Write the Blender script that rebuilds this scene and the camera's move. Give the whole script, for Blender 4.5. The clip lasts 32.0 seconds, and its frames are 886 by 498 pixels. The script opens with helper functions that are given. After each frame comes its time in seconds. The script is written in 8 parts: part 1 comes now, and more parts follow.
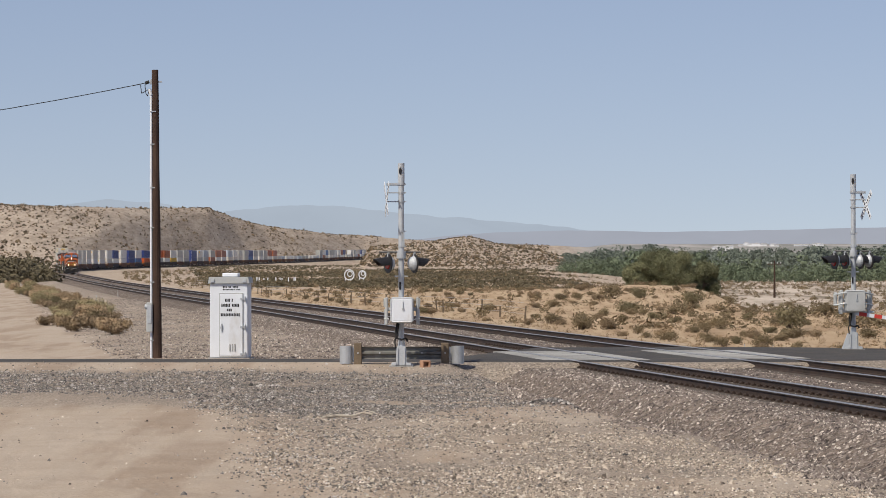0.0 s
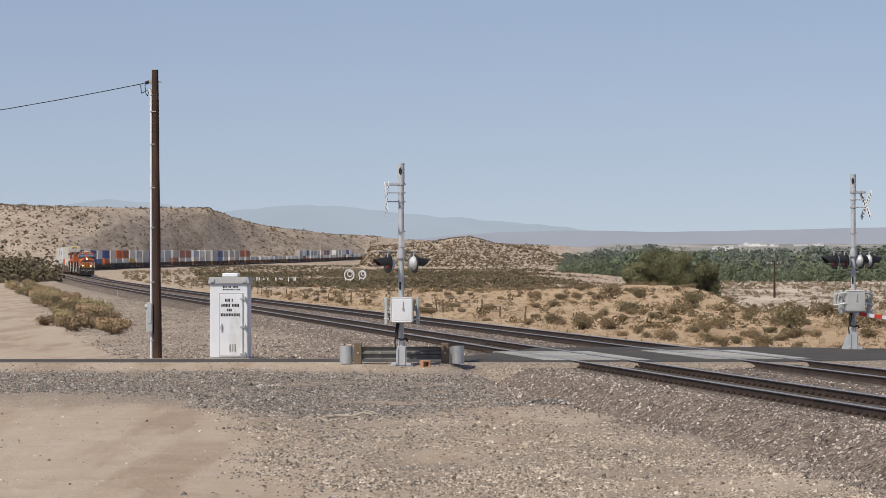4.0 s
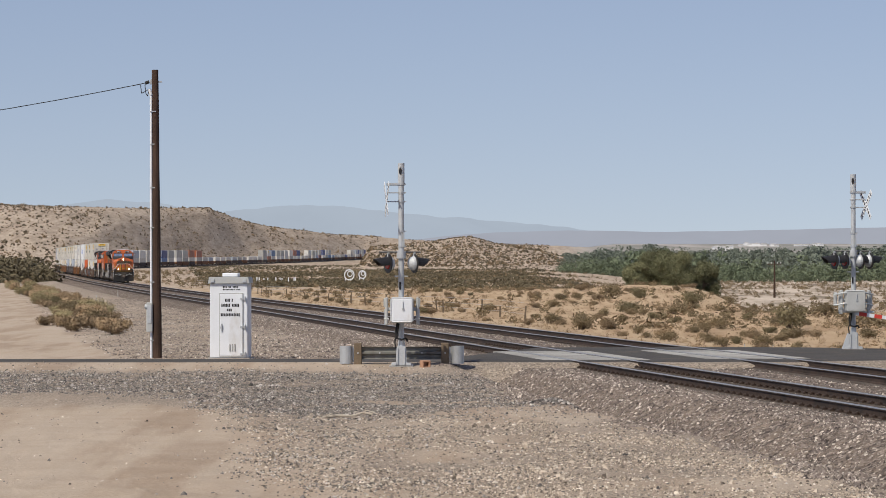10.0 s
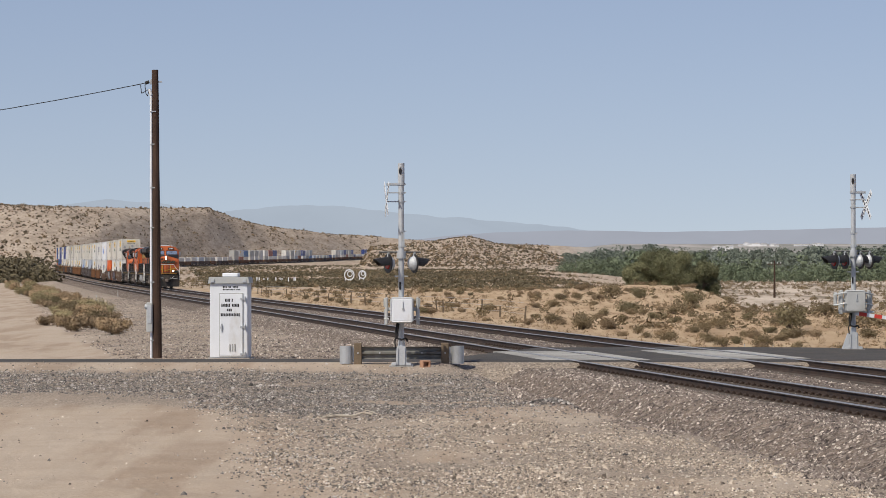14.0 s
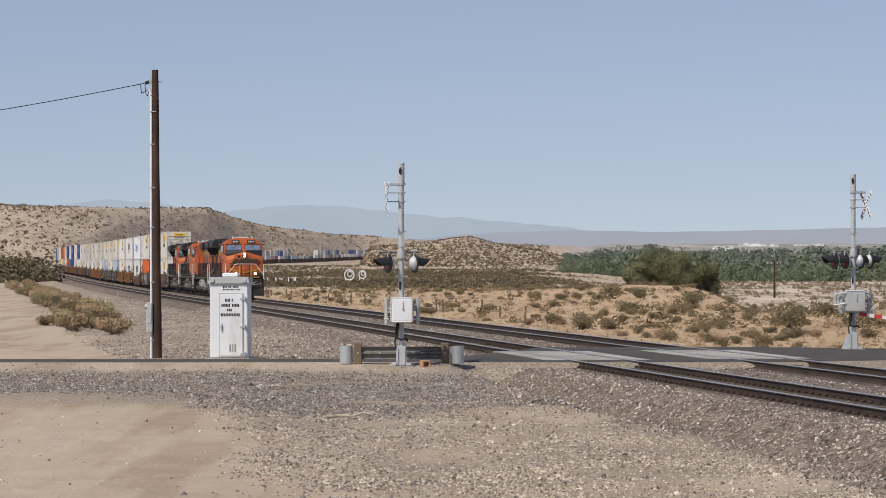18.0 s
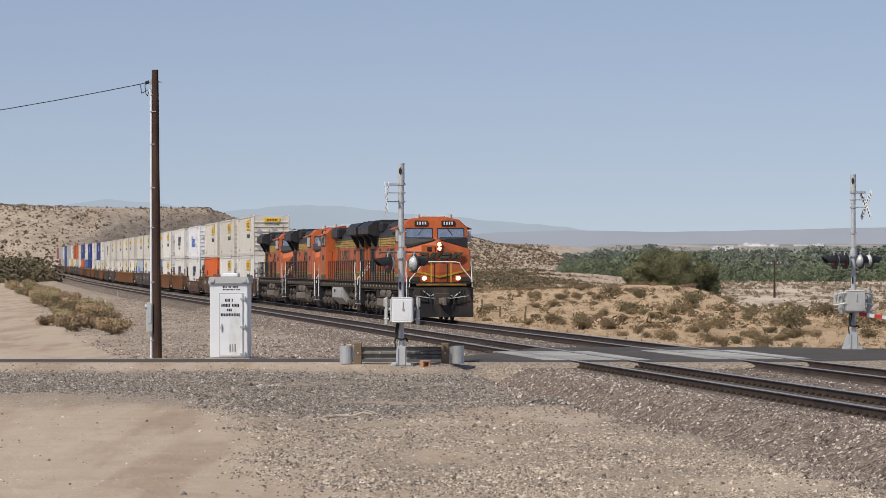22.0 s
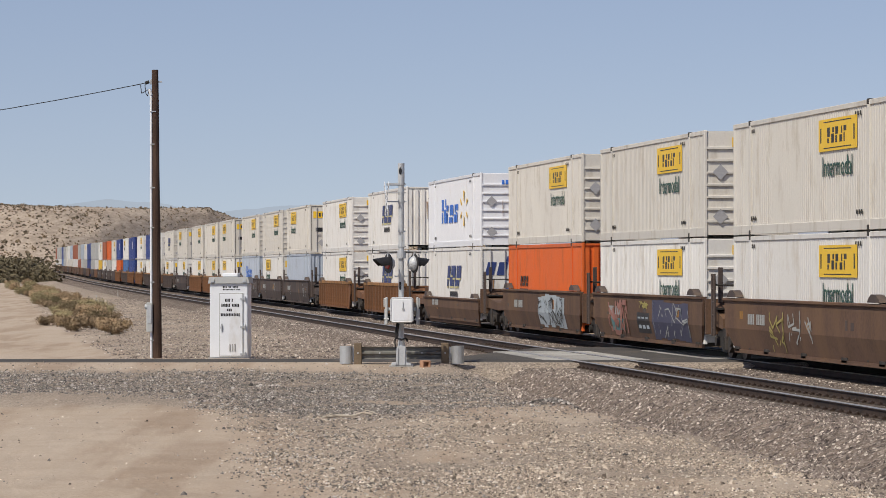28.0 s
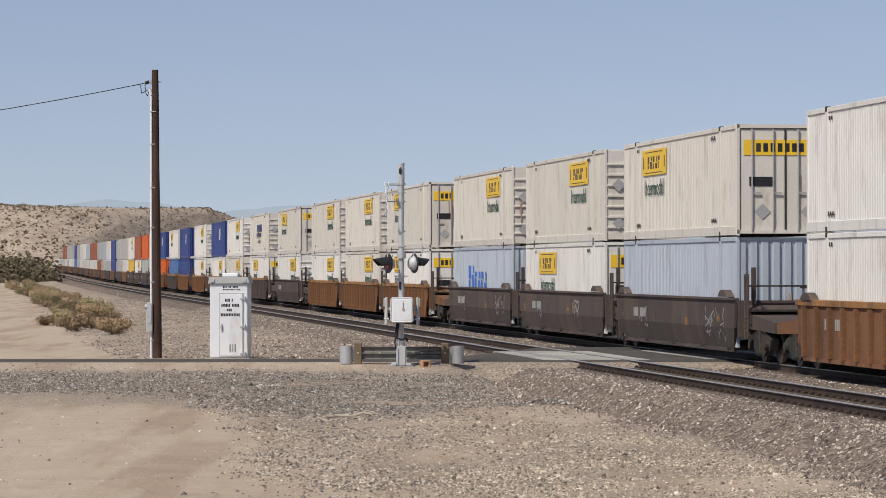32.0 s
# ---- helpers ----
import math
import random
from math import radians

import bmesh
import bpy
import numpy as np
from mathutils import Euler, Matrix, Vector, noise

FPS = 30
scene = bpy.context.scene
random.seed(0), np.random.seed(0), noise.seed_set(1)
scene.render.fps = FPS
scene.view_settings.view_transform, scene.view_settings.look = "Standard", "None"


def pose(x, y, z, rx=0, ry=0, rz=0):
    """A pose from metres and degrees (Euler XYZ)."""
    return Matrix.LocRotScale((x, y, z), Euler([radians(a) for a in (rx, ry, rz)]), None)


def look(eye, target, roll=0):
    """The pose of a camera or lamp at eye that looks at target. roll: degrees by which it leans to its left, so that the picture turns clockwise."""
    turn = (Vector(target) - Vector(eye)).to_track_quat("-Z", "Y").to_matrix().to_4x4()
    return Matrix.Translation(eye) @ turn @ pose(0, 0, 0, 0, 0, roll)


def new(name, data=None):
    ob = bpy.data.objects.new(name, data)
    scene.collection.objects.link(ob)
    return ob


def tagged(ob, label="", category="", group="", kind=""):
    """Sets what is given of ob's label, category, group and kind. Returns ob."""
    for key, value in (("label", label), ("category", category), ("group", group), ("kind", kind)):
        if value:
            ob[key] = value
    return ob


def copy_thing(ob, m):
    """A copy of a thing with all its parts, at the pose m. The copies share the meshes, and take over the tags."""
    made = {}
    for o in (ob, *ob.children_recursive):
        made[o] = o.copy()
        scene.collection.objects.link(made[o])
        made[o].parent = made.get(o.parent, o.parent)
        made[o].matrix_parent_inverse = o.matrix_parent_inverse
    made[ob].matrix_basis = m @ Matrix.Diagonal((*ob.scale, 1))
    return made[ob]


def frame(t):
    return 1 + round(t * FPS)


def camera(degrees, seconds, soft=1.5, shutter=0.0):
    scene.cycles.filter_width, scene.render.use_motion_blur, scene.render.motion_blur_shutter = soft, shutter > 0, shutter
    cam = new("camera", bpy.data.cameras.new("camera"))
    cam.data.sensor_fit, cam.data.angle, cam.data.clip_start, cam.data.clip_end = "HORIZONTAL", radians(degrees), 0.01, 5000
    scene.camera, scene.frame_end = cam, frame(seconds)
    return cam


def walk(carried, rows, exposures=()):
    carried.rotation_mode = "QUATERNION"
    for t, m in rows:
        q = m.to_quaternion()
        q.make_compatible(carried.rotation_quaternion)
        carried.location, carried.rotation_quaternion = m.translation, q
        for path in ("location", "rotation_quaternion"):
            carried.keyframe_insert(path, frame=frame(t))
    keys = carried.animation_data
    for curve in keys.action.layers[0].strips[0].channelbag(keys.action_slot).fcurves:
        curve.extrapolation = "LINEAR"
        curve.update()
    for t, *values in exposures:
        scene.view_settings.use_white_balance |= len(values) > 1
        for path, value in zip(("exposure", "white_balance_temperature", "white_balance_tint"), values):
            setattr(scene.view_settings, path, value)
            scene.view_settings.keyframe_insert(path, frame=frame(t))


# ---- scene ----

# ---------------------------------------------------------------- camera
EYE_Z = 2.4755
cam = camera(14.261, 32.0, soft=0.7)
EYE = Vector((0.0, 0.0, EYE_Z))
AIM = Vector((0.0, 1000.0, EYE_Z + 5.1))
walk(cam, [(0.0, look(EYE, AIM, -0.057)), (32.0, look(EYE, AIM, -0.057))])

# ---------------------------------------------------------------- light
SUN_EL, SUN_AZ = 50.0, 221.0      # elevation and compass way to the sun, clockwise from +y
world = bpy.data.worlds.new("desert_sky")
scene.world = world
world.use_nodes = True
wn = world.node_tree.nodes
wl = world.node_tree.links
for n in list(wn):
    wn.remove(n)
w_out = wn.new("ShaderNodeOutputWorld")
w_bg = wn.new("ShaderNodeBackground")
w_sky = wn.new("ShaderNodeTexSky")
w_sky.sky_type = 'NISHITA'
w_sky.sun_disc = False
w_sky.sun_elevation = radians(SUN_EL)
w_sky.sun_rotation = radians(SUN_AZ)
w_sky.altitude = 900
w_sky.air_density = 1.0
w_sky.dust_density = 1.0
w_sky.ozone_density = 2.0
w_co = wn.new("ShaderNodeTexCoord")
w_map = wn.new("ShaderNodeMapping")          # sky sampled a little higher, so the horizon gets the bluer part above
w_map.inputs["Location"].default_value = (0, 0, 0.078)
wl.new(w_co.outputs["Generated"], w_map.inputs["Vector"])
wl.new(w_map.outputs[0], w_sky.inputs["Vector"])
w_tint = wn.new("ShaderNodeMix")
w_tint.data_type = 'RGBA'
w_tint.blend_type = 'MULTIPLY'
w_tint.inputs[0].default_value = 1.0
w_tint.inputs[7].default_value = (1.19, 0.995, 0.965, 1)
wl.new(w_sky.outputs[0], w_tint.inputs[6])
wl.new(w_tint.outputs[2], w_bg.inputs[0])
w_bg.inputs[1].default_value = 0.100
wl.new(w_bg.outputs[0], w_out.inputs[0])

sun_data = bpy.data.lights.new("sun", 'SUN')
sun_data.energy = 4.0
sun_data.angle = radians(0.6)
sun_data.color = (1.0, 0.925, 0.80)
sun = new("sun", sun_data)
to_sun = Vector((math.sin(radians(SUN_AZ)) * math.cos(radians(SUN_EL)),
                 math.cos(radians(SUN_AZ)) * math.cos(radians(SUN_EL)), math.sin(radians(SUN_EL))))
sun.matrix_world = look((-40, -40, 80), Vector((-40, -40, 80)) - to_sun)
scene.view_settings.exposure = 0.0

# ---------------------------------------------------------------- line of the railway
PHI, TRACK_Y0, TRACK_GAP = 1.4409, 159.74, 4.48
SPEED, HEAD_23 = 29.88, 29.27           # metres a second; place of the leading coupler at 23 s
BEND_S = [-2400, -2000, -1600, -1300, -1100, -900, -700, -500]
BEND_K = [-0.045, -0.037, 0.0, 0.0, 0.345, 0.59, 0.012, 0.0]      # turns per km
RISE_S = [-3400, -2250, -1800, -1400, -1000, -600, -400, -200, 0, 200]
RISE_Z = [14.0, 8.2, 5.6, 3.7, 1.9, 1.0, 0.35, 0.08, 0.05, 0.0]


def line_of_track():
    step = 2.0
    s = np.arange(400.0, -3300.0, -step)
    bend = np.cumsum(np.interp(s, BEND_S, BEND_K) * 1e-3) * step
    bx, by = -math.cos(PHI), math.sin(PHI)
    dx = bx * np.cos(bend) + by * np.sin(bend)
    dy = -bx * np.sin(bend) + by * np.cos(bend)
    x = 400 * math.cos(PHI) + np.concatenate([[0], np.cumsum(dx)[:-1] * step])
    y = TRACK_Y0 - 400 * math.sin(PHI) + np.concatenate([[0], np.cumsum(dy)[:-1] * step])
    z = np.interp(s, RISE_S, RISE_Z)
    k = np.ones(41) / 41
    zs = np.convolve(np.pad(z, 20, mode="edge"), k, mode="valid")
    return s[::-1].copy(), x[::-1].copy(), y[::-1].copy(), zs[::-1].copy(), np.arctan2(-dy, -dx)[::-1].copy()


LS, LX, LY, LZ, LA = line_of_track()


def on_track(s, side=0.0, up=0.0):
    """Point of the far track's centre line at s; side: metres towards the near track."""
    a = float(np.interp(s, LS, LA))
    x, y, z = (float(np.interp(s, LS, v)) for v in (LX, LY, LZ))
    return Vector((x + side * math.sin(a), y - side * math.cos(a), z + up)), a


def beside(x, y):
    """Distance from the far track towards the camera's side, and the track's height there."""
    o = LY[::-1]
    tx = np.interp(y, o, LX[::-1])
    tz = np.interp(y, o, LZ[::-1])
    return (tx - x) * 0.99, tz


# ---------------------------------------------------------------- materials
def material(name, color, rough=0.6, metal=0.0, var=0.12, scale=3.0, fine=40.0, bump=0.15, dirt=None, dirt_amount=0.3,
             dirt_scale=1.2, per_object=0.0, per_island=0.0, spec=0.4):
    m = bpy.data.materials.new(name)
    m.use_nodes = True
    nt = m.node_tree
    n, l = nt.nodes, nt.links
    b = n["Principled BSDF"]
    b.inputs["Roughness"].default_value = rough
    b.inputs["Metallic"].default_value = metal
    b.inputs["Specular IOR Level"].default_value = spec
    tc = n.new("ShaderNodeTexCoord")
    n1 = n.new("ShaderNodeTexNoise")
    n1.inputs["Scale"].default_value = scale
    n1.inputs["Detail"].default_value = 4
    n2 = n.new("ShaderNodeTexNoise")
    n2.inputs["Scale"].default_value = fine
    n2.inputs["Detail"].default_value = 3
    l.new(tc.outputs["Object"], n1.inputs["Vector"])
    l.new(tc.outputs["Object"], n2.inputs["Vector"])
    add = n.new("ShaderNodeMath")
    add.operation = 'ADD'
    l.new(n1.outputs["Fac"], add.inputs[0])
    l.new(n2.outputs["Fac"], add.inputs[1])
    rng = n.new("ShaderNodeMapRange")
    rng.inputs["From Min"].default_value = 0.6
    rng.inputs["From Max"].default_value = 1.4
    rng.inputs["To Min"].default_value = 1 - var
    rng.inputs["To Max"].default_value = 1 + var
    l.new(add.outputs[0], rng.inputs["Value"])
    val = rng.outputs[0]
    if per_object or per_island:
        src = n.new("ShaderNodeObjectInfo").outputs["Random"] if per_object else n.new("ShaderNodeNewGeometry").outputs["Random Per Island"]
        r2 = n.new("ShaderNodeMapRange")
        amount = per_object or per_island
        r2.inputs["To Min"].default_value = 1 - amount
        r2.inputs["To Max"].default_value = 1 + amount
        l.new(src, r2.inputs["Value"])
        mu = n.new("ShaderNodeMath")
        mu.operation = 'MULTIPLY'
        l.new(val, mu.inputs[0])
        l.new(r2.outputs[0], mu.inputs[1])
        val = mu.outputs[0]
    sc = n.new("ShaderNodeVectorMath")
    sc.operation = 'SCALE'
    sc.inputs[0].default_value = color
    l.new(val, sc.inputs["Scale"])
    col = sc.outputs[0]
    if dirt:
        n3 = n.new("ShaderNodeTexNoise")
        n3.inputs["Scale"].default_value = dirt_scale
        n3.inputs["Detail"].default_value = 6
        n3.inputs["Roughness"].default_value = 0.65
        mp = n.new("ShaderNodeMapping")
        mp.inputs["Scale"].default_value = (1, 1, 0.35)
        l.new(tc.outputs["Object"], mp.inputs["Vector"])
        l.new(mp.outputs[0], n3.inputs["Vector"])
        r3 = n.new("ShaderNodeMapRange")
        r3.inputs["From Min"].default_value = 0.66 - dirt_amount * 0.5
        r3.inputs["From Max"].default_value = 0.82 - dirt_amount * 0.3
        r3.inputs["To Max"].default_value = 0.85
        l.new(n3.outputs["Fac"], r3.inputs["Value"])
        mx = n.new("ShaderNodeMix")
        mx.data_type = 'RGBA'
        l.new(r3.outputs[0], mx.inputs[0])
        l.new(col, mx.inputs[6])
        mx.inputs[7].default_value = (*dirt, 1)
        col = mx.outputs[2]
    l.new(col, b.inputs["Base Color"])
    if bump:
        bp = n.new("ShaderNodeBump")
        bp.inputs["Strength"].default_value = bump
        bp.inputs["Distance"].default_value = 0.02
        l.new(n2.outputs["Fac"], bp.inputs["Height"])
        l.new(bp.outputs[0], b.inputs["Normal"])
    return m


def glowing(name, color, strength):
    m = bpy.data.materials.new(name)
    m.use_nodes = True
    b = m.node_tree.nodes["Principled BSDF"]
    b.inputs["Base Color"].default_value = (*color, 1)
    b.inputs["Emission Color"].default_value = (*color, 1)
    b.inputs["Emission Strength"].default_value = strength
    return m


M_BEAM = material("dull_weathered_beam", (0.20, 0.20, 0.185), 0.65, 0.3, 0.2, 4, 40, 0.1, dirt=(0.12, 0.085, 0.06), dirt_amount=0.4)
M_STEEL = material("galvanised_steel", (0.50, 0.52, 0.53), 0.45, 0.55, 0.15, 5, 60, 0.1, dirt=(0.30, 0.28, 0.25), dirt_amount=0.2)
M_ALU = material("aluminium_paint", (0.50, 0.52, 0.535), 0.5, 0.25, 0.16, 4, 50, 0.08, dirt=(0.40, 0.37, 0.33), dirt_amount=0.15)
M_WHITE = material("white_paint", (0.73, 0.755, 0.785), 0.5, 0, 0.05, 2, 30, 0.05, dirt=(0.50, 0.46, 0.40), dirt_amount=0.2)
M_BLACK = material("black_paint", (0.018, 0.018, 0.02), 0.5, 0, 0.3, 3, 30, 0.1, dirt=(0.08, 0.07, 0.06), dirt_amount=0.25)
M_RUBBER = material("black_rubber", (0.02, 0.02, 0.02), 0.8, 0, 0.2, 5, 40, 0.1)
M_POLE = material("creosote_wood", (0.050, 0.027, 0.018), 0.85, 0, 0.35, 1.5, 25, 0.5, dirt=(0.12, 0.07, 0.045), dirt_amount=0.3)
M_WOOD = material("weathered_wood", (0.16, 0.12, 0.08), 0.9, 0, 0.3, 3, 40, 0.4)
M_TIE = material("grimy_sleeper", (0.115, 0.095, 0.08), 0.9, 0, 0.2, 3, 40, 0.3, dirt=(0.10, 0.07, 0.05), dirt_amount=0.4)
M_RAIL = material("rusty_rail_side", (0.060, 0.040, 0.030), 0.8, 0.2, 0.3, 2, 30, 0.2, dirt=(0.02, 0.017, 0.015), dirt_amount=0.4)
M_RAILTOP = material("polished_rail_head", (0.60, 0.56, 0.50), 0.38, 0.85, 0.08, 3, 30, 0.03)
M_BALLAST = None
M_ASPHALT = material("asphalt", (0.062, 0.057, 0.052), 0.9, 0, 0.25, 0.8, 25, 0.4, dirt=(0.17, 0.13, 0.09), dirt_amount=0.25)
M_PANEL = material("concrete_crossing_panel", (0.36, 0.35, 0.325), 0.85, 0, 0.15, 2, 30, 0.2, dirt=(0.10, 0.09, 0.08), dirt_amount=0.3, per_object=0.15)
M_RED = material("red_reflective_paint", (0.55, 0.05, 0.035), 0.5, 0, 0.1, 4, 30, 0.05)
M_ORANGE = material("orange_locomotive_paint", (0.465, 0.106, 0.026), 0.5, 0, 0.20, 0.6, 12, 0.05, dirt=(0.20, 0.062, 0.032), dirt_amount=0.42, dirt_scale=0.9)
M_HOOD = material("grimy_orange_hood_paint", (0.48, 0.118, 0.030), 0.6, 0, 0.24, 0.6, 12, 0.06, dirt=(0.13, 0.055, 0.034), dirt_amount=0.48, dirt_scale=0.9)
M_YELLOW = material("yellow_paint", (0.50, 0.31, 0.035), 0.5, 0, 0.12, 2, 20, 0.05, dirt=(0.17, 0.11, 0.035), dirt_amount=0.40)
M_UNDER = material("grimy_underframe", (0.032, 0.029, 0.027), 0.85, 0.1, 0.4, 2, 20, 0.4, dirt=(0.085, 0.068, 0.055), dirt_amount=0.4)
M_GLASS = material("dark_window_glass", (0.07, 0.09, 0.11), 0.08, 0, 0.2, 1.5, 6, 0.0, spec=0.8)
M_LAMP = glowing("lit_headlamp", (1.0, 0.84, 0.58), 5.0)
M_SCREEN = material("reflecting_windscreen_glass", (0.46, 0.50, 0.54), 0.05, 0.75, 0.2, 1.5, 6, 0.0, spec=1.0)
M_LENS = material("dark_red_lens", (0.30, 0.020, 0.020), 0.2, 0, 0.1, 3, 30, 0.0)
M_GREYBOX = material("grey_equipment_paint", (0.46, 0.47, 0.46), 0.55, 0.1, 0.1, 3, 40, 0.05, dirt=(0.30, 0.27, 0.22), dirt_amount=0.25)


# ---------------------------------------------------------------- mesh helpers
def box(bm, cx, cy, cz, sx, sy, sz, bevel=0.0, m=None):
    r = bmesh.ops.create_cube(bm, size=1.0)
    mat = Matrix.Translation((cx, cy, cz)) @ Matrix.Diagonal((sx, sy, sz, 1))
    if m is not None:
        mat = m @ mat
    bmesh.ops.transform(bm, matrix=mat, verts=r["verts"])
    if bevel:
        edges = list({e for v in r["verts"] for e in v.link_edges})
        bmesh.ops.bevel(bm, geom=edges, offset=bevel, segments=1, affect='EDGES')


def rod(bm, p, q, r, n=8, r2=None):
    p, q = Vector(p), Vector(q)
    d = q - p
    c = bmesh.ops.create_cone(bm, cap_ends=True, segments=n, radius1=r, radius2=r if r2 is None else r2, depth=d.length)
    m = Matrix.Translation((p + q) / 2) @ d.to_track_quat('Z', 'Y').to_matrix().to_4x4()
    bmesh.ops.transform(bm, matrix=m, verts=c["verts"])


def pipe(bm, pts, r, n=6):
    for a, b in zip(pts, pts[1:]):
        rod(bm, a, b, r, n)


def prism(bm, profile, axis, a, b):
    """A closed outline in the plane across the axis, drawn out from a to b."""
    def at(u, v, w):
        return {"x": (w, u, v), "y": (u, w, v), "z": (u, v, w)}[axis]
    va = [bm.verts.new(at(u, v, a)) for u, v in profile]
    vb = [bm.verts.new(at(u, v, b)) for u, v in profile]
    n = len(profile)
    fs = [bm.faces.new(va), bm.faces.new(vb[::-1])]
    for i in range(n):
        fs.append(bm.faces.new((va[i], vb[i], vb[(i + 1) % n], va[(i + 1) % n])))
    bmesh.ops.recalc_face_normals(bm, faces=fs)


def mesh_of(bm, name, mats):
    me = bpy.data.meshes.new(name)
    bm.to_mesh(me)
    bm.free()
    for m in (mats if isinstance(mats, (list, tuple)) else [mats]):
        me.materials.append(m)
    return me


def part(name, bm, mats, parent, label=""):
    ob = new(name, bm if isinstance(bm, bpy.types.Mesh) else mesh_of(bm, name, mats))
    ob.parent = parent
    return tagged(ob, label)


def thing(name, label, category, group="", kind=""):
    return tagged(new(name), label, category, group, kind)


def quick(*shapes):
    bm = bmesh.new()
    for f, *a in shapes:
        f(bm, *a)
    return bm


def raw_mesh(name, verts, faces, mats, smooth=False):
    me = bpy.data.meshes.new(name)
    me.from_pydata(np.asarray(verts).tolist(), [], faces if isinstance(faces, list) else np.asarray(faces).tolist())
    for m in (mats if isinstance(mats, (list, tuple)) else [mats]):
        me.materials.append(m)
    if smooth:
        me.polygons.foreach_set("use_smooth", np.ones(len(me.polygons), dtype=bool))
    me.update()
    return me


def value_noise(x, y, seed=0):
    """Smooth noise between -1 and 1, over arrays."""
    xi, yi = np.floor(x).astype(np.int64), np.floor(y).astype(np.int64)
    fx, fy = x - xi, y - yi
    fx, fy = fx * fx * (3 - 2 * fx), fy * fy * (3 - 2 * fy)

    def h(a, b):
        v = (a * 374761393 + b * 668265263 + seed * 974634777) & 0xFFFFFFFF
        v = ((v ^ (v >> 13)) * 1274126177) & 0xFFFFFFFF
        return ((v ^ (v >> 16)) & 0xFFFF) / 32767.5 - 1
    return (h(xi, yi) * (1 - fx) + h(xi + 1, yi) * fx) * (1 - fy) + (h(xi, yi + 1) * (1 - fx) + h(xi + 1, yi + 1) * fx) * fy


def fractal(x, y, seed=0, octaves=4):
    v, a = 0.0, 1.0
    for i in range(octaves):
        v = v + a * value_noise(x * 2 ** i, y * 2 ** i, seed + i)
        a *= 0.5
    return v / 1.9


def smooth(a, b, x):
    t = np.clip((x - a) / (b - a), 0, 1)
    return t * t * (3 - 2 * t)


# ---------------------------------------------------------------- ground
def ridge(side, spots, heights):
    return np.interp(side, spots, heights)


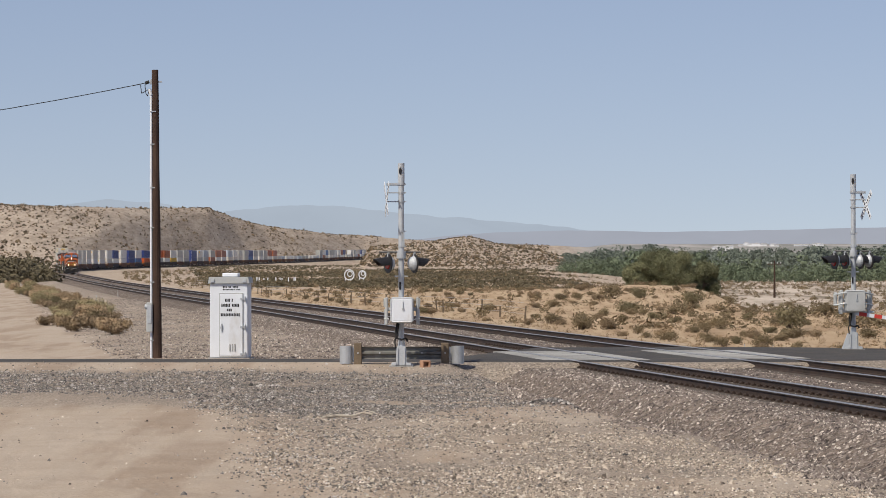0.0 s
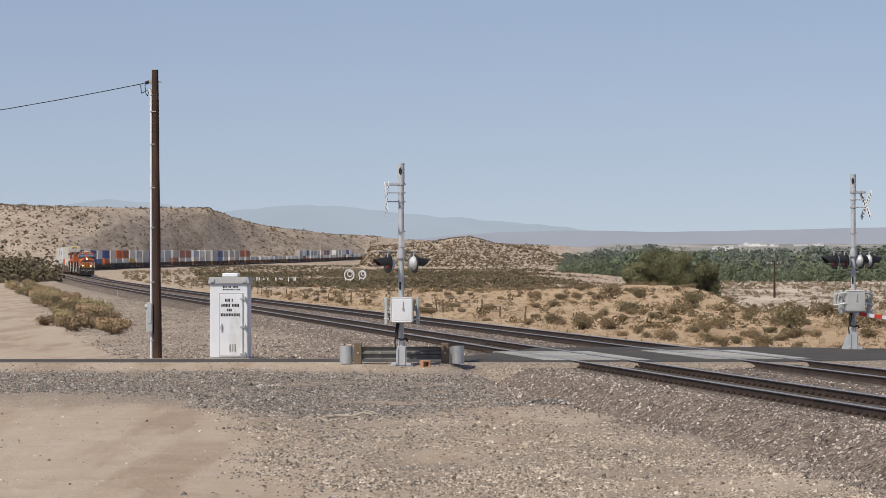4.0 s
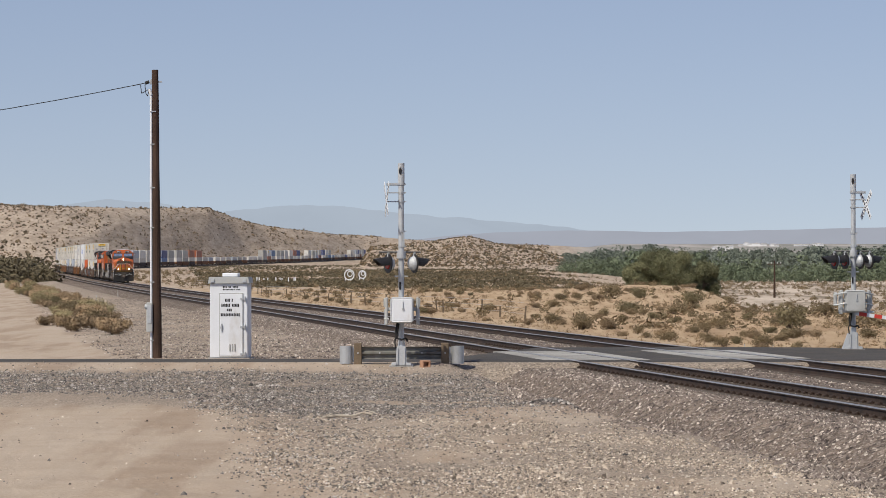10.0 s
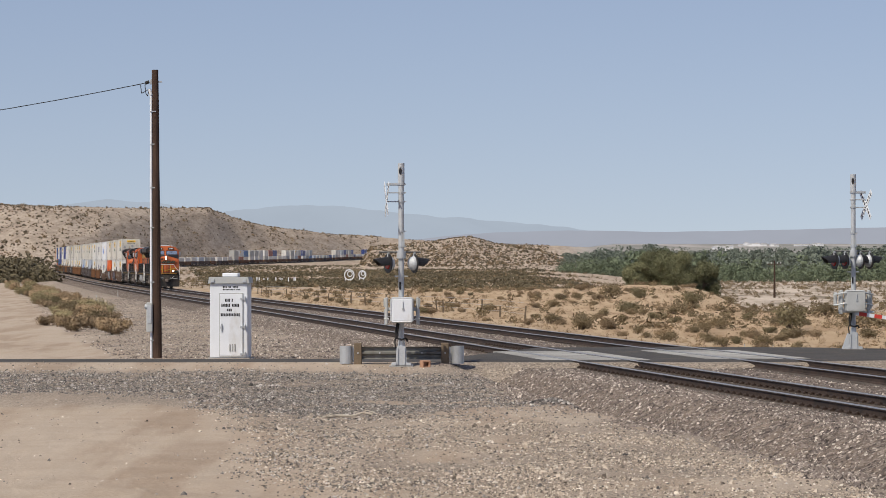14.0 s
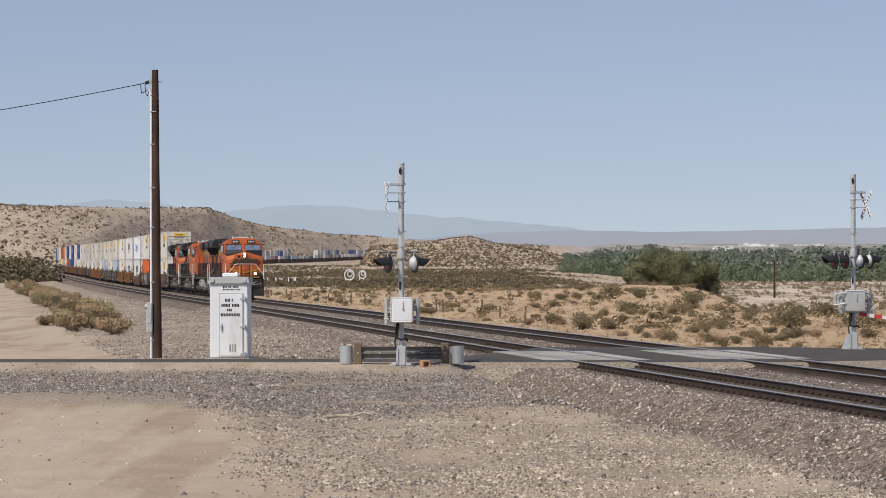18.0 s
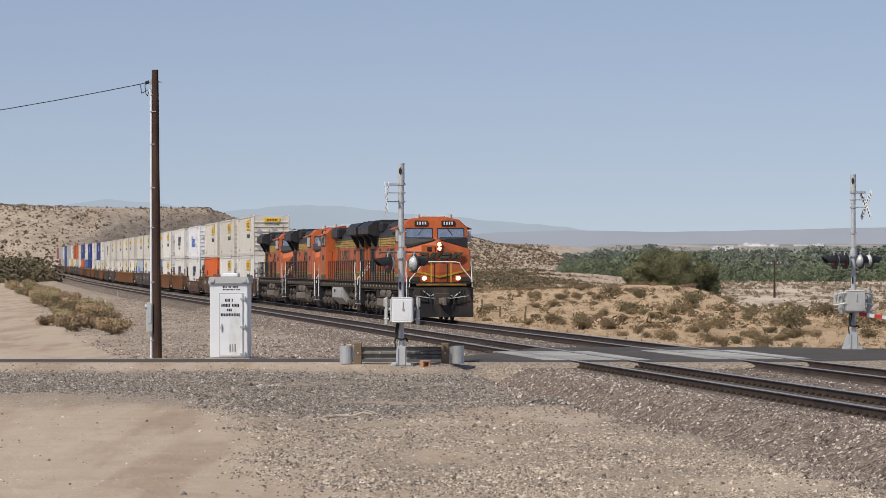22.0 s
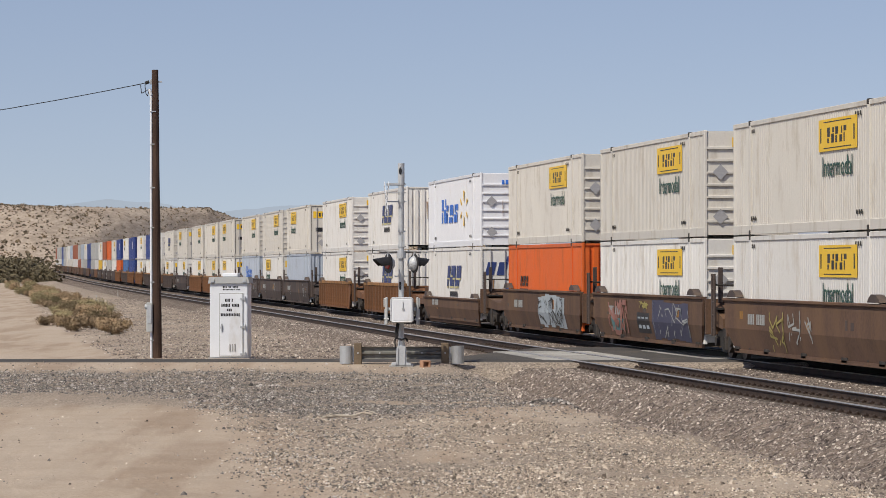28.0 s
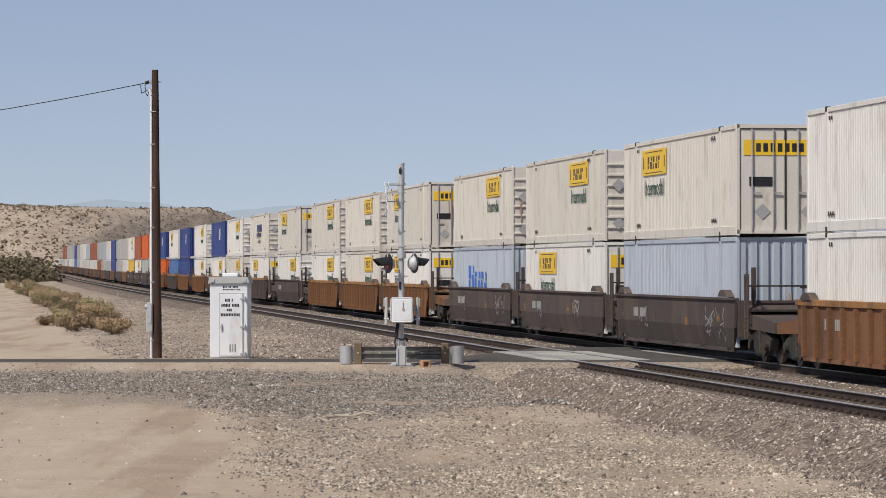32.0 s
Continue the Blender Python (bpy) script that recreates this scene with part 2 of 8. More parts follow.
def ground_height(x, y):
    """Height of the land. side: sideways slope x / y as seen from the origin."""
    x, y = np.asarray(x, float), np.asarray(y, float)
    side = x / np.maximum(y, 1.0)
    lat, tz = beside(x, y)
    near_side = lat > 2.2
    # plain on the camera's side, and desert across the line
    base = -0.42 + 0.33 * smooth(74, 92, y) - 0.25 * smooth(105, 140, y) * smooth(8, 14, lat) + 0.85 * tz * smooth(200, 600, y)
    bank = (tz - 0.34 - base) * smooth(26, 9.0, lat) * smooth(100, 150, y)
    base_n = base + np.maximum(bank, 0)
    across = tz - 0.45 + 0.10 * smooth(-4, -20, lat)
    dune = smooth(-8, -40, lat) * smooth(150, 240, y) * (1 - smooth(290, 400, y)) * (1 - 0.85 * smooth(0.074, 0.092, side))
    across = across + dune * (1.05 + 0.55 * fractal(x / 22, y / 40, 5))
    near_edge = np.interp(side, [0.06, 0.085], [300, 200])
    low = smooth(near_edge, near_edge + np.interp(side, [0.06, 0.085], [170, 90]), y) * smooth(0.02, 0.06, side + 0.01 * value_noise(y / 60, x / 60, 3))
    across = across * (1 - low) + low * (-1.9 + 0.3 * fractal(x / 30, y / 60, 8))
    h = np.where(near_side, base_n, across)
    # flat bed under the two tracks and a dip along them
    bed = smooth(-4.2, -3.2, lat) * smooth(8.7, 7.7, lat)
    h = h * (1 - bed) + (tz - 0.75) * bed
    # crossing: the road comes up level with the rails
    road = road_mask(x, y, 1.6)
    h = h * (1 - road) + np.minimum(tz - 0.06, 0.0) * road
    # long hill behind the railway
    top = ridge(side, [-0.30, -0.14, -0.125, -0.105, -0.085, -0.066, -0.058, -0.05, -0.035, -0.02, -0.01, 0.02, 0.1],
                [26.5, 26, 26.8, 26.6, 27.6, 31.6, 26.2, 22.5, 19.5, 18.5, 16.5, 12, 3])
    foot = sum(np.interp(side + k * 0.006, [-0.2, -0.11, -0.09, -0.035, -0.0226, -0.015, 0.1], [1000, 1150, 1280, 2110, 2470, 2520, 2600]) for k in (-1, -0.5, 0, 0.5, 1)) / 5
    crest = foot + np.interp(side, [-0.2, -0.09, -0.02, 0.1], [420, 360, 420, 500])
    gully = fractal(x / 48 + 0.6 * value_noise(x / 40, y / 90, 6), y / 190, 11, 4)
    spur = 1 - 2.2 * np.abs(fractal(x / 46 + y / 380 + 0.5 * value_noise(x / 55, y / 130, 16), y / 260, 23, 3))
    up = smooth(0, 1, np.clip((y - foot) / (crest - foot), 0, 1) ** 0.85)
    hill = top * up * (1 - 0.10 * (1 - up) * 2 * np.abs(gully)) + 3.2 * gully * up * (1 - 0.72 * up) + 7.5 * (spur - 0.4) * up * (1 - up) ** 0.7
    h = np.where(y > foot, np.maximum(h, tz * 0.9 - 0.8 + hill * (1 - 0.9 * smooth(crest + 50, crest + 500, y))), h)
    # small mesa in the middle distance
    top2 = np.interp(side, [-0.0238, -0.0205, -0.012, -0.004, 0.0035, 0.0075, 0.0145, 0.017, 0.027, 0.034, 0.042],
                     [0, 8.4, 9.4, 10.0, 12.2, 12.4, 9.8, 9.4, 7.4, 4.0, 0])
    up2 = smooth(1150, 1560, y) * (1 - 0.9 * smooth(1700, 1950, y))
    h = np.maximum(h, np.minimum(h, 3) + top2 * up2 * (1 + 0.10 * gully + 0.22 * (spur - 0.5) * (1 - up2)) - 0.5 * np.abs(gully))
    # far plain climbing to the mountains
    plain = -2 + 0.0106 * np.maximum(y - 1350, 0)
    h = np.where((side > 0.02) & (y > 900), np.maximum(h, plain * smooth(0.02, 0.05, side) + h * (1 - smooth(0.02, 0.05, side))), h)
    grain = 0.05 * fractal(x / 1.7, y / 2.4, 21) + 0.03 * fractal(x / 0.5, y / 0.8, 31, 3)
    return h + grain * (1 - bed) * (1 - road) * np.clip(1 + y / 400, 1, 6)


ROAD = [(-400, 97.5, 1.8), (-30, 95.0, 1.8), (-3.5, 95.0, 1.9), (0.6, 96.0, 3.0), (3.0, 101.0, 8.9), (9.0, 101.2, 9.0), (13.0, 101.5, 7.0), (20, 103, 5.6), (160, 150, 5.0)]


def bare_sand(x, y):
    """Swept sandy lanes among the gravel before the crossing."""
    m = 0.0
    for cx, cy, rx, ry in ((1.9, 70.0, 2.5, 4.4), (-0.6, 75.5, 1.6, 0.8), (3.9, 47.2, 1.5, 1.6), (4.6, 63.5, 1.3, 2.2)):
        m = np.maximum(m, smooth(1.15, 0.6, np.hypot((x - cx) / rx, (y - cy) / ry) + 0.45 * fractal(x / 0.8, y / 1.8, 15)))
    return m


def road_mask(x, y, soft):
    rx = [r[0] for r in ROAD]
    yc = np.interp(x, rx, [r[1] for r in ROAD])
    hw = np.interp(x, rx, [r[2] for r in ROAD])
    return 1 - smooth(hw, hw + soft, np.abs(y - yc))


def build_ground():
    az = np.radians(np.concatenate([np.arange(-180, -10, 5.0), np.arange(-10, -7.6, 0.3), np.arange(-7.6, 7.6, 0.035), np.arange(7.6, 10, 0.3), np.arange(10, 180.1, 5.0)]))
    rr = np.concatenate([[0.0, 4, 10, 18, 26], np.geomspace(32, 420, 300), np.geomspace(424, 4900, 260)])
    A, R = np.meshgrid(az, rr)
    X, Y = R * np.sin(A), R * np.cos(A)
    infront = np.abs(A) < radians(60)
    Z = np.where(infront, ground_height(np.where(infront, X, 0), np.where(infront, np.maximum(Y, 1), 50)), -0.42)
    nr, na = A.shape
    verts = np.stack([X, Y, Z], -1).reshape(-1, 3)
    i = (np.arange(nr - 1)[:, None] * na + np.arange(na - 1)[None]).ravel()
    faces = np.stack([i, i + 1, i + na + 1, i + na], -1)
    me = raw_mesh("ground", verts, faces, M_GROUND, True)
    x, y = verts[:, 0], verts[:, 1]
    lat, tz = beside(x, y)
    n = fractal(x / 3.0, y / 5.0, 41)
    n2 = fractal(x / 0.9, y / 1.6, 51)
    # loose gravel: a belt before the road, the shoulder of the line and the patchy ground by the crossing
    belt = smooth(73, 78.5, y + 3.0 * n + 1.0 * np.clip(x + 6, 0, 9)) * (1 - 0.5 * smooth(1, 5, x)) * smooth(90.5, 87.5, y + 1.5 * n + 0.35 * np.clip(x + 5, 0, 10))
    shoulder = smooth(11.5, 8.3, lat + 1.6 * n) * (lat > -3.5)
    patch = smooth(-4.0, -1.5, x + (y - 63) * 0.10 + 1.2 * n) * smooth(92, 86, y) * np.clip(0.55 + 0.8 * n2 + 0.5 * n, 0, 1)
    far_gravel = smooth(30, 14, lat + 3 * n) * smooth(96, 103, y) * smooth(17.5, 15.5, lat) * (lat > 0) * np.clip(0.75 + 0.8 * n2, 0, 1)
    gravel = np.clip(np.maximum.reduce([belt * np.clip(0.95 + 0.5 * n2, 0, 1), shoulder, patch, far_gravel * 0.85]), 0, 1)
    gravel = gravel * (1 - 0.8 * bare_sand(x, y))
    scrub = smooth(500, 1200, y)
    at = me.attributes.new("gravel", 'FLOAT', 'POINT')
    at.data.foreach_set("value", gravel.astype(np.float32))
    at = me.attributes.new("scrub", 'FLOAT', 'POINT')
    at.data.foreach_set("value", scrub.astype(np.float32))
    # valley: where the far plain takes its haze-tinted colour
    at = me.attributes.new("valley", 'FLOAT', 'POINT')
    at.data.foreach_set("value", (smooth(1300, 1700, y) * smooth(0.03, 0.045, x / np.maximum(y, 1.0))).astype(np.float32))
    at = me.attributes.new("flats", 'FLOAT', 'POINT')
    sd = x / np.maximum(y, 1.0)
    at.data.foreach_set("value", (smooth(240, 330, y + 60 * n) * smooth(0.062, 0.078, sd + 0.004 * n) * (1 - smooth(1250, 1500, y))).astype(np.float32))
    at = me.attributes.new("dune", 'FLOAT', 'POINT')
    at.data.foreach_set("value", (smooth(-3.5, -6, lat) * smooth(520, 380, y)).astype(np.float32))
    g = new("ground", me)
    return tagged(g, "sandy desert ground with gravel and faint tyre ruts", "ground", kind="structure")


def ground_material():
    m = bpy.data.materials.new("desert_ground")
    m.use_nodes = True
    nt = m.node_tree
    n, l = nt.nodes, nt.links
    b = n["Principled BSDF"]
    b.inputs["Roughness"].default_value = 0.95
    b.inputs["Specular IOR Level"].default_value = 0.15
    tc = n.new("ShaderNodeTexCoord")

    # the far slopes lie almost edge-on: their patches are long down the slope
    far = n.new("ShaderNodeMapping")
    far.inputs["Scale"].default_value = (1, 0.085, 1)
    l.new(tc.outputs["Object"], far.inputs["Vector"])

    def noise_node(scale, detail, rough=0.55, slope=False):
        t = n.new("ShaderNodeTexNoise")
        t.inputs["Scale"].default_value = scale
        t.inputs["Detail"].default_value = detail
        t.inputs["Roughness"].default_value = rough
        l.new(far.outputs[0] if slope else tc.outputs["Object"], t.inputs["Vector"])
        return t.outputs["Fac"]

    def ramp(fac, *stops):
        r = n.new("ShaderNodeValToRGB")
        e = r.color_ramp.elements
        while len(e) < len(stops):
            e.new(0.5)
        for el, (p, c) in zip(e, stops):
            el.position = p
            el.color = (*c, 1)
        l.new(fac, r.inputs[0])
        return r.outputs[0]

    def mix(fac, a, c, mode='MIX'):
        x = n.new("ShaderNodeMix")
        x.data_type = 'RGBA'
        x.blend_type = mode
        if isinstance(fac, float):
            x.inputs[0].default_value = fac
        else:
            l.new(fac, x.inputs[0])
        l.new(a, x.inputs[6])
        l.new(c, x.inputs[7])
        return x.outputs[2]

    big, mid, fine = noise_node(0.12, 4), noise_node(1.3, 5), noise_node(17, 4, 0.78)
    sand = ramp(big, (0.3, (0.40, 0.29, 0.192)), (0.55, (0.475, 0.362, 0.252)), (0.75, (0.54, 0.43, 0.315)))
    sand = mix(0.40, sand, ramp(mid, (0.35, (0.355, 0.245, 0.152)), (0.65, (0.56, 0.435, 0.31))))
    vor = n.new("ShaderNodeTexVoronoi")
    vor.inputs["Scale"].default_value = 26
    l.new(tc.outputs["Object"], vor.inputs["Vector"])
    sep = n.new("ShaderNodeSeparateColor")
    l.new(vor.outputs["Color"], sep.inputs[0])
    stones = ramp(sep.outputs[0], (0.1, (0.10, 0.088, 0.078)), (0.5, (0.225, 0.195, 0.168)), (0.9, (0.44, 0.385, 0.33)))
    at = n.new("ShaderNodeAttribute")
    at.attribute_name = "gravel"
    col = mix(at.outputs["Fac"], sand, stones)
    hill = ramp(noise_node(0.20, 8, 0.75, True), (0.41, (0.17, 0.135, 0.10)), (0.48, (0.34, 0.272, 0.208)), (0.55, (0.49, 0.405, 0.32)), (0.66, (0.61, 0.52, 0.425)))
    hill = mix(0.36, hill, ramp(noise_node(0.03, 5, 0.6, True), (0.40, (0.29, 0.225, 0.17)), (0.50, (0.42, 0.335, 0.26)), (0.62, (0.57, 0.475, 0.38))))
    hill = mix(0.32, hill, ramp(noise_node(0.7, 4, 0.7, True), (0.40, (0.17, 0.132, 0.098)), (0.50, (0.38, 0.30, 0.225)), (0.60, (0.60, 0.50, 0.39))))
    # distance haze over the valley is put into this grey-green scrub colour
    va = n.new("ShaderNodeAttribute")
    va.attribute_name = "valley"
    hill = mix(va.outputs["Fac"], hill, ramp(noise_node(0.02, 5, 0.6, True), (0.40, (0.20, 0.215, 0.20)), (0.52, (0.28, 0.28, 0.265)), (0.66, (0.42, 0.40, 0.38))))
    mp = n.new("ShaderNodeMapping")
    mp.inputs["Rotation"].default_value = (0, 0, 0.12)
    mp.inputs["Scale"].default_value = (0.9, 0.06, 1)
    l.new(tc.outputs["Object"], mp.inputs["Vector"])
    rt = n.new("ShaderNodeTexNoise")
    rt.inputs["Scale"].default_value = 1.0
    rt.inputs["Detail"].default_value = 3
    l.new(mp.outputs[0], rt.inputs["Vector"])
    ruts = ramp(rt.outputs["Fac"], (0.40, (0.33, 0.24, 0.17)), (0.50, (0.50, 0.395, 0.295)), (0.60, (0.54, 0.445, 0.345)))
    sand = mix(0.5, sand, ruts)
    grey = n.new("ShaderNodeRGB")
    grey.outputs[0].default_value = (0.955, 1.0, 1.075, 1)
    sand = mix(1.0, sand, grey.outputs[0], 'MULTIPLY')
    du = n.new("ShaderNodeAttribute")
    du.attribute_name = "dune"
    ochre = n.new("ShaderNodeRGB")
    ochre.outputs[0].default_value = (1.02, 0.92, 0.74, 1)
    sand = mix(du.outputs["Fac"], sand, mix(1.0, sand, ochre.outputs[0], 'MULTIPLY'))
    col = mix(at.outputs["Fac"], sand, stones)
    sc = n.new("ShaderNodeAttribute")
    sc.attribute_name = "scrub"
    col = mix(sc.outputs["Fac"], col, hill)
    fl = n.new("ShaderNodeAttribute")
    fl.attribute_name = "flats"
    col = mix(fl.outputs["Fac"], col, ramp(noise_node(0.16, 7, 0.72, True), (0.40, (0.17, 0.142, 0.105)), (0.48, (0.36, 0.30, 0.235)), (0.55, (0.54, 0.46, 0.375)), (0.68, (0.64, 0.56, 0.47))))
    fa = n.new("ShaderNodeMath")
    fa.operation = 'MULTIPLY_ADD'
    fa.inputs[1].default_value = 0.28
    fa.inputs[2].default_value = 0.16
    l.new(at.outputs["Fac"], fa.inputs[0])
    col = mix(fa.outputs[0], col, ramp(fine, (0.36, (0.10, 0.072, 0.05)), (0.64, (0.68, 0.56, 0.43))))
    l.new(col, b.inputs["Base Color"])
    lumps = n.new("ShaderNodeMath")          # stones stand up only where there is gravel
    lumps.operation = 'MULTIPLY'
    l.new(vor.outputs["Distance"], lumps.inputs[0])
    l.new(at.outputs["Fac"], lumps.inputs[1])
    ad = n.new("ShaderNodeMath")
    ad.operation = 'ADD'
    l.new(lumps.outputs[0], ad.inputs[0])
    l.new(fine, ad.inputs[1])
    bp = n.new("ShaderNodeBump")
    bp.inputs["Strength"].default_value = 0.6
    bp.inputs["Distance"].default_value = 0.05
    l.new(ad.outputs[0], bp.inputs["Height"])
    l.new(bp.outputs[0], b.inputs["Normal"])
    return m


M_GROUND = ground_material()


def ballast_material():
    m = bpy.data.materials.new("ballast_bed")
    m.use_nodes = True
    n, l = m.node_tree.nodes, m.node_tree.links
    b = n["Principled BSDF"]
    b.inputs["Roughness"].default_value = 0.95
    b.inputs["Specular IOR Level"].default_value = 0.2
    tc = n.new("ShaderNodeTexCoord")
    v = n.new("ShaderNodeTexVoronoi")
    v.inputs["Scale"].default_value = 17
    l.new(tc.outputs["Object"], v.inputs["Vector"])
    r = n.new("ShaderNodeValToRGB")
    e = r.color_ramp.elements
    e.new(0.45)
    e.new(0.8)
    for el, p, c in zip(e, (0.0, 0.45, 0.8, 1.0), ((0.035, 0.027, 0.025), (0.13, 0.105, 0.095), (0.22, 0.18, 0.155), (0.52, 0.46, 0.40))):
        el.position = p
        el.color = (*c, 1)
    sep = n.new("ShaderNodeSeparateColor")
    l.new(v.outputs["Color"], sep.inputs[0])
    l.new(sep.outputs[0], r.inputs[0])
    pn = n.new("ShaderNodeTexNoise")
    pn.inputs["Scale"].default_value = 2.2
    pn.inputs["Detail"].default_value = 7
    pn.inputs["Roughness"].default_value = 0.75
    l.new(tc.outputs["Object"], pn.inputs["Vector"])
    pr = n.new("ShaderNodeValToRGB")
    pr.color_ramp.elements[0].position = 0.40
    pr.color_ramp.elements[0].color = (0.045, 0.034, 0.028, 1)
    pr.color_ramp.elements[1].position = 0.62
    pr.color_ramp.elements[1].color = (0.40, 0.315, 0.235, 1)
    l.new(pn.outputs["Fac"], pr.inputs[0])
    mx = n.new("ShaderNodeMix")
    mx.data_type = 'RGBA'
    mx.inputs[0].default_value = 0.42
    l.new(r.outputs[0], mx.inputs[6])
    l.new(pr.outputs[0], mx.inputs[7])
    l.new(mx.outputs[2], b.inputs["Base Color"])
    bp = n.new("ShaderNodeBump")
    bp.inputs["Strength"].default_value = 1.0
    bp.inputs["Distance"].default_value = 0.05
    bp.invert = True
    l.new(v.outputs["Distance"], bp.inputs["Height"])
    l.new(bp.outputs[0], b.inputs["Normal"])
    return m


M_BALLAST = ballast_material()
ground = build_ground()


def height_at(x, y):
    return float(ground_height(np.array([x]), np.array([y]))[0])


def sweep(name, outline, s0, s1, side, mats, step=20.0, face_mats=None):
    """An outline across the track (side, up), drawn out along the line from s0 to s1."""
    ss = np.concatenate([np.arange(s0, s1, step), [s1]])
    verts, faces, mi = [], [], []
    k = len(outline)
    for s in ss:
        for u, v in outline:
            p, a = on_track(s, side + u, v)
            verts.append(tuple(p))
    for j in range(len(ss) - 1):
        for i in range(k):
            i2 = (i + 1) % k
            faces.append((j * k + i, j * k + i2, (j + 1) * k + i2, (j + 1) * k + i))
            mi.append(face_mats[i] if face_mats else 0)
    faces.append(tuple(range(k - 1, -1, -1)))
    faces.append(tuple((len(ss) - 1) * k + i for i in range(k)))
    mi += [0, 0]
    me = raw_mesh(name, verts, faces, mats)
    me.polygons.foreach_set("material_index", mi)
    return me


RAIL_OUT = [(-0.075, -0.175), (0.075, -0.175), (0.075, -0.162), (0.012, -0.14), (0.012, -0.045), (0.037, -0.035), (0.037, -0.017),
            (0.028, 0.0), (-0.028, 0.0), (-0.037, -0.017), (-0.037, -0.035), (-0.012, -0.045), (-0.012, -0.14), (-0.075, -0.162)]


def build_tracks():
    bed = new("ballast_bed", sweep("ballast_bed", [(-3.6, -1.0), (-2.2, -0.195), (TRACK_GAP + 2.2, -0.195), (TRACK_GAP + 3.8, -1.0)], -2900, 330, 0, M_BALLAST, 10))
    tagged(bed, "bed of crushed grey and brown ballast stone", "ballast", kind="structure")
    for side, nm in ((0.0, "far"), (TRACK_GAP, "near")):
        t = thing("railway_track", "main line railway track with worn steel rails", "track", "railway tracks", "structure")
        for g in (-0.7535, 0.7535):
            me = sweep("rail", RAIL_OUT, -2900, 330, side + g, [M_RAIL, M_RAILTOP], 10, [0] * 6 + [1] * 3 + [0] * 5)
            part("rail", me, None, t, "dark rusty rail with polished running head")


build_tracks()


# ---------------------------------------------------------------- road and crossing
def build_road():
    xs = np.concatenate([np.arange(-200, -20, 10.0), np.arange(-20, 24, 0.4), np.arange(24, 150, 10.0)])
    rx = [r[0] for r in ROAD]
    yc = np.interp(xs, rx, [r[1] for r in ROAD])
    hw = np.interp(xs, rx, [r[2] for r in ROAD])
    v, f = [], []
    cols = 15
    for x, c, w in zip(xs, yc, hw):
        for j in range(cols):
            y = c + w * (2 * j / (cols - 1) - 1)
            rim = j in (0, cols - 1)
            edge = 0.35 * fractal(np.array([x * 0.9]), np.array([j * 9.0]), 3)[0] if rim else 0
            crown = float(smooth(-1.0, 2.0, x) * smooth(15.0, 11.0, x))
            v.append((x, y + edge, -0.09 if rim else -0.022 + 0.032 * crown))
    for i in range(len(xs) - 1):
        for j in range(cols - 1):
            a = i * cols + j
            f.append((a, a + cols, a + cols + 1, a + 1))
    road = new("road", raw_mesh("road", v, f, M_ASPHALT))
    tagged(road, "narrow dark asphalt road with sandy edges", "road", kind="structure")


build_road()


def build_crossing():
    gauge = mesh_of(quick((box, 0, 0, 0, 2.385, 1.31, 0.16, 0.006)), "gauge_panel", M_PANEL)
    field = mesh_of(quick((box, 0, 0, 0, 2.385, 0.60, 0.16, 0.006)), "field_panel", M_PANEL)
    for side, s0 in ((TRACK_GAP, 56.3), (0.0, 55.8)):
        c = thing("crossing_surface", "pale concrete level crossing panels between the rails", "crossing panels", "crossing surfaces", "structure")
        for i in range(4):
            for off, me in ((0.0, gauge), (1.105, field), (-1.105, field)):
                p, a = on_track(s0 + 1.2 + 2.4 * i, side + off, 0.0)
                p.z = -0.062
                ob = part("panel", me, None, c)
                ob.matrix_basis = Matrix.Translation(p) @ Matrix.Rotation(a, 4, 'Z')


build_crossing()


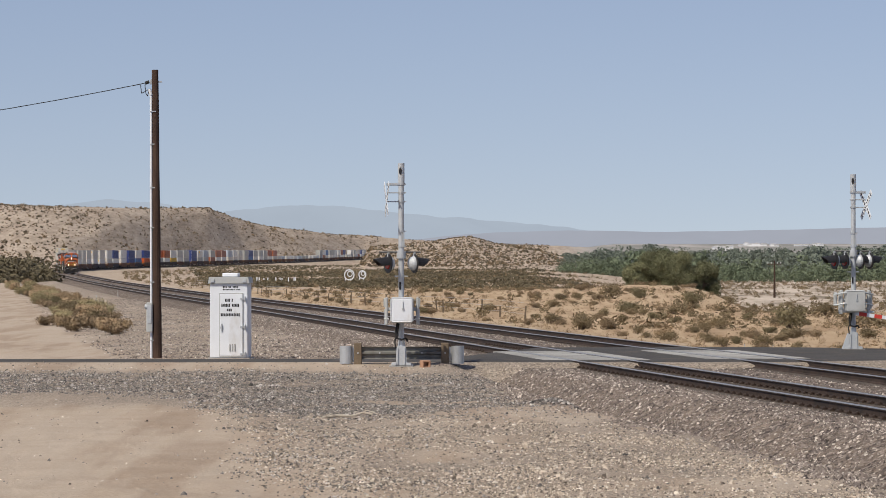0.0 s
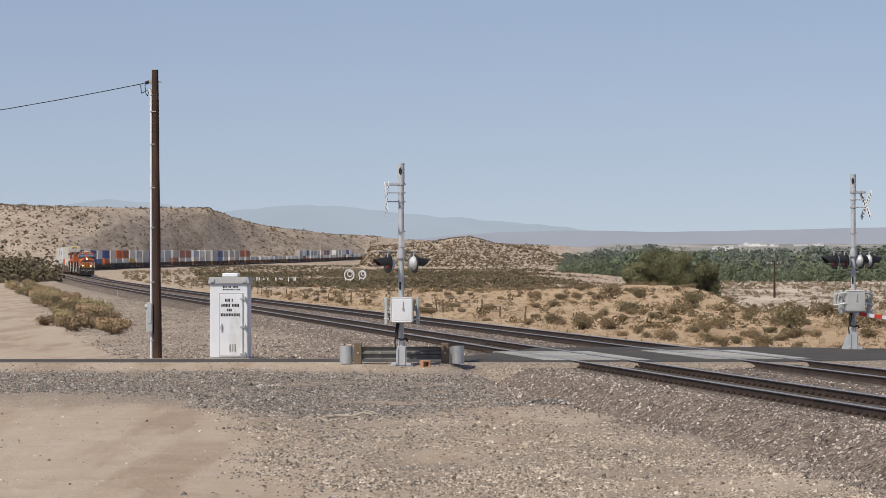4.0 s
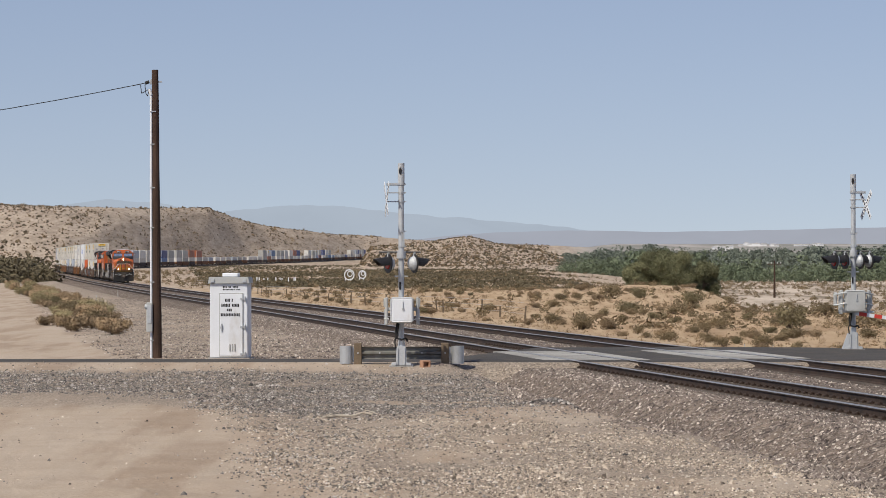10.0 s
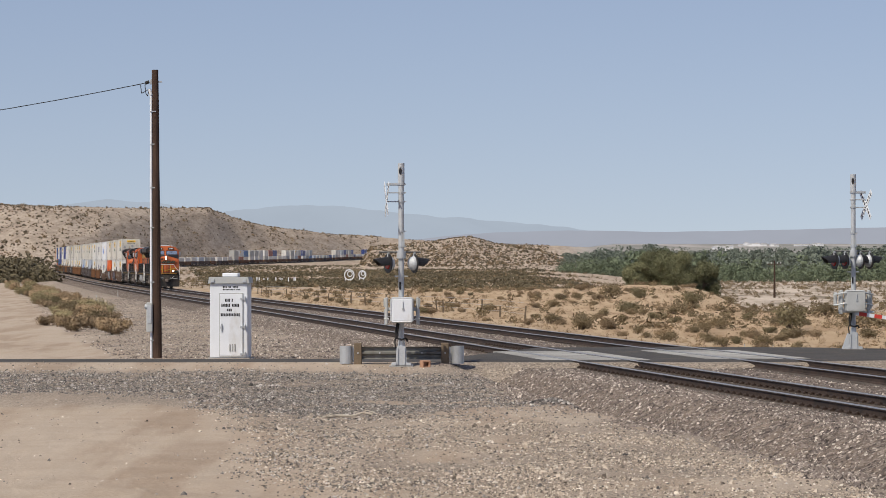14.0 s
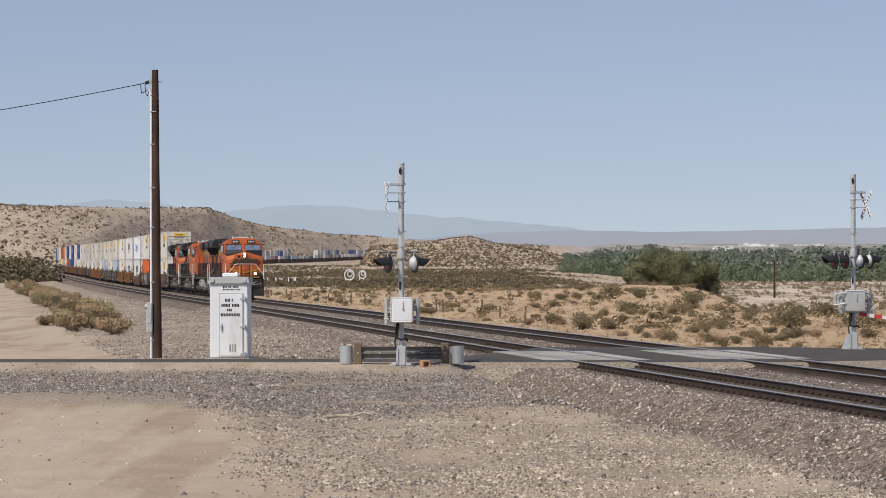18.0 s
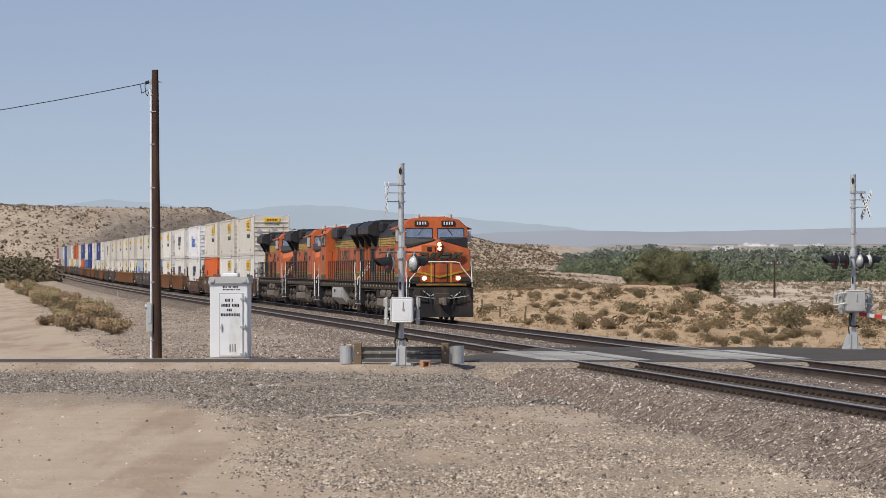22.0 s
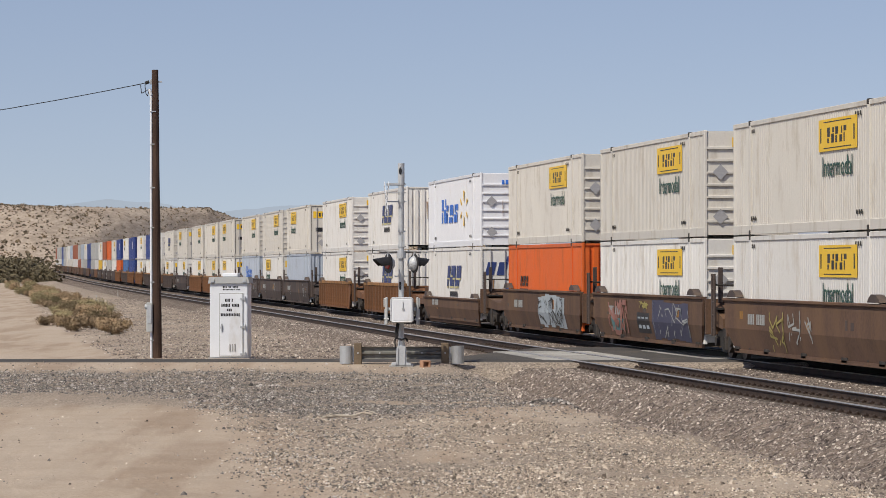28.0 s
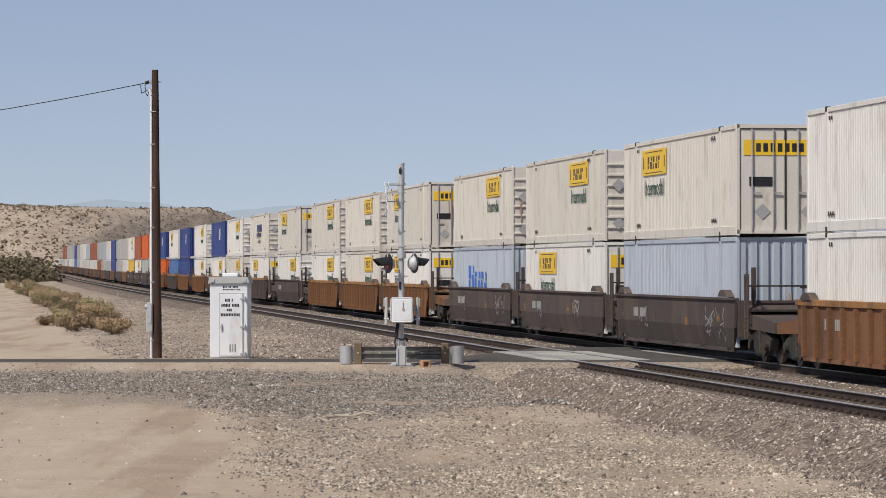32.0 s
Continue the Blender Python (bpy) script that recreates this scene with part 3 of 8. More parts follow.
# ---------------------------------------------------------------- things beside the line
def utility_pole():
    t = thing("utility_pole", "tall dark brown wooden utility pole beside the road", "utility pole")
    t.location = (-7.88, 97.6, -0.03)
    bm = bmesh.new()
    rings, segs = 24, 14
    prev = None
    for i in range(rings + 1):
        z = 7.95 * i / rings
        r = 0.132 - 0.042 * i / rings
        lean = -0.0065 * z
        row = []
        for k in range(segs):
            a = 2 * math.pi * k / segs
            w = r * (1 + 0.04 * math.sin(3 * a + i * 0.7) + 0.03 * math.sin(7 * a))
            row.append(bm.verts.new((lean + w * math.cos(a), w * math.sin(a), z)))
        if prev:
            for k in range(segs):
                bm.faces.new((prev[k], prev[(k + 1) % segs], row[(k + 1) % segs], row[k]))
        prev = row
    bm.faces.new(prev)
    part("shaft", bm, M_POLE, t)
    part("conduit", quick((rod, (-0.155, -0.05, 0.0), (-0.16, -0.05, 7.25), 0.033, 8), (rod, (-0.16, -0.05, 7.25), (-0.20, -0.06, 7.42), 0.045, 8)), M_WHITE, t, "white plastic conduit")
    for z in (0.5, 2.1, 3.6, 4.7, 5.9, 6.8):
        part("strap", quick((box, -0.10, -0.05, z, 0.16, 0.10, 0.03)), M_STEEL, t)
    mb = part("meter_box", quick((box, -0.20, -0.10, 1.13, 0.17, 0.14, 0.82, 0.02)), M_GREYBOX, t, "grey metal meter box")
    part("cover", quick((box, -0.20, -0.178, 1.22, 0.12, 0.018, 0.5, 0.006)), M_ALU, mb)
    part("dial", quick((rod, (-0.27, -0.12, 1.42), (-0.33, -0.12, 1.42), 0.07, 12)), M_ALU, mb)
    part("bracket", quick((rod, (-0.16, 0, 7.62), (0.14, 0, 7.62), 0.02, 6), (box, -0.17, 0, 7.62, 0.05, 0.06, 0.14)), M_STEEL, t)
    part("insulator", quick((rod, (-0.21, -0.02, 7.62), (-0.33, -0.02, 7.58), 0.045, 8)), M_RUBBER, t)
    for dx, dz in ((-0.30, 0.40), (-0.42, 0.30)):
        part("drip_loop", quick((pipe, [(-0.20, -0.06, 7.42), (dx + 0.04, -0.06, 7.62 - dz), (dx, -0.06, 7.30), (dx - 0.03, -0.05, 7.54)], 0.011, 5)), M_RUBBER, t)
    w = thing("overhead_cable", "thin black sagging overhead service cable", "cable")
    pts = []
    for i in range(29):
        u = i / 28
        pts.append((-8.22 - 34 * u, 97.6 - 3.0 * u, 7.55 - 9.6 * u * (1 - u) * 0.62 - 1.2 * u))
    part("wire", quick((pipe, pts, 0.012, 5)), M_RUBBER, w)


utility_pole()


def bars(owner, x0, x1, y, z, height, words, rng):
    """A line of unreadable writing as plain upright dashes."""
    x = x0
    step = (x1 - x0) / (sum(words) + len(words))
    for n in words:
        for k in range(n):
            part("letter_bar", quick((box, x + step * 0.36, y, z, step * 0.72, 0.004, height * rng.uniform(0.8, 1.0))), M_BLACK, owner)
            x += step
        x += step


def signal_cabinet():
    rng = random.Random(5)
    t = thing("signal_cabinet", "white metal railway signal cabinet with a closed door", "cabinet")
    t.matrix_basis = pose(-5.87, 97.9, -0.03, 0, 0, -3)
    part("body", quick((box, 0, 0, 1.04, 1.05, 0.95, 2.04, 0.02)), M_WHITE, t)
    bm = bmesh.new()
    prism(bm, [(-0.57, 2.06), (0.57, 2.06), (0.54, 2.24), (-0.54, 2.24)], "y", -0.53, 0.53)
    part("roof", bm, M_GREYBOX, t, "grey sheet metal roof")
    part("roof_vent", quick((box, 0.02, -0.05, 2.295, 0.44, 0.5, 0.11, 0.02)), M_WHITE, t)
    for x in (-0.44, 0.44):
        part("lifting_lug", quick((box, x, -0.545, 2.14, 0.10, 0.02, 0.10, 0.005), (rod, (x, -0.56, 2.14), (x, -0.54, 2.14), 0.025, 8)), M_ALU, t)
    d = part("door", quick((box, 0.07, -0.487, 0.92, 0.62, 0.03, 1.70, 0.008)), M_WHITE, t)
    bm = bmesh.new()
    for (cx, cz, w, h) in ((0.07, 1.785, 0.66, 0.025), (0.07, 0.06, 0.66, 0.025), (-0.25, 0.92, 0.022, 1.74), (0.39, 0.92, 0.022, 1.74)):
        box(bm, cx, -0.485, cz, w, 0.02, h)
    part("door_seal", bm, M_GREYBOX, t)
    for z in (0.12, 0.87, 1.64):
        part("hinge", quick((box, 0.40, -0.51, z, 0.16, 0.02, 0.05), (rod, (0.46, -0.52, z - 0.06), (0.46, -0.52, z + 0.06), 0.02, 6)), M_STEEL, d)
    part("handle", quick((box, -0.19, -0.525, 0.85, 0.035, 0.035, 0.20, 0.008), (box, -0.19, -0.51, 0.85, 0.07, 0.02, 0.08)), M_STEEL, d)
    for x in (0.03, 0.10, 0.17):
        part("louvre", quick((box, x, -0.512, 0.30, 0.032, 0.02, 0.20, 0.004)), M_GREYBOX, d)
    for x0, x1, y, z, h, words, owner in ((-0.10, 0.16, -0.505, 1.60, 0.085, [4, 1], d), (-0.20, 0.34, -0.505, 1.46, 0.09, [6, 5], d), (-0.05, 0.15, -0.505, 1.33, 0.085, [3], d),
                                          (-0.22, 0.36, -0.505, 1.20, 0.085, [12], d), (-0.16, 0.30, -0.478, 1.965, 0.05, [3, 2, 4], t), (-0.16, 0.36, -0.478, 1.895, 0.04, [9, 3], t)):
        bars(owner, x0, x1, y, z, h, words, rng)
    part("plinth", quick((box, 0, 0, -0.05, 1.15, 1.05, 0.14)), M_PANEL, t)


signal_cabinet()


def flasher(parent, at, way, name="flasher_lamp"):
    """A round crossing lamp: backing disc, dome behind, hood in front; way: where it shines."""
    w = Vector(way).normalized()
    m = Matrix.Translation(at) @ w.to_track_quat('Z', 'Y').to_matrix().to_4x4()
    bm = bmesh.new()
    bmesh.ops.create_cone(bm, cap_ends=True, segments=24, radius1=0.25, radius2=0.25, depth=0.03)
    bmesh.ops.transform(bm, matrix=m, verts=bm.verts)
    lamp = part(name, bm, M_BLACK, parent, "black round flasher backing disc")
    bm = bmesh.new()
    r = bmesh.ops.create_uvsphere(bm, u_segments=18, v_segments=10, radius=0.19)
    bmesh.ops.scale(bm, vec=(1, 1, 0.85), verts=bm.verts)
    kill = [v for v in bm.verts if v.co.z > 0.001]
    bmesh.ops.delete(bm, geom=kill, context='VERTS')
    bmesh.ops.transform(bm, matrix=m @ Matrix.Translation((0, 0, -0.016)), verts=bm.verts)
    part("housing", bm, M_ALU, lamp, "silver domed lamp housing")
    bm = bmesh.new()
    bmesh.ops.create_cone(bm, cap_ends=True, segments=20, radius1=0.155, radius2=0.14, depth=0.03)
    bmesh.ops.transform(bm, matrix=m @ Matrix.Translation((0, 0, 0.03)), verts=bm.verts)
    part("lens", bm, M_LENS, lamp, "unlit dark red lens")
    bm = bmesh.new()
    rows = []
    for z, r0 in ((0.02, 0.175), (0.42, 0.15)):
        for dr in (0.0, -0.012):
            row = []
            for k in range(13):
                a = math.radians(-15 + 210 * k / 12)
                lift = -0.0 if z < 0.1 else 0.03
                cut = 0.17 * max(0.0, math.sin(a)) if z > 0.1 else 0
                row.append(bm.verts.new((math.cos(a) * (r0 + dr), math.sin(a) * (r0 + dr) - lift, z - 0.16 * (1 - math.sin(max(0, a))) * (z > 0.1))))
            rows.append(row)
    for a, b in ((0, 2), (1, 3), (2, 3), (0, 1)):
        for k in range(12):
            bm.faces.new((rows[a][k], rows[a][k + 1], rows[b][k + 1], rows[b][k]))
    # the hood's top must stay up: turn the tube so that its +y is the world's up
    up = Matrix.Identity(3)
    zc = w
    yc = Vector((0, 0, 1))
    xc = yc.cross(zc).normalized()
    rot = Matrix((xc, yc, zc)).transposed().to_4x4()
    bmesh.ops.transform(bm, matrix=Matrix.Translation(at) @ rot, verts=bm.verts)
    bmesh.ops.recalc_face_normals(bm, faces=bm.faces)
    part("hood", bm, M_BLACK, lamp, "black visor hood")


def crossbuck(parent, at, turn):
    m = Matrix.Translation(at) @ Matrix.Rotation(turn, 4, 'Z')
    for a in (45, -45):
        mm = m @ Matrix.Rotation(radians(a), 4, 'X') @ Matrix.Translation((0.012 if a > 0 else -0.012, 0, 0))
        blade = part("crossbuck_blade", quick((box, 0, 0, 0, 0.008, 0.17, 1.12, 0.0, mm)), M_WHITE, parent, "white crossbuck blade with dark letter bars")
        for k in range(8):
            part("letter_bar", quick((box, 0, 0, -0.46 + 0.13 * k, 0.012, 0.10, 0.05, 0.0, mm)), M_BLACK, blade)


def gate_signal(name_at, facing, arm, box_side):
    t = thing("crossing_signal", "silver level crossing signal mast with flashers and gate mechanism", "crossing signal", "crossing signals")
    t.location = name_at
    bm = bmesh.new()
    prism(bm, [(-0.165, 0), (0.165, 0), (0.16, 0.06), (0.135, 0.09), (0.125, 0.44), (0.10, 0.50), (-0.10, 0.50), (-0.125, 0.44), (-0.135, 0.09), (-0.16, 0.06)], "y", -0.15, 0.15)
    base = part("base", bm, M_ALU, t, "cast aluminium mast base")
    for x in (-0.09, 0.09):
        part("rib", quick((box, x, -0.165, 0.24, 0.03, 0.03, 0.42, 0.006)), M_ALU, base)
    part("collar", quick((rod, (0, 0, 0.49), (0, 0, 0.62), 0.09, 14)), M_ALU, base)
    for x in (-0.19, 0.19):
        for y in (-0.17, 0.17):
            part("base_foot", quick((box, x, y, 0.03, 0.13, 0.10, 0.07, 0.01)), M_ALU, t)
    part("foundation", quick((box, 0, 0, -0.12, 0.62, 0.55, 0.22)), M_PANEL, t)
    part("mast", quick((rod, (0, 0, 0.5), (0, 0, 4.72), 0.072, 16)), M_ALU, t, "silver painted steel mast")
    bell = part("bell_housing", quick((rod, (0, 0, 4.66), (0, 0, 5.22), 0.086, 16)), M_ALU, t)
    bm = bmesh.new()
    bmesh.ops.create_cone(bm, cap_ends=True, segments=16, radius1=0.055, radius2=0.055, depth=0.03)
    bmesh.ops.transform(bm, matrix=Matrix.Translation((-0.02, -0.082, 5.02)) @ Matrix.Diagonal((0.7, 1, 1.7, 1)) @ Matrix.Rotation(radians(90), 4, 'X'), verts=bm.verts)
    part("bell_opening", bm, M_BLACK, bell, "dark oval bell opening")
    for z in (2.30, 3.07, 3.46, 4.23, 4.46, 4.68):
        part("collar", quick((rod, (0, 0, z - 0.025), (0, 0, z + 0.025), 0.088, 14), (box, 0.10, 0, z, 0.06, 0.05, 0.03)), M_STEEL, t)
    part("junction_box", quick((rod, (0, 0, 2.76), (0, 0, 2.96), 0.12, 14)), M_ALU, t)
    f = Vector(facing).normalized()
    side = Vector((-f.y, f.x, 0))
    ca = part("crossarm", quick((rod, -0.62 * f + Vector((0, 0, 2.92)), 0.55 * f + Vector((0, 0, 2.92)), 0.022, 8)), M_BEAM, t)
    for sgn, reach in ((-1, 0.37), (1, 0.37)) if not arm else ((-1, 0.28), (-1, 0.63), (1, 0.24), (1, 0.55)):
        c = sgn * reach * f
        part("drop_bracket", quick((rod, c + Vector((0, 0, 2.93)), c + Vector((0, 0, 2.78)), 0.035, 8)), M_STEEL, ca)
        flasher(t, c + Vector((0, 0, 2.63)), sgn * f)
    # gate mechanism
    case_door = M_GREYBOX if arm else M_WHITE
    g = part("gate_mechanism", quick((box, 0.02, -0.25, 1.43, 0.60, 0.42, 0.66, 0.05)), M_GREYBOX if arm else M_ALU, t, "silver painted gate mechanism case")
    part("case_door", quick((box, 0.02, -0.475, 1.43, 0.54, 0.025, 0.60, 0.03)), case_door, g)
    part("latch", quick((box, 0.05, -0.497, 1.56, 0.022, 0.02, 0.16, 0.004), (rod, (0.05, -0.51, 1.46), (0.05, -0.485, 1.46), 0.035, 8)), M_STEEL, g)
    for sgn in (-1, 1):
        x = sgn * 0.40 + 0.02
        part("gate_arm_bracket", quick((box, x, -0.22, 1.40, 0.07, 0.18, 0.72, 0.02), (box, x + sgn * 0.05, -0.24, 1.62, 0.05, 0.12, 0.24, 0.02),
                                       (rod, (0.02 + sgn * 0.28, -0.22, 1.45), (x, -0.22, 1.45), 0.045, 10), (rod, (x - 0.07, -0.28, 1.20), (x + 0.06, -0.28, 1.20), 0.03, 8)), M_GREYBOX, t)
        part("counterweight", quick((box, x + sgn * 0.03, -0.10, 1.25, 0.05, 0.30, 0.42, 0.015)), M_STEEL, t)
    part("cable", quick((pipe, [(-0.10, -0.12, 1.10), (-0.14, -0.16, 0.88), (-0.12, -0.16, 0.70), (0.02, -0.18, 0.66), (0.12, -0.15, 0.70), (0.16, -0.10, 0.62)], 0.025, 6),
                         (pipe, [(-0.06, -0.14, 1.08), (-0.10, -0.18, 0.80), (-0.17, -0.18, 0.62), (-0.14, -0.16, 0.45)], 0.02, 6)), M_RUBBER, t, "black flexible cable")
    part("id_tag", quick((box, -0.03, -0.08, 2.05, 0.05, 0.02, 0.20)), M_BLACK, t)
    part("mast_bracket", quick((box, 0, 0, 2.30, 0.34, 0.04, 0.03)), M_STEEL, t)
    part("conduit_cover", quick((box, 0.06, -0.08, 3.25, 0.05, 0.03, 0.4)), M_STEEL, t)
    # crossbuck on stand-off brackets
    bx = -0.38 * box_side
    for z in (4.68, 4.46, 4.23):
        part("sign_bracket", quick((rod, (0.10 * box_side, 0, z), (bx, 0, z), 0.016 if z < 4.6 else 0.035, 6)), M_STEEL, t)
    crossbuck(t, (bx, 0, 4.30), radians(16 if arm else 8))
    if arm:
        for x, z, w, h in ((-0.56, 1.50, 0.10, 0.40), (-0.43, 1.40, 0.07, 0.60), (0.50, 1.44, 0.08, 0.46)):
            part("weight_plate", quick((box, x, -0.18, z, w, 0.10, h, 0.02)), M_GREYBOX, t, "grey counterweight plate")
        for z in (1.30, 1.62):
            part("arm_casting", quick((pipe, [(-0.62, -0.30, z), (-0.30, -0.46, z + 0.06), (0.30, -0.46, z + 0.06), (0.56, -0.30, z)], 0.022, 8)), M_STEEL, t)
        part("cross_shaft", quick((rod, (-0.45, -0.24, 1.12), (0.60, -0.24, 1.10), 0.035, 10)), M_STEEL, t)
        part("base_flange", quick((prism, [(-0.34, 0.0), (-0.15, 0.0), (-0.12, 0.46), (-0.17, 0.46)], "y", -0.10, 0.10)), M_ALU, t)
        am = part("gate_arm", quick((box, 2.0, -0.30, 0, 4.2, 0.035, 0.11, 0.0, Matrix.Translation((0.1, 0, 1.05)) @ Matrix.Rotation(radians(8), 4, 'Y'))), M_WHITE, t, "red and white striped gate arm")
        for i in range(9):
            part("red_stripe", quick((box, 0.15 + 0.46 * i, -0.320, 0, 0.23, 0.006, 0.112, 0.0, Matrix.Translation((0.1, 0, 1.05)) @ Matrix.Rotation(radians(8), 4, 'Y'))), M_RED, am)
    return t


gate_signal((-1.08, 91.6, -0.06), (0.90, 0.42, 0), False, 1)
gate_signal((12.28, 106.0, 0.02), (0.93, 0.36, 0), True, -1)


def guard_rail():
    t = thing("guard_rail", "weathered steel guard rail on wooden posts around the signal", "guard rail")
    t.location = (-1.05, 92.35, -0.08)
    outline = [(-0.02, 0.16), (0.05, 0.20), (0.05, 0.26), (-0.03, 0.30), (-0.03, 0.34), (0.05, 0.38), (0.05, 0.44), (-0.02, 0.48)]
    outline = outline + [(u + 0.012, v) for u, v in outline[::-1]]
    for x0, x1 in ((-1.25, 0.02), (0.02, 1.05)):
        bm = bmesh.new()
        prism(bm, outline, "x", x0, x1)
        part("rail_beam", bm, M_BEAM, t, "corrugated galvanised beam")
    for x in (-1.17, 1.10):
        part("post", quick((box, x, 0.02, 0.22, 0.20, 0.22, 0.72, 0.015)), M_WOOD, t, "weathered square wooden post")
    for x in (-1.48, 1.43):
        bm = bmesh.new()
        rod(bm, (x, -0.05, 0.04), (x, -0.05, 0.50), 0.165, 20)
        part("end_shoe", bm, M_STEEL, t, "rounded galvanised end shoe")
        part("shoe_plate", quick((box, x + (0.2 if x < 0 else -0.2), -0.02, 0.30, 0.30, 0.02, 0.34)), M_STEEL, t)
    for x in (-1.17, 1.10, -0.6, 0.5):
        part("bolt", quick((rod, (x, -0.115, 0.32), (x, -0.085, 0.32), 0.022, 6)), M_STEEL, t)


guard_rail()


def small_block():
    t = thing("concrete_block", "small broken reddish concrete block on the gravel", "block")
    t.matrix_basis = pose(-0.46, 90.6, height_at(-0.46, 90.6) - 0.03, 0, 0, 22)
    part("block", quick((box, -0.09, 0, 0.10, 0.05, 0.2, 0.2, 0.01), (box, 0.09, 0, 0.10, 0.05, 0.2, 0.2, 0.01), (box, 0, 0, 0.18, 0.2, 0.2, 0.045, 0.01), (box, 0, 0, 0.02, 0.2, 0.2, 0.045, 0.01), (box, 0, 0.05, 0.1, 0.2, 0.03, 0.2)),
         material("reddish_concrete", (0.42, 0.24, 0.15), 0.9, 0, 0.2), t)


small_block()


def fences():
    post = mesh_of(quick((rod, (0, 0, -0.3), (0.03, 0, 1.15), 0.055, 6, 0.045)), "fence_post", M_WOOD)
    t = thing("wire_fence", "old wire fence on rough wooden posts along the line", "fence")
    rng = random.Random(11)
    pts = []
    s = -28.0
    while s > -330:
        p, a = on_track(s, -8.0 + rng.uniform(-0.4, 0.4))
        z = height_at(p.x, p.y)
        ob = part("post", post, None, t)
        ob.matrix_basis = pose(p.x, p.y, z, rng.uniform(-5, 5), rng.uniform(-5, 5), rng.uniform(0, 90)) @ Matrix.Diagonal((1, 1, rng.uniform(0.5, 0.85), 1))
        pts.append(Vector((p.x, p.y, z)))
        s -= rng.uniform(5.5, 14)
    for h in (0.35, 0.65, 0.95):
        part("wire", quick((pipe, [p + Vector((0, 0, h)) for p in pts], 0.006, 4)), M_STEEL, t)
    for x, y, h, lab in ((-23.6, 241, 0.85, "white"), (-24.6, 246, 0.8, "rusty"), (-30.3, 330, 0.9, "white"), (19.05, 140, 1.55, "rusty")):
        m = thing("marker_post", "thin %s marker post beside the railway" % lab, "post", "marker posts")
        z = height_at(x, y)
        m.location = (x, y, z)
        part("shaft", quick((box, 0, 0, h / 2 - 0.1, 0.05, 0.04, h + 0.2, 0.01)), M_GREYBOX if lab == "white" else M_RAIL, m)
        part("cap", quick((box, 0, 0, h + 0.01, 0.07, 0.05, 0.04)), M_GREYBOX if lab == "white" else M_RAIL, m)
    rng = random.Random(4)
    for i in range(7):
        x, y = 8.3 + i * 0.85, 119.5 - i * 1.0
        m = thing("delineator_stake", "short white plastic delineator stake", "stake", "delineator stakes")
        m.location = (x, y, height_at(x, y))
        part("stake", quick((box, 0, 0, 0.12, 0.022, 0.02, 0.34 + 0.1 * rng.random())), M_GREYBOX, m)

    for i in range(10):
        y = 560.0
        x = (-0.0535 + 0.0013 * i + 0.0012 * rng.random()) * y
        m = thing("survey_stake", "small white stake standing in far scrub", "stake", "survey stakes")
        m.location = (x, y, height_at(x, y))
        part("stake", quick((box, 0, 0, 0.35, 0.16, 0.05, 0.8 + 0.3 * rng.random(), 0.01)), M_WHITE, m)


fences()


def far_utility_pole():
    t = thing("utility_pole", "distant weathered utility pole with a crossarm", "utility pole")
    x, y = 46.8, 500.0
    t.location = (x, y, height_at(x, y))
    part("shaft", quick((rod, (0, 0, -0.3), (0, 0, 5.2), 0.16, 8, 0.11)), M_POLE, t)
    part("crossarm", quick((box, 0, 0, 4.7, 2.0, 0.12, 0.12)), M_POLE, t)
    for dx in (-0.9, -0.45, 0.45, 0.9):
        part("insulator", quick((rod, (dx, 0, 4.77), (dx, 0, 5.0), 0.06, 6)), M_GREYBOX, t)


far_utility_pole()


def white_hoops():
    for x, y, k in ((-14.3, 540.0, 1.0), (-12.3, 540.0, 0.75)):
        t = thing("pipe_hoop", "white painted pipe hoop marker standing in scrub", "marker", "pipe hoops")
        z = height_at(x, y)
        t.location = (x, y, z)
        ring = [(0.72 * k * math.cos(a), 0, 1.35 + 0.78 * k * math.sin(a)) for a in np.linspace(0, 2 * math.pi, 19)]
        part("hoop", quick((pipe, ring, 0.09, 6)), M_WHITE, t)
        ring = [(0.1 + 0.35 * k * math.cos(a), 0, 1.5 + 0.42 * k * math.sin(a)) for a in np.linspace(0, 2 * math.pi, 13)]
        part("inner_hoop", quick((pipe, ring, 0.07, 6)), M_WHITE, t)
        part("leg", quick((rod, (-0.5 * k, 0, 0.9), (-0.9 * k, 0, -0.2), 0.07, 6)), M_WHITE, t)
        part("leg", quick((rod, (0.25 * k, 0, 0.8), (0.2 * k, 0, -0.2), 0.07, 6)), M_WHITE, t)


white_hoops()


# ---------------------------------------------------------------- train
def head_at(t):
    return HEAD_23 + SPEED * (t - 23.0)


MOVERS = []          # things of the train, their distance behind the leading coupler, height and facing


def rides(ob, behind, up=0.0, turned=False):
    MOVERS.append((ob, behind, up, turned))
    p, a = on_track(head_at(23.0) - behind, 0.0, up)
    ob.matrix_basis = Matrix.Translation(p) @ Matrix.Rotation(a + (math.pi if turned else 0), 4, 'Z')


def motions():
    times = range(33)
    for ob, behind, up, turned in MOVERS:
        rows = []
        for t in times:
            p, a = on_track(head_at(t) - behind, 0.0, up)
            rows.append((t, Matrix.Translation(p) @ Matrix.Rotation(a + (math.pi if turned else 0), 4, 'Z')))
        walk(ob, rows)


def quad_strip(bm, corners):
    bm.faces.new([bm.verts.new(c) for c in corners])


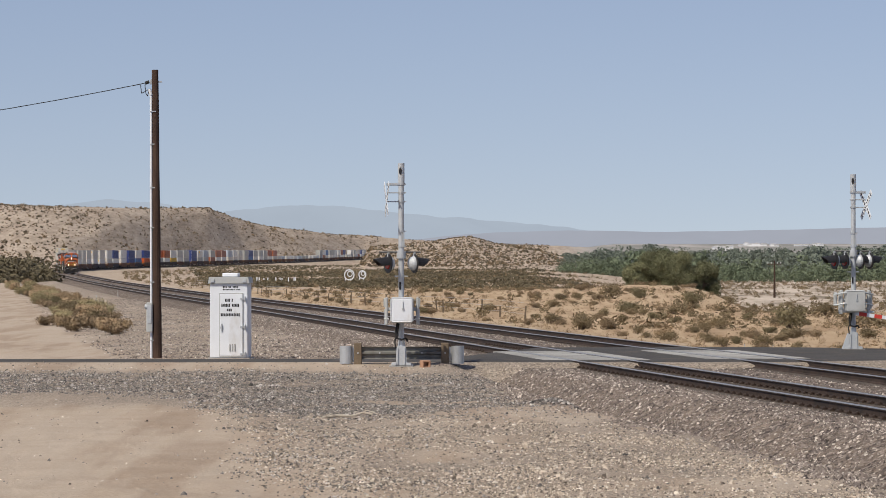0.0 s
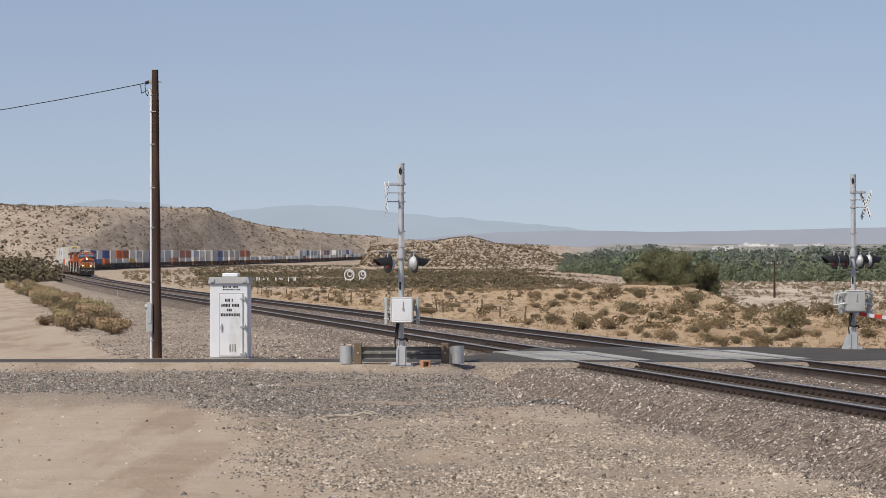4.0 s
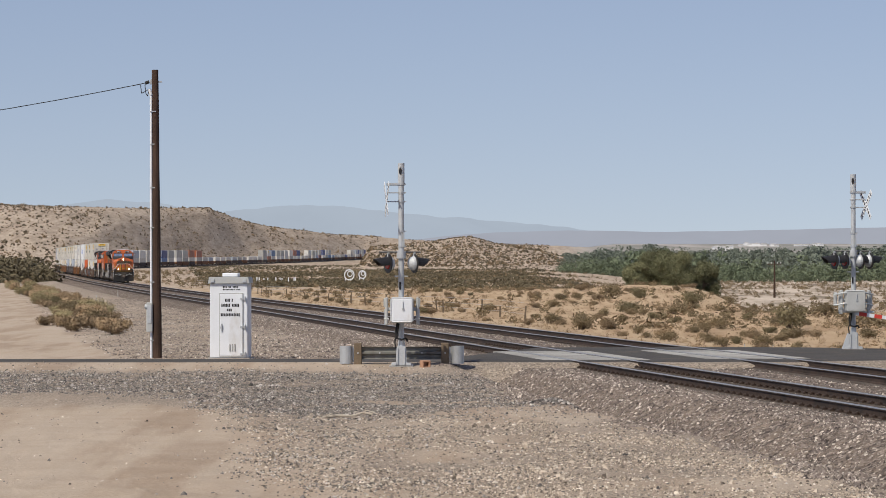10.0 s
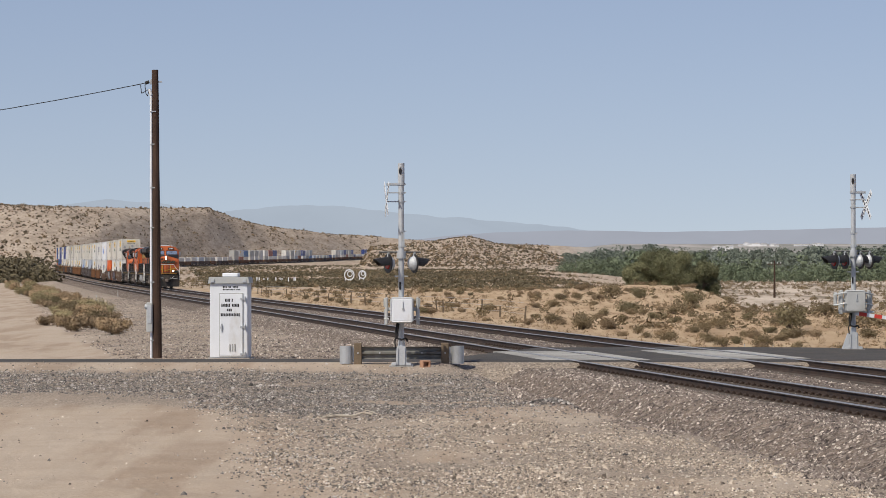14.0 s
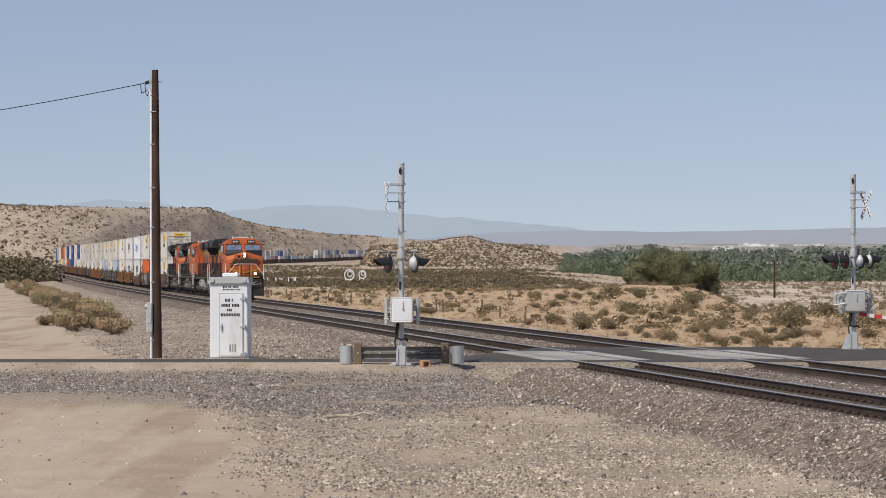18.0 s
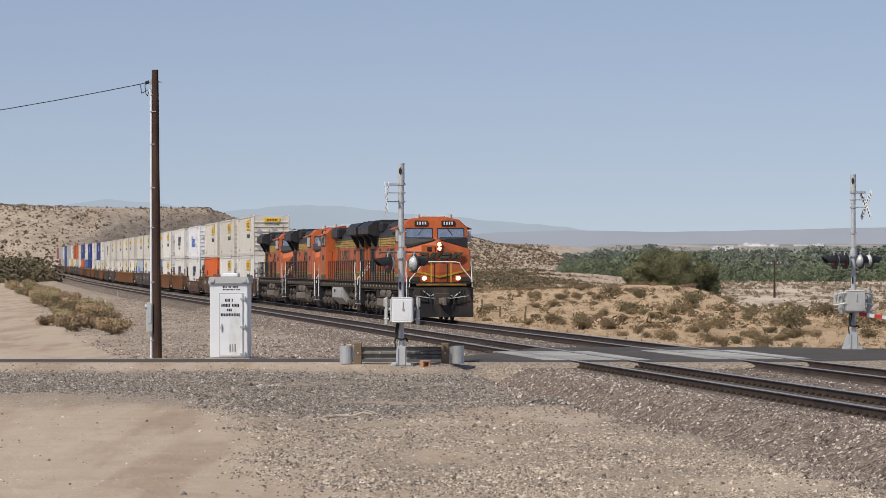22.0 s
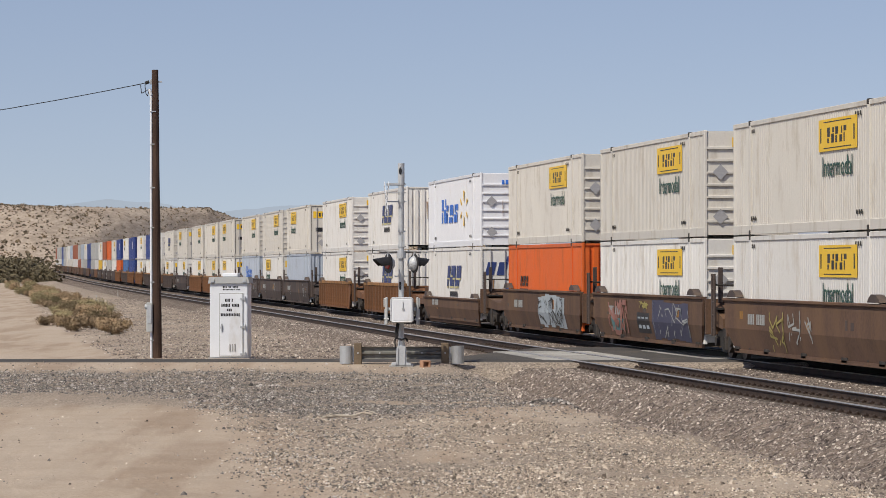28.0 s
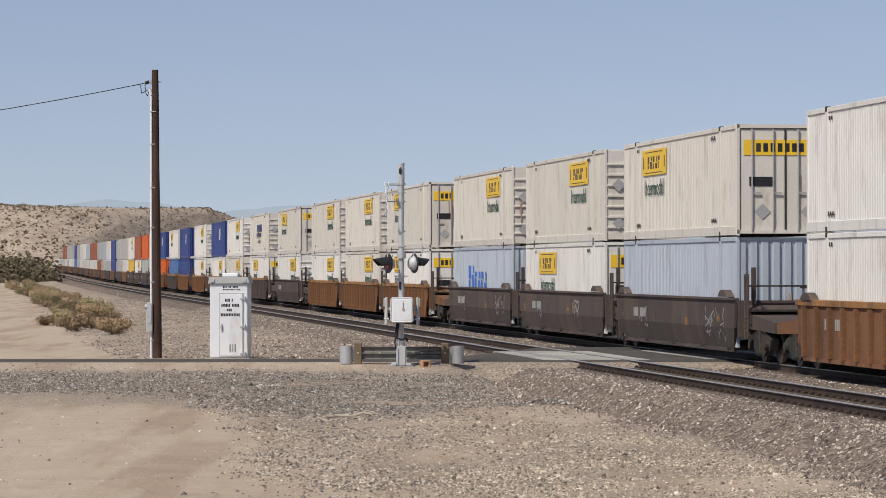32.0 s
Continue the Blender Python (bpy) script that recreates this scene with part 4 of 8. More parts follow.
def slab(bm, pts, depth):
    """A flat outline with thickness, given by its corners in space and a depth vector."""
    d = Vector(depth)
    a = [bm.verts.new(Vector(p)) for p in pts]
    b = [bm.verts.new(Vector(p) + d) for p in pts]
    fs = [bm.faces.new(a), bm.faces.new(b[::-1])]
    n = len(pts)
    for i in range(n):
        fs.append(bm.faces.new((a[i], b[i], b[(i + 1) % n], a[(i + 1) % n])))
    bmesh.ops.recalc_face_normals(bm, faces=fs)


M_LOGO = material("dark_green_logo_paint", (0.035, 0.045, 0.03), 0.5, 0, 0.2, 3, 30, 0.02)
M_TANKGREY = material("grey_tank_paint", (0.42, 0.42, 0.41), 0.5, 0.1, 0.1, 2, 20, 0.05, dirt=(0.16, 0.13, 0.10), dirt_amount=0.3)
M_RAILWHITE = material("white_handrail_paint", (0.82, 0.82, 0.80), 0.45, 0, 0.05, 4, 30, 0.02)
M_DARKROOF = material("sooty_black_roof_paint", (0.016, 0.016, 0.018), 0.5, 0, 0.3, 1, 14, 0.15, dirt=(0.045, 0.042, 0.04), dirt_amount=0.3)
M_WHEEL = material("dusty_wheel_steel", (0.10, 0.085, 0.075), 0.6, 0.5, 0.3, 3, 30, 0.1)
M_SILL = material("worn_yellow_sill_paint", (0.30, 0.15, 0.03), 0.7, 0, 0.25, 3, 30, 0.1, dirt=(0.08, 0.05, 0.03), dirt_amount=0.4)
M_PLOUGH = material("scuffed_black_plough_paint", (0.020, 0.019, 0.018), 0.55, 0.1, 0.4, 1.5, 14, 0.2, dirt=(0.075, 0.062, 0.05), dirt_amount=0.33)
M_DUSTY = material("dusty_brown_tank_paint", (0.20, 0.165, 0.14), 0.75, 0.05, 0.3, 1.5, 16, 0.15, dirt=(0.07, 0.055, 0.045), dirt_amount=0.4)
M_DIM = material("unlit_lamp_glass", (0.55, 0.52, 0.45), 0.15, 0, 0.1, 3, 30, 0.0, spec=0.7)


M_AXLE = material("dusty_dark_castings", (0.085, 0.072, 0.062), 0.8, 0.05, 0.35, 3, 25, 0.2, dirt=(0.045, 0.037, 0.032), dirt_amount=0.42)
M_TRUCK = material("dusty_truck_frame", (0.060, 0.051, 0.045), 0.85, 0.05, 0.35, 3, 25, 0.2, dirt=(0.04, 0.034, 0.03), dirt_amount=0.45)


def wheelset_truck(parent, cx, axles, wheel_mesh, frame_mesh, name, fittings=()):
    tr = part(name, frame_mesh, None, parent)
    tr.location = (cx, 0, 0)
    for ax in axles:
        for y in (-0.74, 0.74):
            w = part("wheel", wheel_mesh, None, tr)
            w.location = (ax, y, 0)
    for nm, me, x, y in fittings:
        f = part(nm, me, None, tr)
        f.location = (x, y, 0)
    return tr


def loco_meshes():
    out = {}
    bm = bmesh.new()
    rod(bm, (0, -0.07, 0.53), (0, 0.07, 0.53), 0.53, 24)
    rod(bm, (0, -0.11, 0.53), (0, 0.11, 0.53), 0.17, 12)
    out["wheel"] = mesh_of(bm, "wheel", M_WHEEL)
    bm = bmesh.new()
    for y in (-1.06, 1.06):
        prism(bm, [(-2.75, 1.08), (-2.70, 0.80), (-2.35, 0.74), (-1.6, 0.74), (-1.45, 0.84), (-0.5, 0.84), (-0.35, 0.74), (0.35, 0.74), (0.5, 0.84), (1.45, 0.84), (1.6, 0.74), (2.35, 0.74), (2.70, 0.80), (2.75, 1.08), (2.3, 1.16), (-2.3, 1.16)], "y", y - 0.10, y + 0.10)
        for ax in (-1.98, 0, 1.98):
            for dx in (-0.30, 0.30):
                box(bm, ax + dx, y, 0.58, 0.09, 0.22, 0.44, 0.02)
    for x in (-2.75, -0.99, 0.99, 2.75):
        box(bm, x, 0, 0.98, 0.24, 1.95, 0.20, 0.02)
    out["truck"] = mesh_of(bm, "truck", M_TRUCK)
    out["motor"] = mesh_of(quick((box, 0, 0, 0.62, 0.95, 1.30, 0.78, 0.10)), "traction_motor", M_UNDER)
    out["axle_box"] = mesh_of(quick((box, 0, 0, 0.55, 0.46, 0.26, 0.40, 0.05), (rod, (0, -0.20, 0.55), (0, 0.20, 0.55), 0.15, 14), (box, 0, 0, 0.30, 0.30, 0.14, 0.10, 0.02)), "axle_box", M_AXLE)
    out["spring"] = mesh_of(quick(*[(rod, (0, 0, 0.40 + 0.075 * k), (0, 0, 0.445 + 0.075 * k), 0.105, 10) for k in range(6)], (rod, (0, 0, 0.40), (0, 0, 0.85), 0.07, 8)), "coil_spring", M_TRUCK)
    out["cylinder"] = mesh_of(quick((rod, (-0.28, 0, 0.98), (0.20, 0, 0.92), 0.13, 12), (rod, (0.20, 0, 0.92), (0.55, 0, 0.86), 0.05, 8), (box, -0.05, 0, 1.10, 0.16, 0.12, 0.16)), "brake_cylinder", M_AXLE)
    out["damper"] = mesh_of(quick((rod, (-0.34, 0, 0.62), (0.34, 0, 1.0), 0.055, 8), (rod, (0.0, 0, 0.81), (0.34, 0, 1.0), 0.08, 8)), "damper", M_UNDER)
    fit = []
    for ax in (-1.98, 0.0, 1.98):
        fit.append(("traction_motor", out["motor"], ax + 0.55, 0.0))
        for y in (-1.17, 1.17):
            fit.append(("axle_box", out["axle_box"], ax, y))
            for dx in (-0.50, 0.50):
                fit.append(("coil_spring", out["spring"], ax + dx, y * 0.97))
    for y in (-1.24, 1.24):
        fit += [("brake_cylinder", out["cylinder"], -1.15, y), ("brake_cylinder", out["cylinder"], 0.85, y), ("damper", out["damper"], -0.95, y * 1.02)]
    out["fittings"] = fit
    return out


LOCO = loco_meshes()


def logo_bars(bm, x0, x1, y, z0, z1, count, lean, depth=0.006):
    """Slanted plain shapes standing for a painted company mark; the wall looks towards -y."""
    w = (x1 - x0) / count
    for i in range(count):
        a, b = x0 + w * i, x0 + w * (i + 0.74)
        m = (z0 + z1) / 2
        slab(bm, [(a, y, z0), (b, y, z0), (b + lean, y, z1), (a + lean, y, z1)], (0, depth, 0))


def busy_bars(bm, x0, x1, y, z0, z1, count, lean, seed, low=1.0, gap=0.24, depth=0.006):
    """Plain notched blocks standing for a painted company mark; low: height of the later ones."""
    rng = random.Random(seed)
    w = (x1 - x0) / count

    def block(a, b, u, v):
        h = z1 - z0
        slab(bm, [(a + lean * u, y, z0 + h * u), (b + lean * u, y, z0 + h * u), (b + lean * v, y, z0 + h * v), (a + lean * v, y, z0 + h * v)], (0, depth, 0))
    for i in range(count):
        a, b = x0 + w * i, x0 + w * (i + 1 - gap)
        top = 1.0 if i < 2 else low
        cut = top * rng.choice((0.32, 0.45, 0.58))
        m = a + (b - a) * rng.choice((0.4, 0.5, 0.6))
        side = i % 2
        block(a, b, 0.0 if side else cut + 0.08, cut if side else top)
        block(m if side else a, b if side else m, cut + 0.08 if side else 0.0, top if side else cut)


def side_marks(loco, sgn):
    y = sgn * 1.014
    p = part("side_mark", quick((busy_bars, -2.3, 1.5, y - 0.003, 2.84, 3.34, 4, 0.14, 6, 1.0, 0.16)), M_LOGO, loco, "dark painted company mark shapes")
    bm = bmesh.new()
    slab(bm, [(-2.4, y - 0.003, 2.55), (1.6, y - 0.003, 2.75), (1.6, y - 0.003, 2.66)], (0, 0.006, 0))
    part("swoosh", bm, M_LOGO, p)
    for k in range(4):
        part("small_figure", quick((box, -5.6 + 0.26 * k, y, 3.22, 0.15, 0.008, 0.24)), M_LOGO, p)


def locomotive(lit, grey_tank, label):
    t = thing("locomotive", label, "locomotive", "locomotives of the train")
    # frame and deck
    part("underframe", quick((box, 0, 0, 1.52, 20.6, 2.85, 0.34, 0.02), (box, 0, 0, 1.05, 19.0, 1.7, 0.75)), M_UNDER, t, "dark grimy side sill")
    part("deck", quick((box, 0, 0, 1.715, 21.0, 3.0, 0.06, 0.01)), M_DARKROOF, t)
    spot = mesh_of(quick((box, 0, 0, 0, 0.18, 0.012, 0.085)), "reflector", M_YELLOW)
    for i in range(13):
        for sgn in (-1, 1):
            r = part("reflector", spot, None, t)
            r.location = (-8.4 + 1.35 * i, sgn * 1.43, 1.52)
    # fuel tank
    prof = [(-1.38, 1.38), (1.38, 1.38), (1.42, 1.20), (1.42, 0.78), (1.05, 0.40), (-1.05, 0.40), (-1.42, 0.78), (-1.42, 1.20)]
    bm = bmesh.new()
    if grey_tank:
        prism(bm, prof, "x", -2.7, 2.9)
        tank = part("fuel_tank", bm, M_TANKGREY, t, "light grey fuel tank")
    else:
        prism(bm, [(-1.38, 0.92), (1.38, 0.92), (1.43, 0.86), (1.43, 0.56), (1.16, 0.34), (-1.16, 0.34), (-1.43, 0.56), (-1.43, 0.86)], "x", -2.9, 2.9)
        tank = part("fuel_tank", bm, M_DUSTY, t, "dusty brown fuel tank")
        for sgn in (-1, 1):
            for x in (-1.0, 0.12):
                part("air_reservoir", quick((rod, (x - 0.48, sgn * 1.10, 1.16), (x + 0.48, sgn * 1.10, 1.16), 0.33, 18), (rod, (x - 0.54, sgn * 1.10, 1.16), (x + 0.54, sgn * 1.10, 1.16), 0.24, 18), (rod, (x - 0.03, sgn * 1.10, 1.16), (x + 0.03, sgn * 1.10, 1.16), 0.345, 18)), M_DUSTY, t, "dusty rounded air reservoir")
            part("tank_end", quick((box, 1.9, sgn * 1.2, 1.12, 1.5, 0.46, 0.44, 0.06)), M_DUSTY, t)
            part("tank_bracket", quick((box, -2.6, sgn * 1.2, 1.15, 0.5, 0.4, 0.5, 0.05)), M_UNDER, t)
            part("pipe_run", quick((pipe, [(-9.0, sgn * 1.36, 1.24), (-3.2, sgn * 1.36, 1.30), (-2.9, sgn * 1.42, 0.98), (2.9, sgn * 1.42, 1.0), (3.3, sgn * 1.36, 1.28), (9.0, sgn * 1.36, 1.24)], 0.03, 6)), M_UNDER, t)
    for sgn in (-1, 1):
        part("filler_cap", quick((rod, (1.2, sgn * 1.40, 1.15), (1.2, sgn * 1.48, 1.15), 0.08, 10)), M_UNDER, tank)
    # trucks
    for cx in (-6.75, 6.75):
        wheelset_truck(t, cx, (-1.98, 0, 1.98), LOCO["wheel"], LOCO["truck"], "truck", LOCO["fittings"])
    # long hood
    bm = bmesh.new()
    prism(bm, [(-0.98, 1.75), (0.98, 1.75), (0.98, 3.60), (-0.98, 3.60)], "x", -10.2, 5.6)
    hood = part("hood", bm, M_HOOD, t, "orange engine hood")
    bm = bmesh.new()
    prism(bm, [(-0.985, 3.60), (0.985, 3.60), (0.985, 4.12), (0.75, 4.42), (-0.75, 4.42), (-0.985, 4.12)], "x", -10.2, 5.6)
    part("hood_roof", bm, M_DARKROOF, t, "sooty black hood roof")
    for sgn in (-1, 1):
        y = sgn * 0.99
        part("upper_stripe", quick((box, -2.3, y, 3.66, 15.6, 0.012, 0.40)), M_YELLOW, hood, "yellow stripe with dark lines")
        for z in (3.53, 3.66, 3.79):
            part("stripe_line", quick((box, -2.3, y * 1.008, z, 15.6, 0.008, 0.028)), M_BLACK, hood)
        part("lower_stripe", quick((box, -2.0, y, 2.02, 16.0, 0.012, 0.34)), M_YELLOW, hood, "yellow stripe with dark lines")
        for z in (1.90, 2.00, 2.10):
            part("stripe_line", quick((box, -2.0, y * 1.008, z, 16.0, 0.008, 0.035)), M_BLACK, hood)
        for i in range(10):
            x = -6.2 + 1.12 * i
            part("hood_door", quick((box, x, y * 1.004, 2.75, 1.02, 0.02, 1.05, 0.006)), M_HOOD, hood)
            part("door_latch", quick((box, x + 0.42, y * 1.02, 2.75, 0.04, 0.03, 0.16)), M_BLACK, hood)
        for i in range(6):
            part("grille_slat", quick((box, 4.55, y * 1.01, 2.0 + 0.14 * i, 0.9, 0.03, 0.05)), M_BLACK, hood)
        for x in (-7.7, -8.3, -8.9, -9.5):
            part("vent_grille", quick((box, x, y * 1.01, 2.75, 0.28, 0.03, 1.2)), M_BLACK, hood)
        for x, h in ((2.5, 1.0), (3.35, 1.15), (3.8, 0.7)):
            part("door_gap", quick((box, x, y * 1.012, 2.30 + h / 2, 0.16, 0.03, h)), M_BLACK, hood)
        for k in range(20):
            part("panel_seam", quick((box, -9.9 + 0.80 * k, y * 1.007, 3.66, 0.025, 0.008, 0.42)), M_BLACK, hood)
        side_marks(t, sgn)
    # radiator cab with wings
    bm = bmesh.new()
    prism(bm, [(-1.52, 4.10), (-1.52, 4.46), (-1.24, 4.70), (1.24, 4.70), (1.52, 4.46), (1.52, 4.10), (0.985, 3.93), (-0.985, 3.93)], "x", -10.6, -5.9)
    wings = part("radiator_housing", bm, M_DARKROOF, t, "black overhanging radiator wings")
    for sgn in (-1, 1):
        for i in range(4):
            part("radiator_screen", quick((box, -9.95 + 1.1 * i, sgn * 1.522, 4.28, 0.98, 0.012, 0.28)), M_BLACK, wings)
        for x in (-9.6, -7.0):
            bm = bmesh.new()
            prism(bm, [(sgn * 0.98, 3.45), (sgn * 1.08, 3.45), (sgn * 1.46, 4.10), (sgn * 0.98, 4.10)], "x", x - 0.10, x + 0.10)
            part("wing_strut", bm, M_DARKROOF, wings)
        # flat black plate on the hood stands in for the shaded intake recess
        part("intake_recess", quick((box, -6.55, sgn * 0.995, 3.74, 1.0, 0.03, 0.66)), M_BLACK, wings)
    for x in (-9.5, -7.2):
        part("radiator_fan", quick((rod, (x, 0, 4.70), (x, 0, 4.80), 0.78, 20)), M_DARKROOF, wings)
    # roof boxes
    part("dynamic_brake_box", quick((box, 3.4, 0, 4.28, 3.4, 2.5, 0.62, 0.10)), M_DARKROOF, t, "black dynamic brake housing")
    part("engine_hatch", quick((box, -1.0, 0, 4.42, 4.6, 1.7, 0.22, 0.06)), M_DARKROOF, t)
    part("exhaust_stack", quick((box, -2.6, 0, 4.64, 0.9, 0.55, 0.26, 0.03)), M_DARKROOF, t)
    part("air_intake", quick((box, -4.9, 0, 4.40, 1.5, 2.1, 0.5, 0.08)), M_DARKROOF, t)
    for x in (-1.9, 0.4):
        part("lifting_eye", quick((box, x, 0.5, 4.56, 0.12, 0.04, 0.14)), M_DARKROOF, t)
    # cab
    bm = bmesh.new()
    prism(bm, [(-1.52, 1.75), (1.52, 1.75), (1.52, 4.24), (1.15, 4.60), (0.55, 4.73), (-0.55, 4.73), (-1.15, 4.60), (-1.52, 4.24)], "x", 5.6, 8.15)
    cab = part("cab", bm, M_ORANGE, t, "wide orange safety cab")
    part("cab_roof_rim", quick((box, 8.17, 0, 4.08, 0.04, 2.98, 0.05)), M_ORANGE, cab)
    # windshield slopes and nose
    bm = bmesh.new()
    v = [(8.15, -1.50, 3.42), (8.15, 1.50, 3.42), (8.15, 1.48, 4.22), (8.15, 1.12, 4.58), (8.15, 0.52, 4.71), (8.15, -0.52, 4.71), (8.15, -1.12, 4.58), (8.15, -1.48, 4.22)]
    a = [bm.verts.new(q) for q in v]
    b = [bm.verts.new((8.45 - 0.2 * (q[2] - 3.42), q[1], q[2])) for q in v]
    bm.faces.new(b)
    for i in range(len(v)):
        bm.faces.new((a[i], a[(i + 1) % len(v)], b[(i + 1) % len(v)], b[i]))
    bmesh.ops.recalc_face_normals(bm, faces=bm.faces)
    brow = part("cab_front", bm, M_ORANGE, t, "orange cab front with two windscreens")

    def front_x(z):
        return 8.45 - 0.2 * (z - 3.42)
    for sgn in (-1, 1):
        y0, y1 = sgn * 0.14, sgn * 1.32
        corners = [(front_x(3.74) + 0.012, y0, 3.74), (front_x(3.74) + 0.012, y1, 3.74), (front_x(4.19) + 0.012, y1, 4.19), (front_x(4.19) + 0.012, y0, 4.19)]
        bm = bmesh.new()
        slab(bm, [(c[0], c[1] + math.copysign(0.04, c[1] - (y0 + y1) / 2), c[2] + (0.04 if c[2] > 4.0 else -0.04)) for c in corners], (-0.02, 0, 0))
        wf = part("windscreen_frame", bm, M_BLACK, cab)
        bm = bmesh.new()
        slab(bm, [(c[0] + 0.006, c[1], c[2]) for c in corners], (-0.02, 0, 0))
        part("windscreen", bm, M_SCREEN, wf, "dark reflecting windscreen")
        part("wiper", quick((rod, (front_x(4.2) + 0.05, sgn * 0.55, 4.24), (front_x(3.9) + 0.05, sgn * 0.80, 3.90), 0.014, 5)), M_BLACK, cab)
        nb = part("number_board", quick((box, 8.300, sgn * 0.62, 4.44, 0.05, 0.62, 0.24, 0.01)), M_BLACK, cab, "black number board with pale figures")
        for k in range(4):
            part("figure", quick((box, 8.329, sgn * 0.62 - 0.18 + 0.12 * k, 4.44, 0.008, 0.062, 0.13)), M_WHITE, nb)
        # side windows, sunshade, mirror
        for x, w, mat in ((6.35, 1.15, M_GLASS), (7.42, 0.70, M_SCREEN)):
            sw = part("side_window_frame", quick((box, x, sgn * 1.522, 3.93, w + 0.12, 0.03, 0.74, 0.02)), M_BLACK, cab)
            part("side_window", quick((box, x, sgn * 1.537, 3.95, w - 0.06, 0.012, 0.56)), mat, sw)
            part("window_sash", quick((box, x + w * 0.16, sgn * 1.545, 3.95, 0.035, 0.012, 0.58)), M_BLACK, sw)
        bm = bmesh.new()
        slab(bm, [(5.7, sgn * 1.52, 4.28), (7.8, sgn * 1.52, 4.28), (7.8, sgn * 1.80, 4.16), (5.7, sgn * 1.80, 4.16)], (0, 0, 0.03))
        part("sunshade", bm, M_ORANGE, cab)
        part("mirror", quick((box, 7.85, sgn * 1.66, 3.85, 0.05, 0.16, 0.50, 0.015), (rod, (7.85, sgn * 1.52, 4.0), (7.85, sgn * 1.66, 4.0), 0.015, 5)), M_ALU, cab)
        for i in range(7):
            part("cab_louvre", quick((box, 6.05, sgn * 1.528, 2.05 + 0.11 * i, 0.7, 0.02, 0.05)), M_SILL, cab)
        part("cab_band", quick((box, 6.9, sgn * 1.524, 1.89, 2.5, 0.012, 0.24)), M_LOGO, cab)
        part("cab_stripe", quick((box, 6.9, sgn * 1.524, 2.05, 2.5, 0.012, 0.07)), M_YELLOW, cab)
        bm = bmesh.new()
        for k in range(4):
            box(bm, 6.6 + 0.27 * k, sgn * 1.526, 2.95, 0.15, 0.012, 0.28)
        part("cab_figures", bm, M_LOGO, cab)
    # nose
    nose_prof = [(8.1, 1.75), (9.95, 1.75), (9.98, 2.2), (9.86, 3.36), (9.62, 3.64), (8.1, 3.80)]
    bm = bmesh.new()
    secs = []
    for y, k in ((-1.50, 0), (-1.42, 1), (0.0, 2), (1.42, 1), (1.50, 0)):
        row = []
        for x, z in nose_prof:
            xx = x if x < 8.2 else x - (0.32, 0.16, 0.0)[k]
            zz = z if z < 2.5 else z - (0.48, 0.40, 0.0)[k] * (1 if x > 8.2 else 0.8)
            row.append(bm.verts.new((xx, y, zz)))
        secs.append(row)
    for r0, r1 in zip(secs, secs[1:]):
        for i in range(len(nose_prof)):
            j = (i + 1) % len(nose_prof)
            bm.faces.new((r0[i], r0[j], r1[j], r1[i]))
    bm.faces.new(secs[0][::-1])
    bm.faces.new(secs[-1])
    bmesh.ops.recalc_face_normals(bm, faces=bm.faces)
    nose = part("nose", bm, M_ORANGE, t, "orange front nose")
    for sgn in (-1, 1):
        bm = bmesh.new()
        slab(bm, [(8.46, sgn * 0.20, 3.78), (8.46, sgn * 1.47, 3.78), (8.60, sgn * 1.47, 3.44), (9.30, sgn * 1.40, 3.30), (9.45, sgn * 0.12, 3.665)], (0, 0, 0.014))
        part("anti_glare_panel", bm, M_BLACK, nose, "matt black anti glare panel")
        bm = bmesh.new()
        slab(bm, [(9.995, 0, 1.93), (9.995, 0, 2.02), (9.86, sgn * 1.38, 2.34), (9.86, sgn * 1.38, 2.25)], (-0.09, 0, 0))
        part("nose_stripe", bm, M_YELLOW, nose)
        part("lower_nose_band", quick((box, 9.80, sgn * 1.16, 1.88, 0.20, 0.52, 0.20)), M_LOGO, nose)
    part("nose_door", quick((box, 9.86, -0.50, 2.68, 0.10, 0.62, 1.50, 0.02, Matrix.Translation((0, 0, 0)))), M_ORANGE, nose)
    part("door_window", quick((box, 9.87, -0.45, 3.24, 0.12, 0.27, 0.27, 0.05)), M_BLACK, nose)
    bm = bmesh.new()
    for k in range(4):
        y = -1.05 + 0.52 * k
        strokes = ((0.0, 0.42, 0.0, 0.40), (0.0, 0.36, 0.54, 1)) if k % 2 == 0 else ((0.0, 0.19, 0, 1), (0.25, 0.40, 0, 1))
        for a, b, u, v in strokes:
            z0, z1 = 2.82 + 0.27 * u, 2.82 + 0.27 * v
            slab(bm, [(9.985, y + a + 0.2 * u, z0), (9.985, y + b + 0.2 * u, z0), (9.957, y + b + 0.2 * v, z1), (9.957, y + a + 0.2 * v, z1)], (-0.12, 0, 0))
    slab(bm, [(9.99, -1.2, 2.72), (9.99, 0.2, 2.76), (9.99, 0.2, 2.72), (9.99, -1.25, 2.62)], (-0.1, 0, 0))
    part("nose_mark", bm, M_LOGO, nose, "dark painted company mark shapes")
    glass = M_LAMP if lit else M_DIM
    lb = part("headlight_housing", quick((box, 9.86, 0.0, 3.36, 0.20, 0.26, 0.44, 0.03)), M_ORANGE, nose)
    for z in (3.26, 3.46):
        part("headlight", quick((rod, (9.93, 0.0, z), (9.98, 0.0, z), 0.085, 14)), glass, lb, "glowing headlight" if lit else "unlit headlight")
    part("marker_lamp", quick((rod, (9.86, -0.22, 3.40), (9.95, -0.22, 3.40), 0.04, 10)), M_YELLOW, nose)
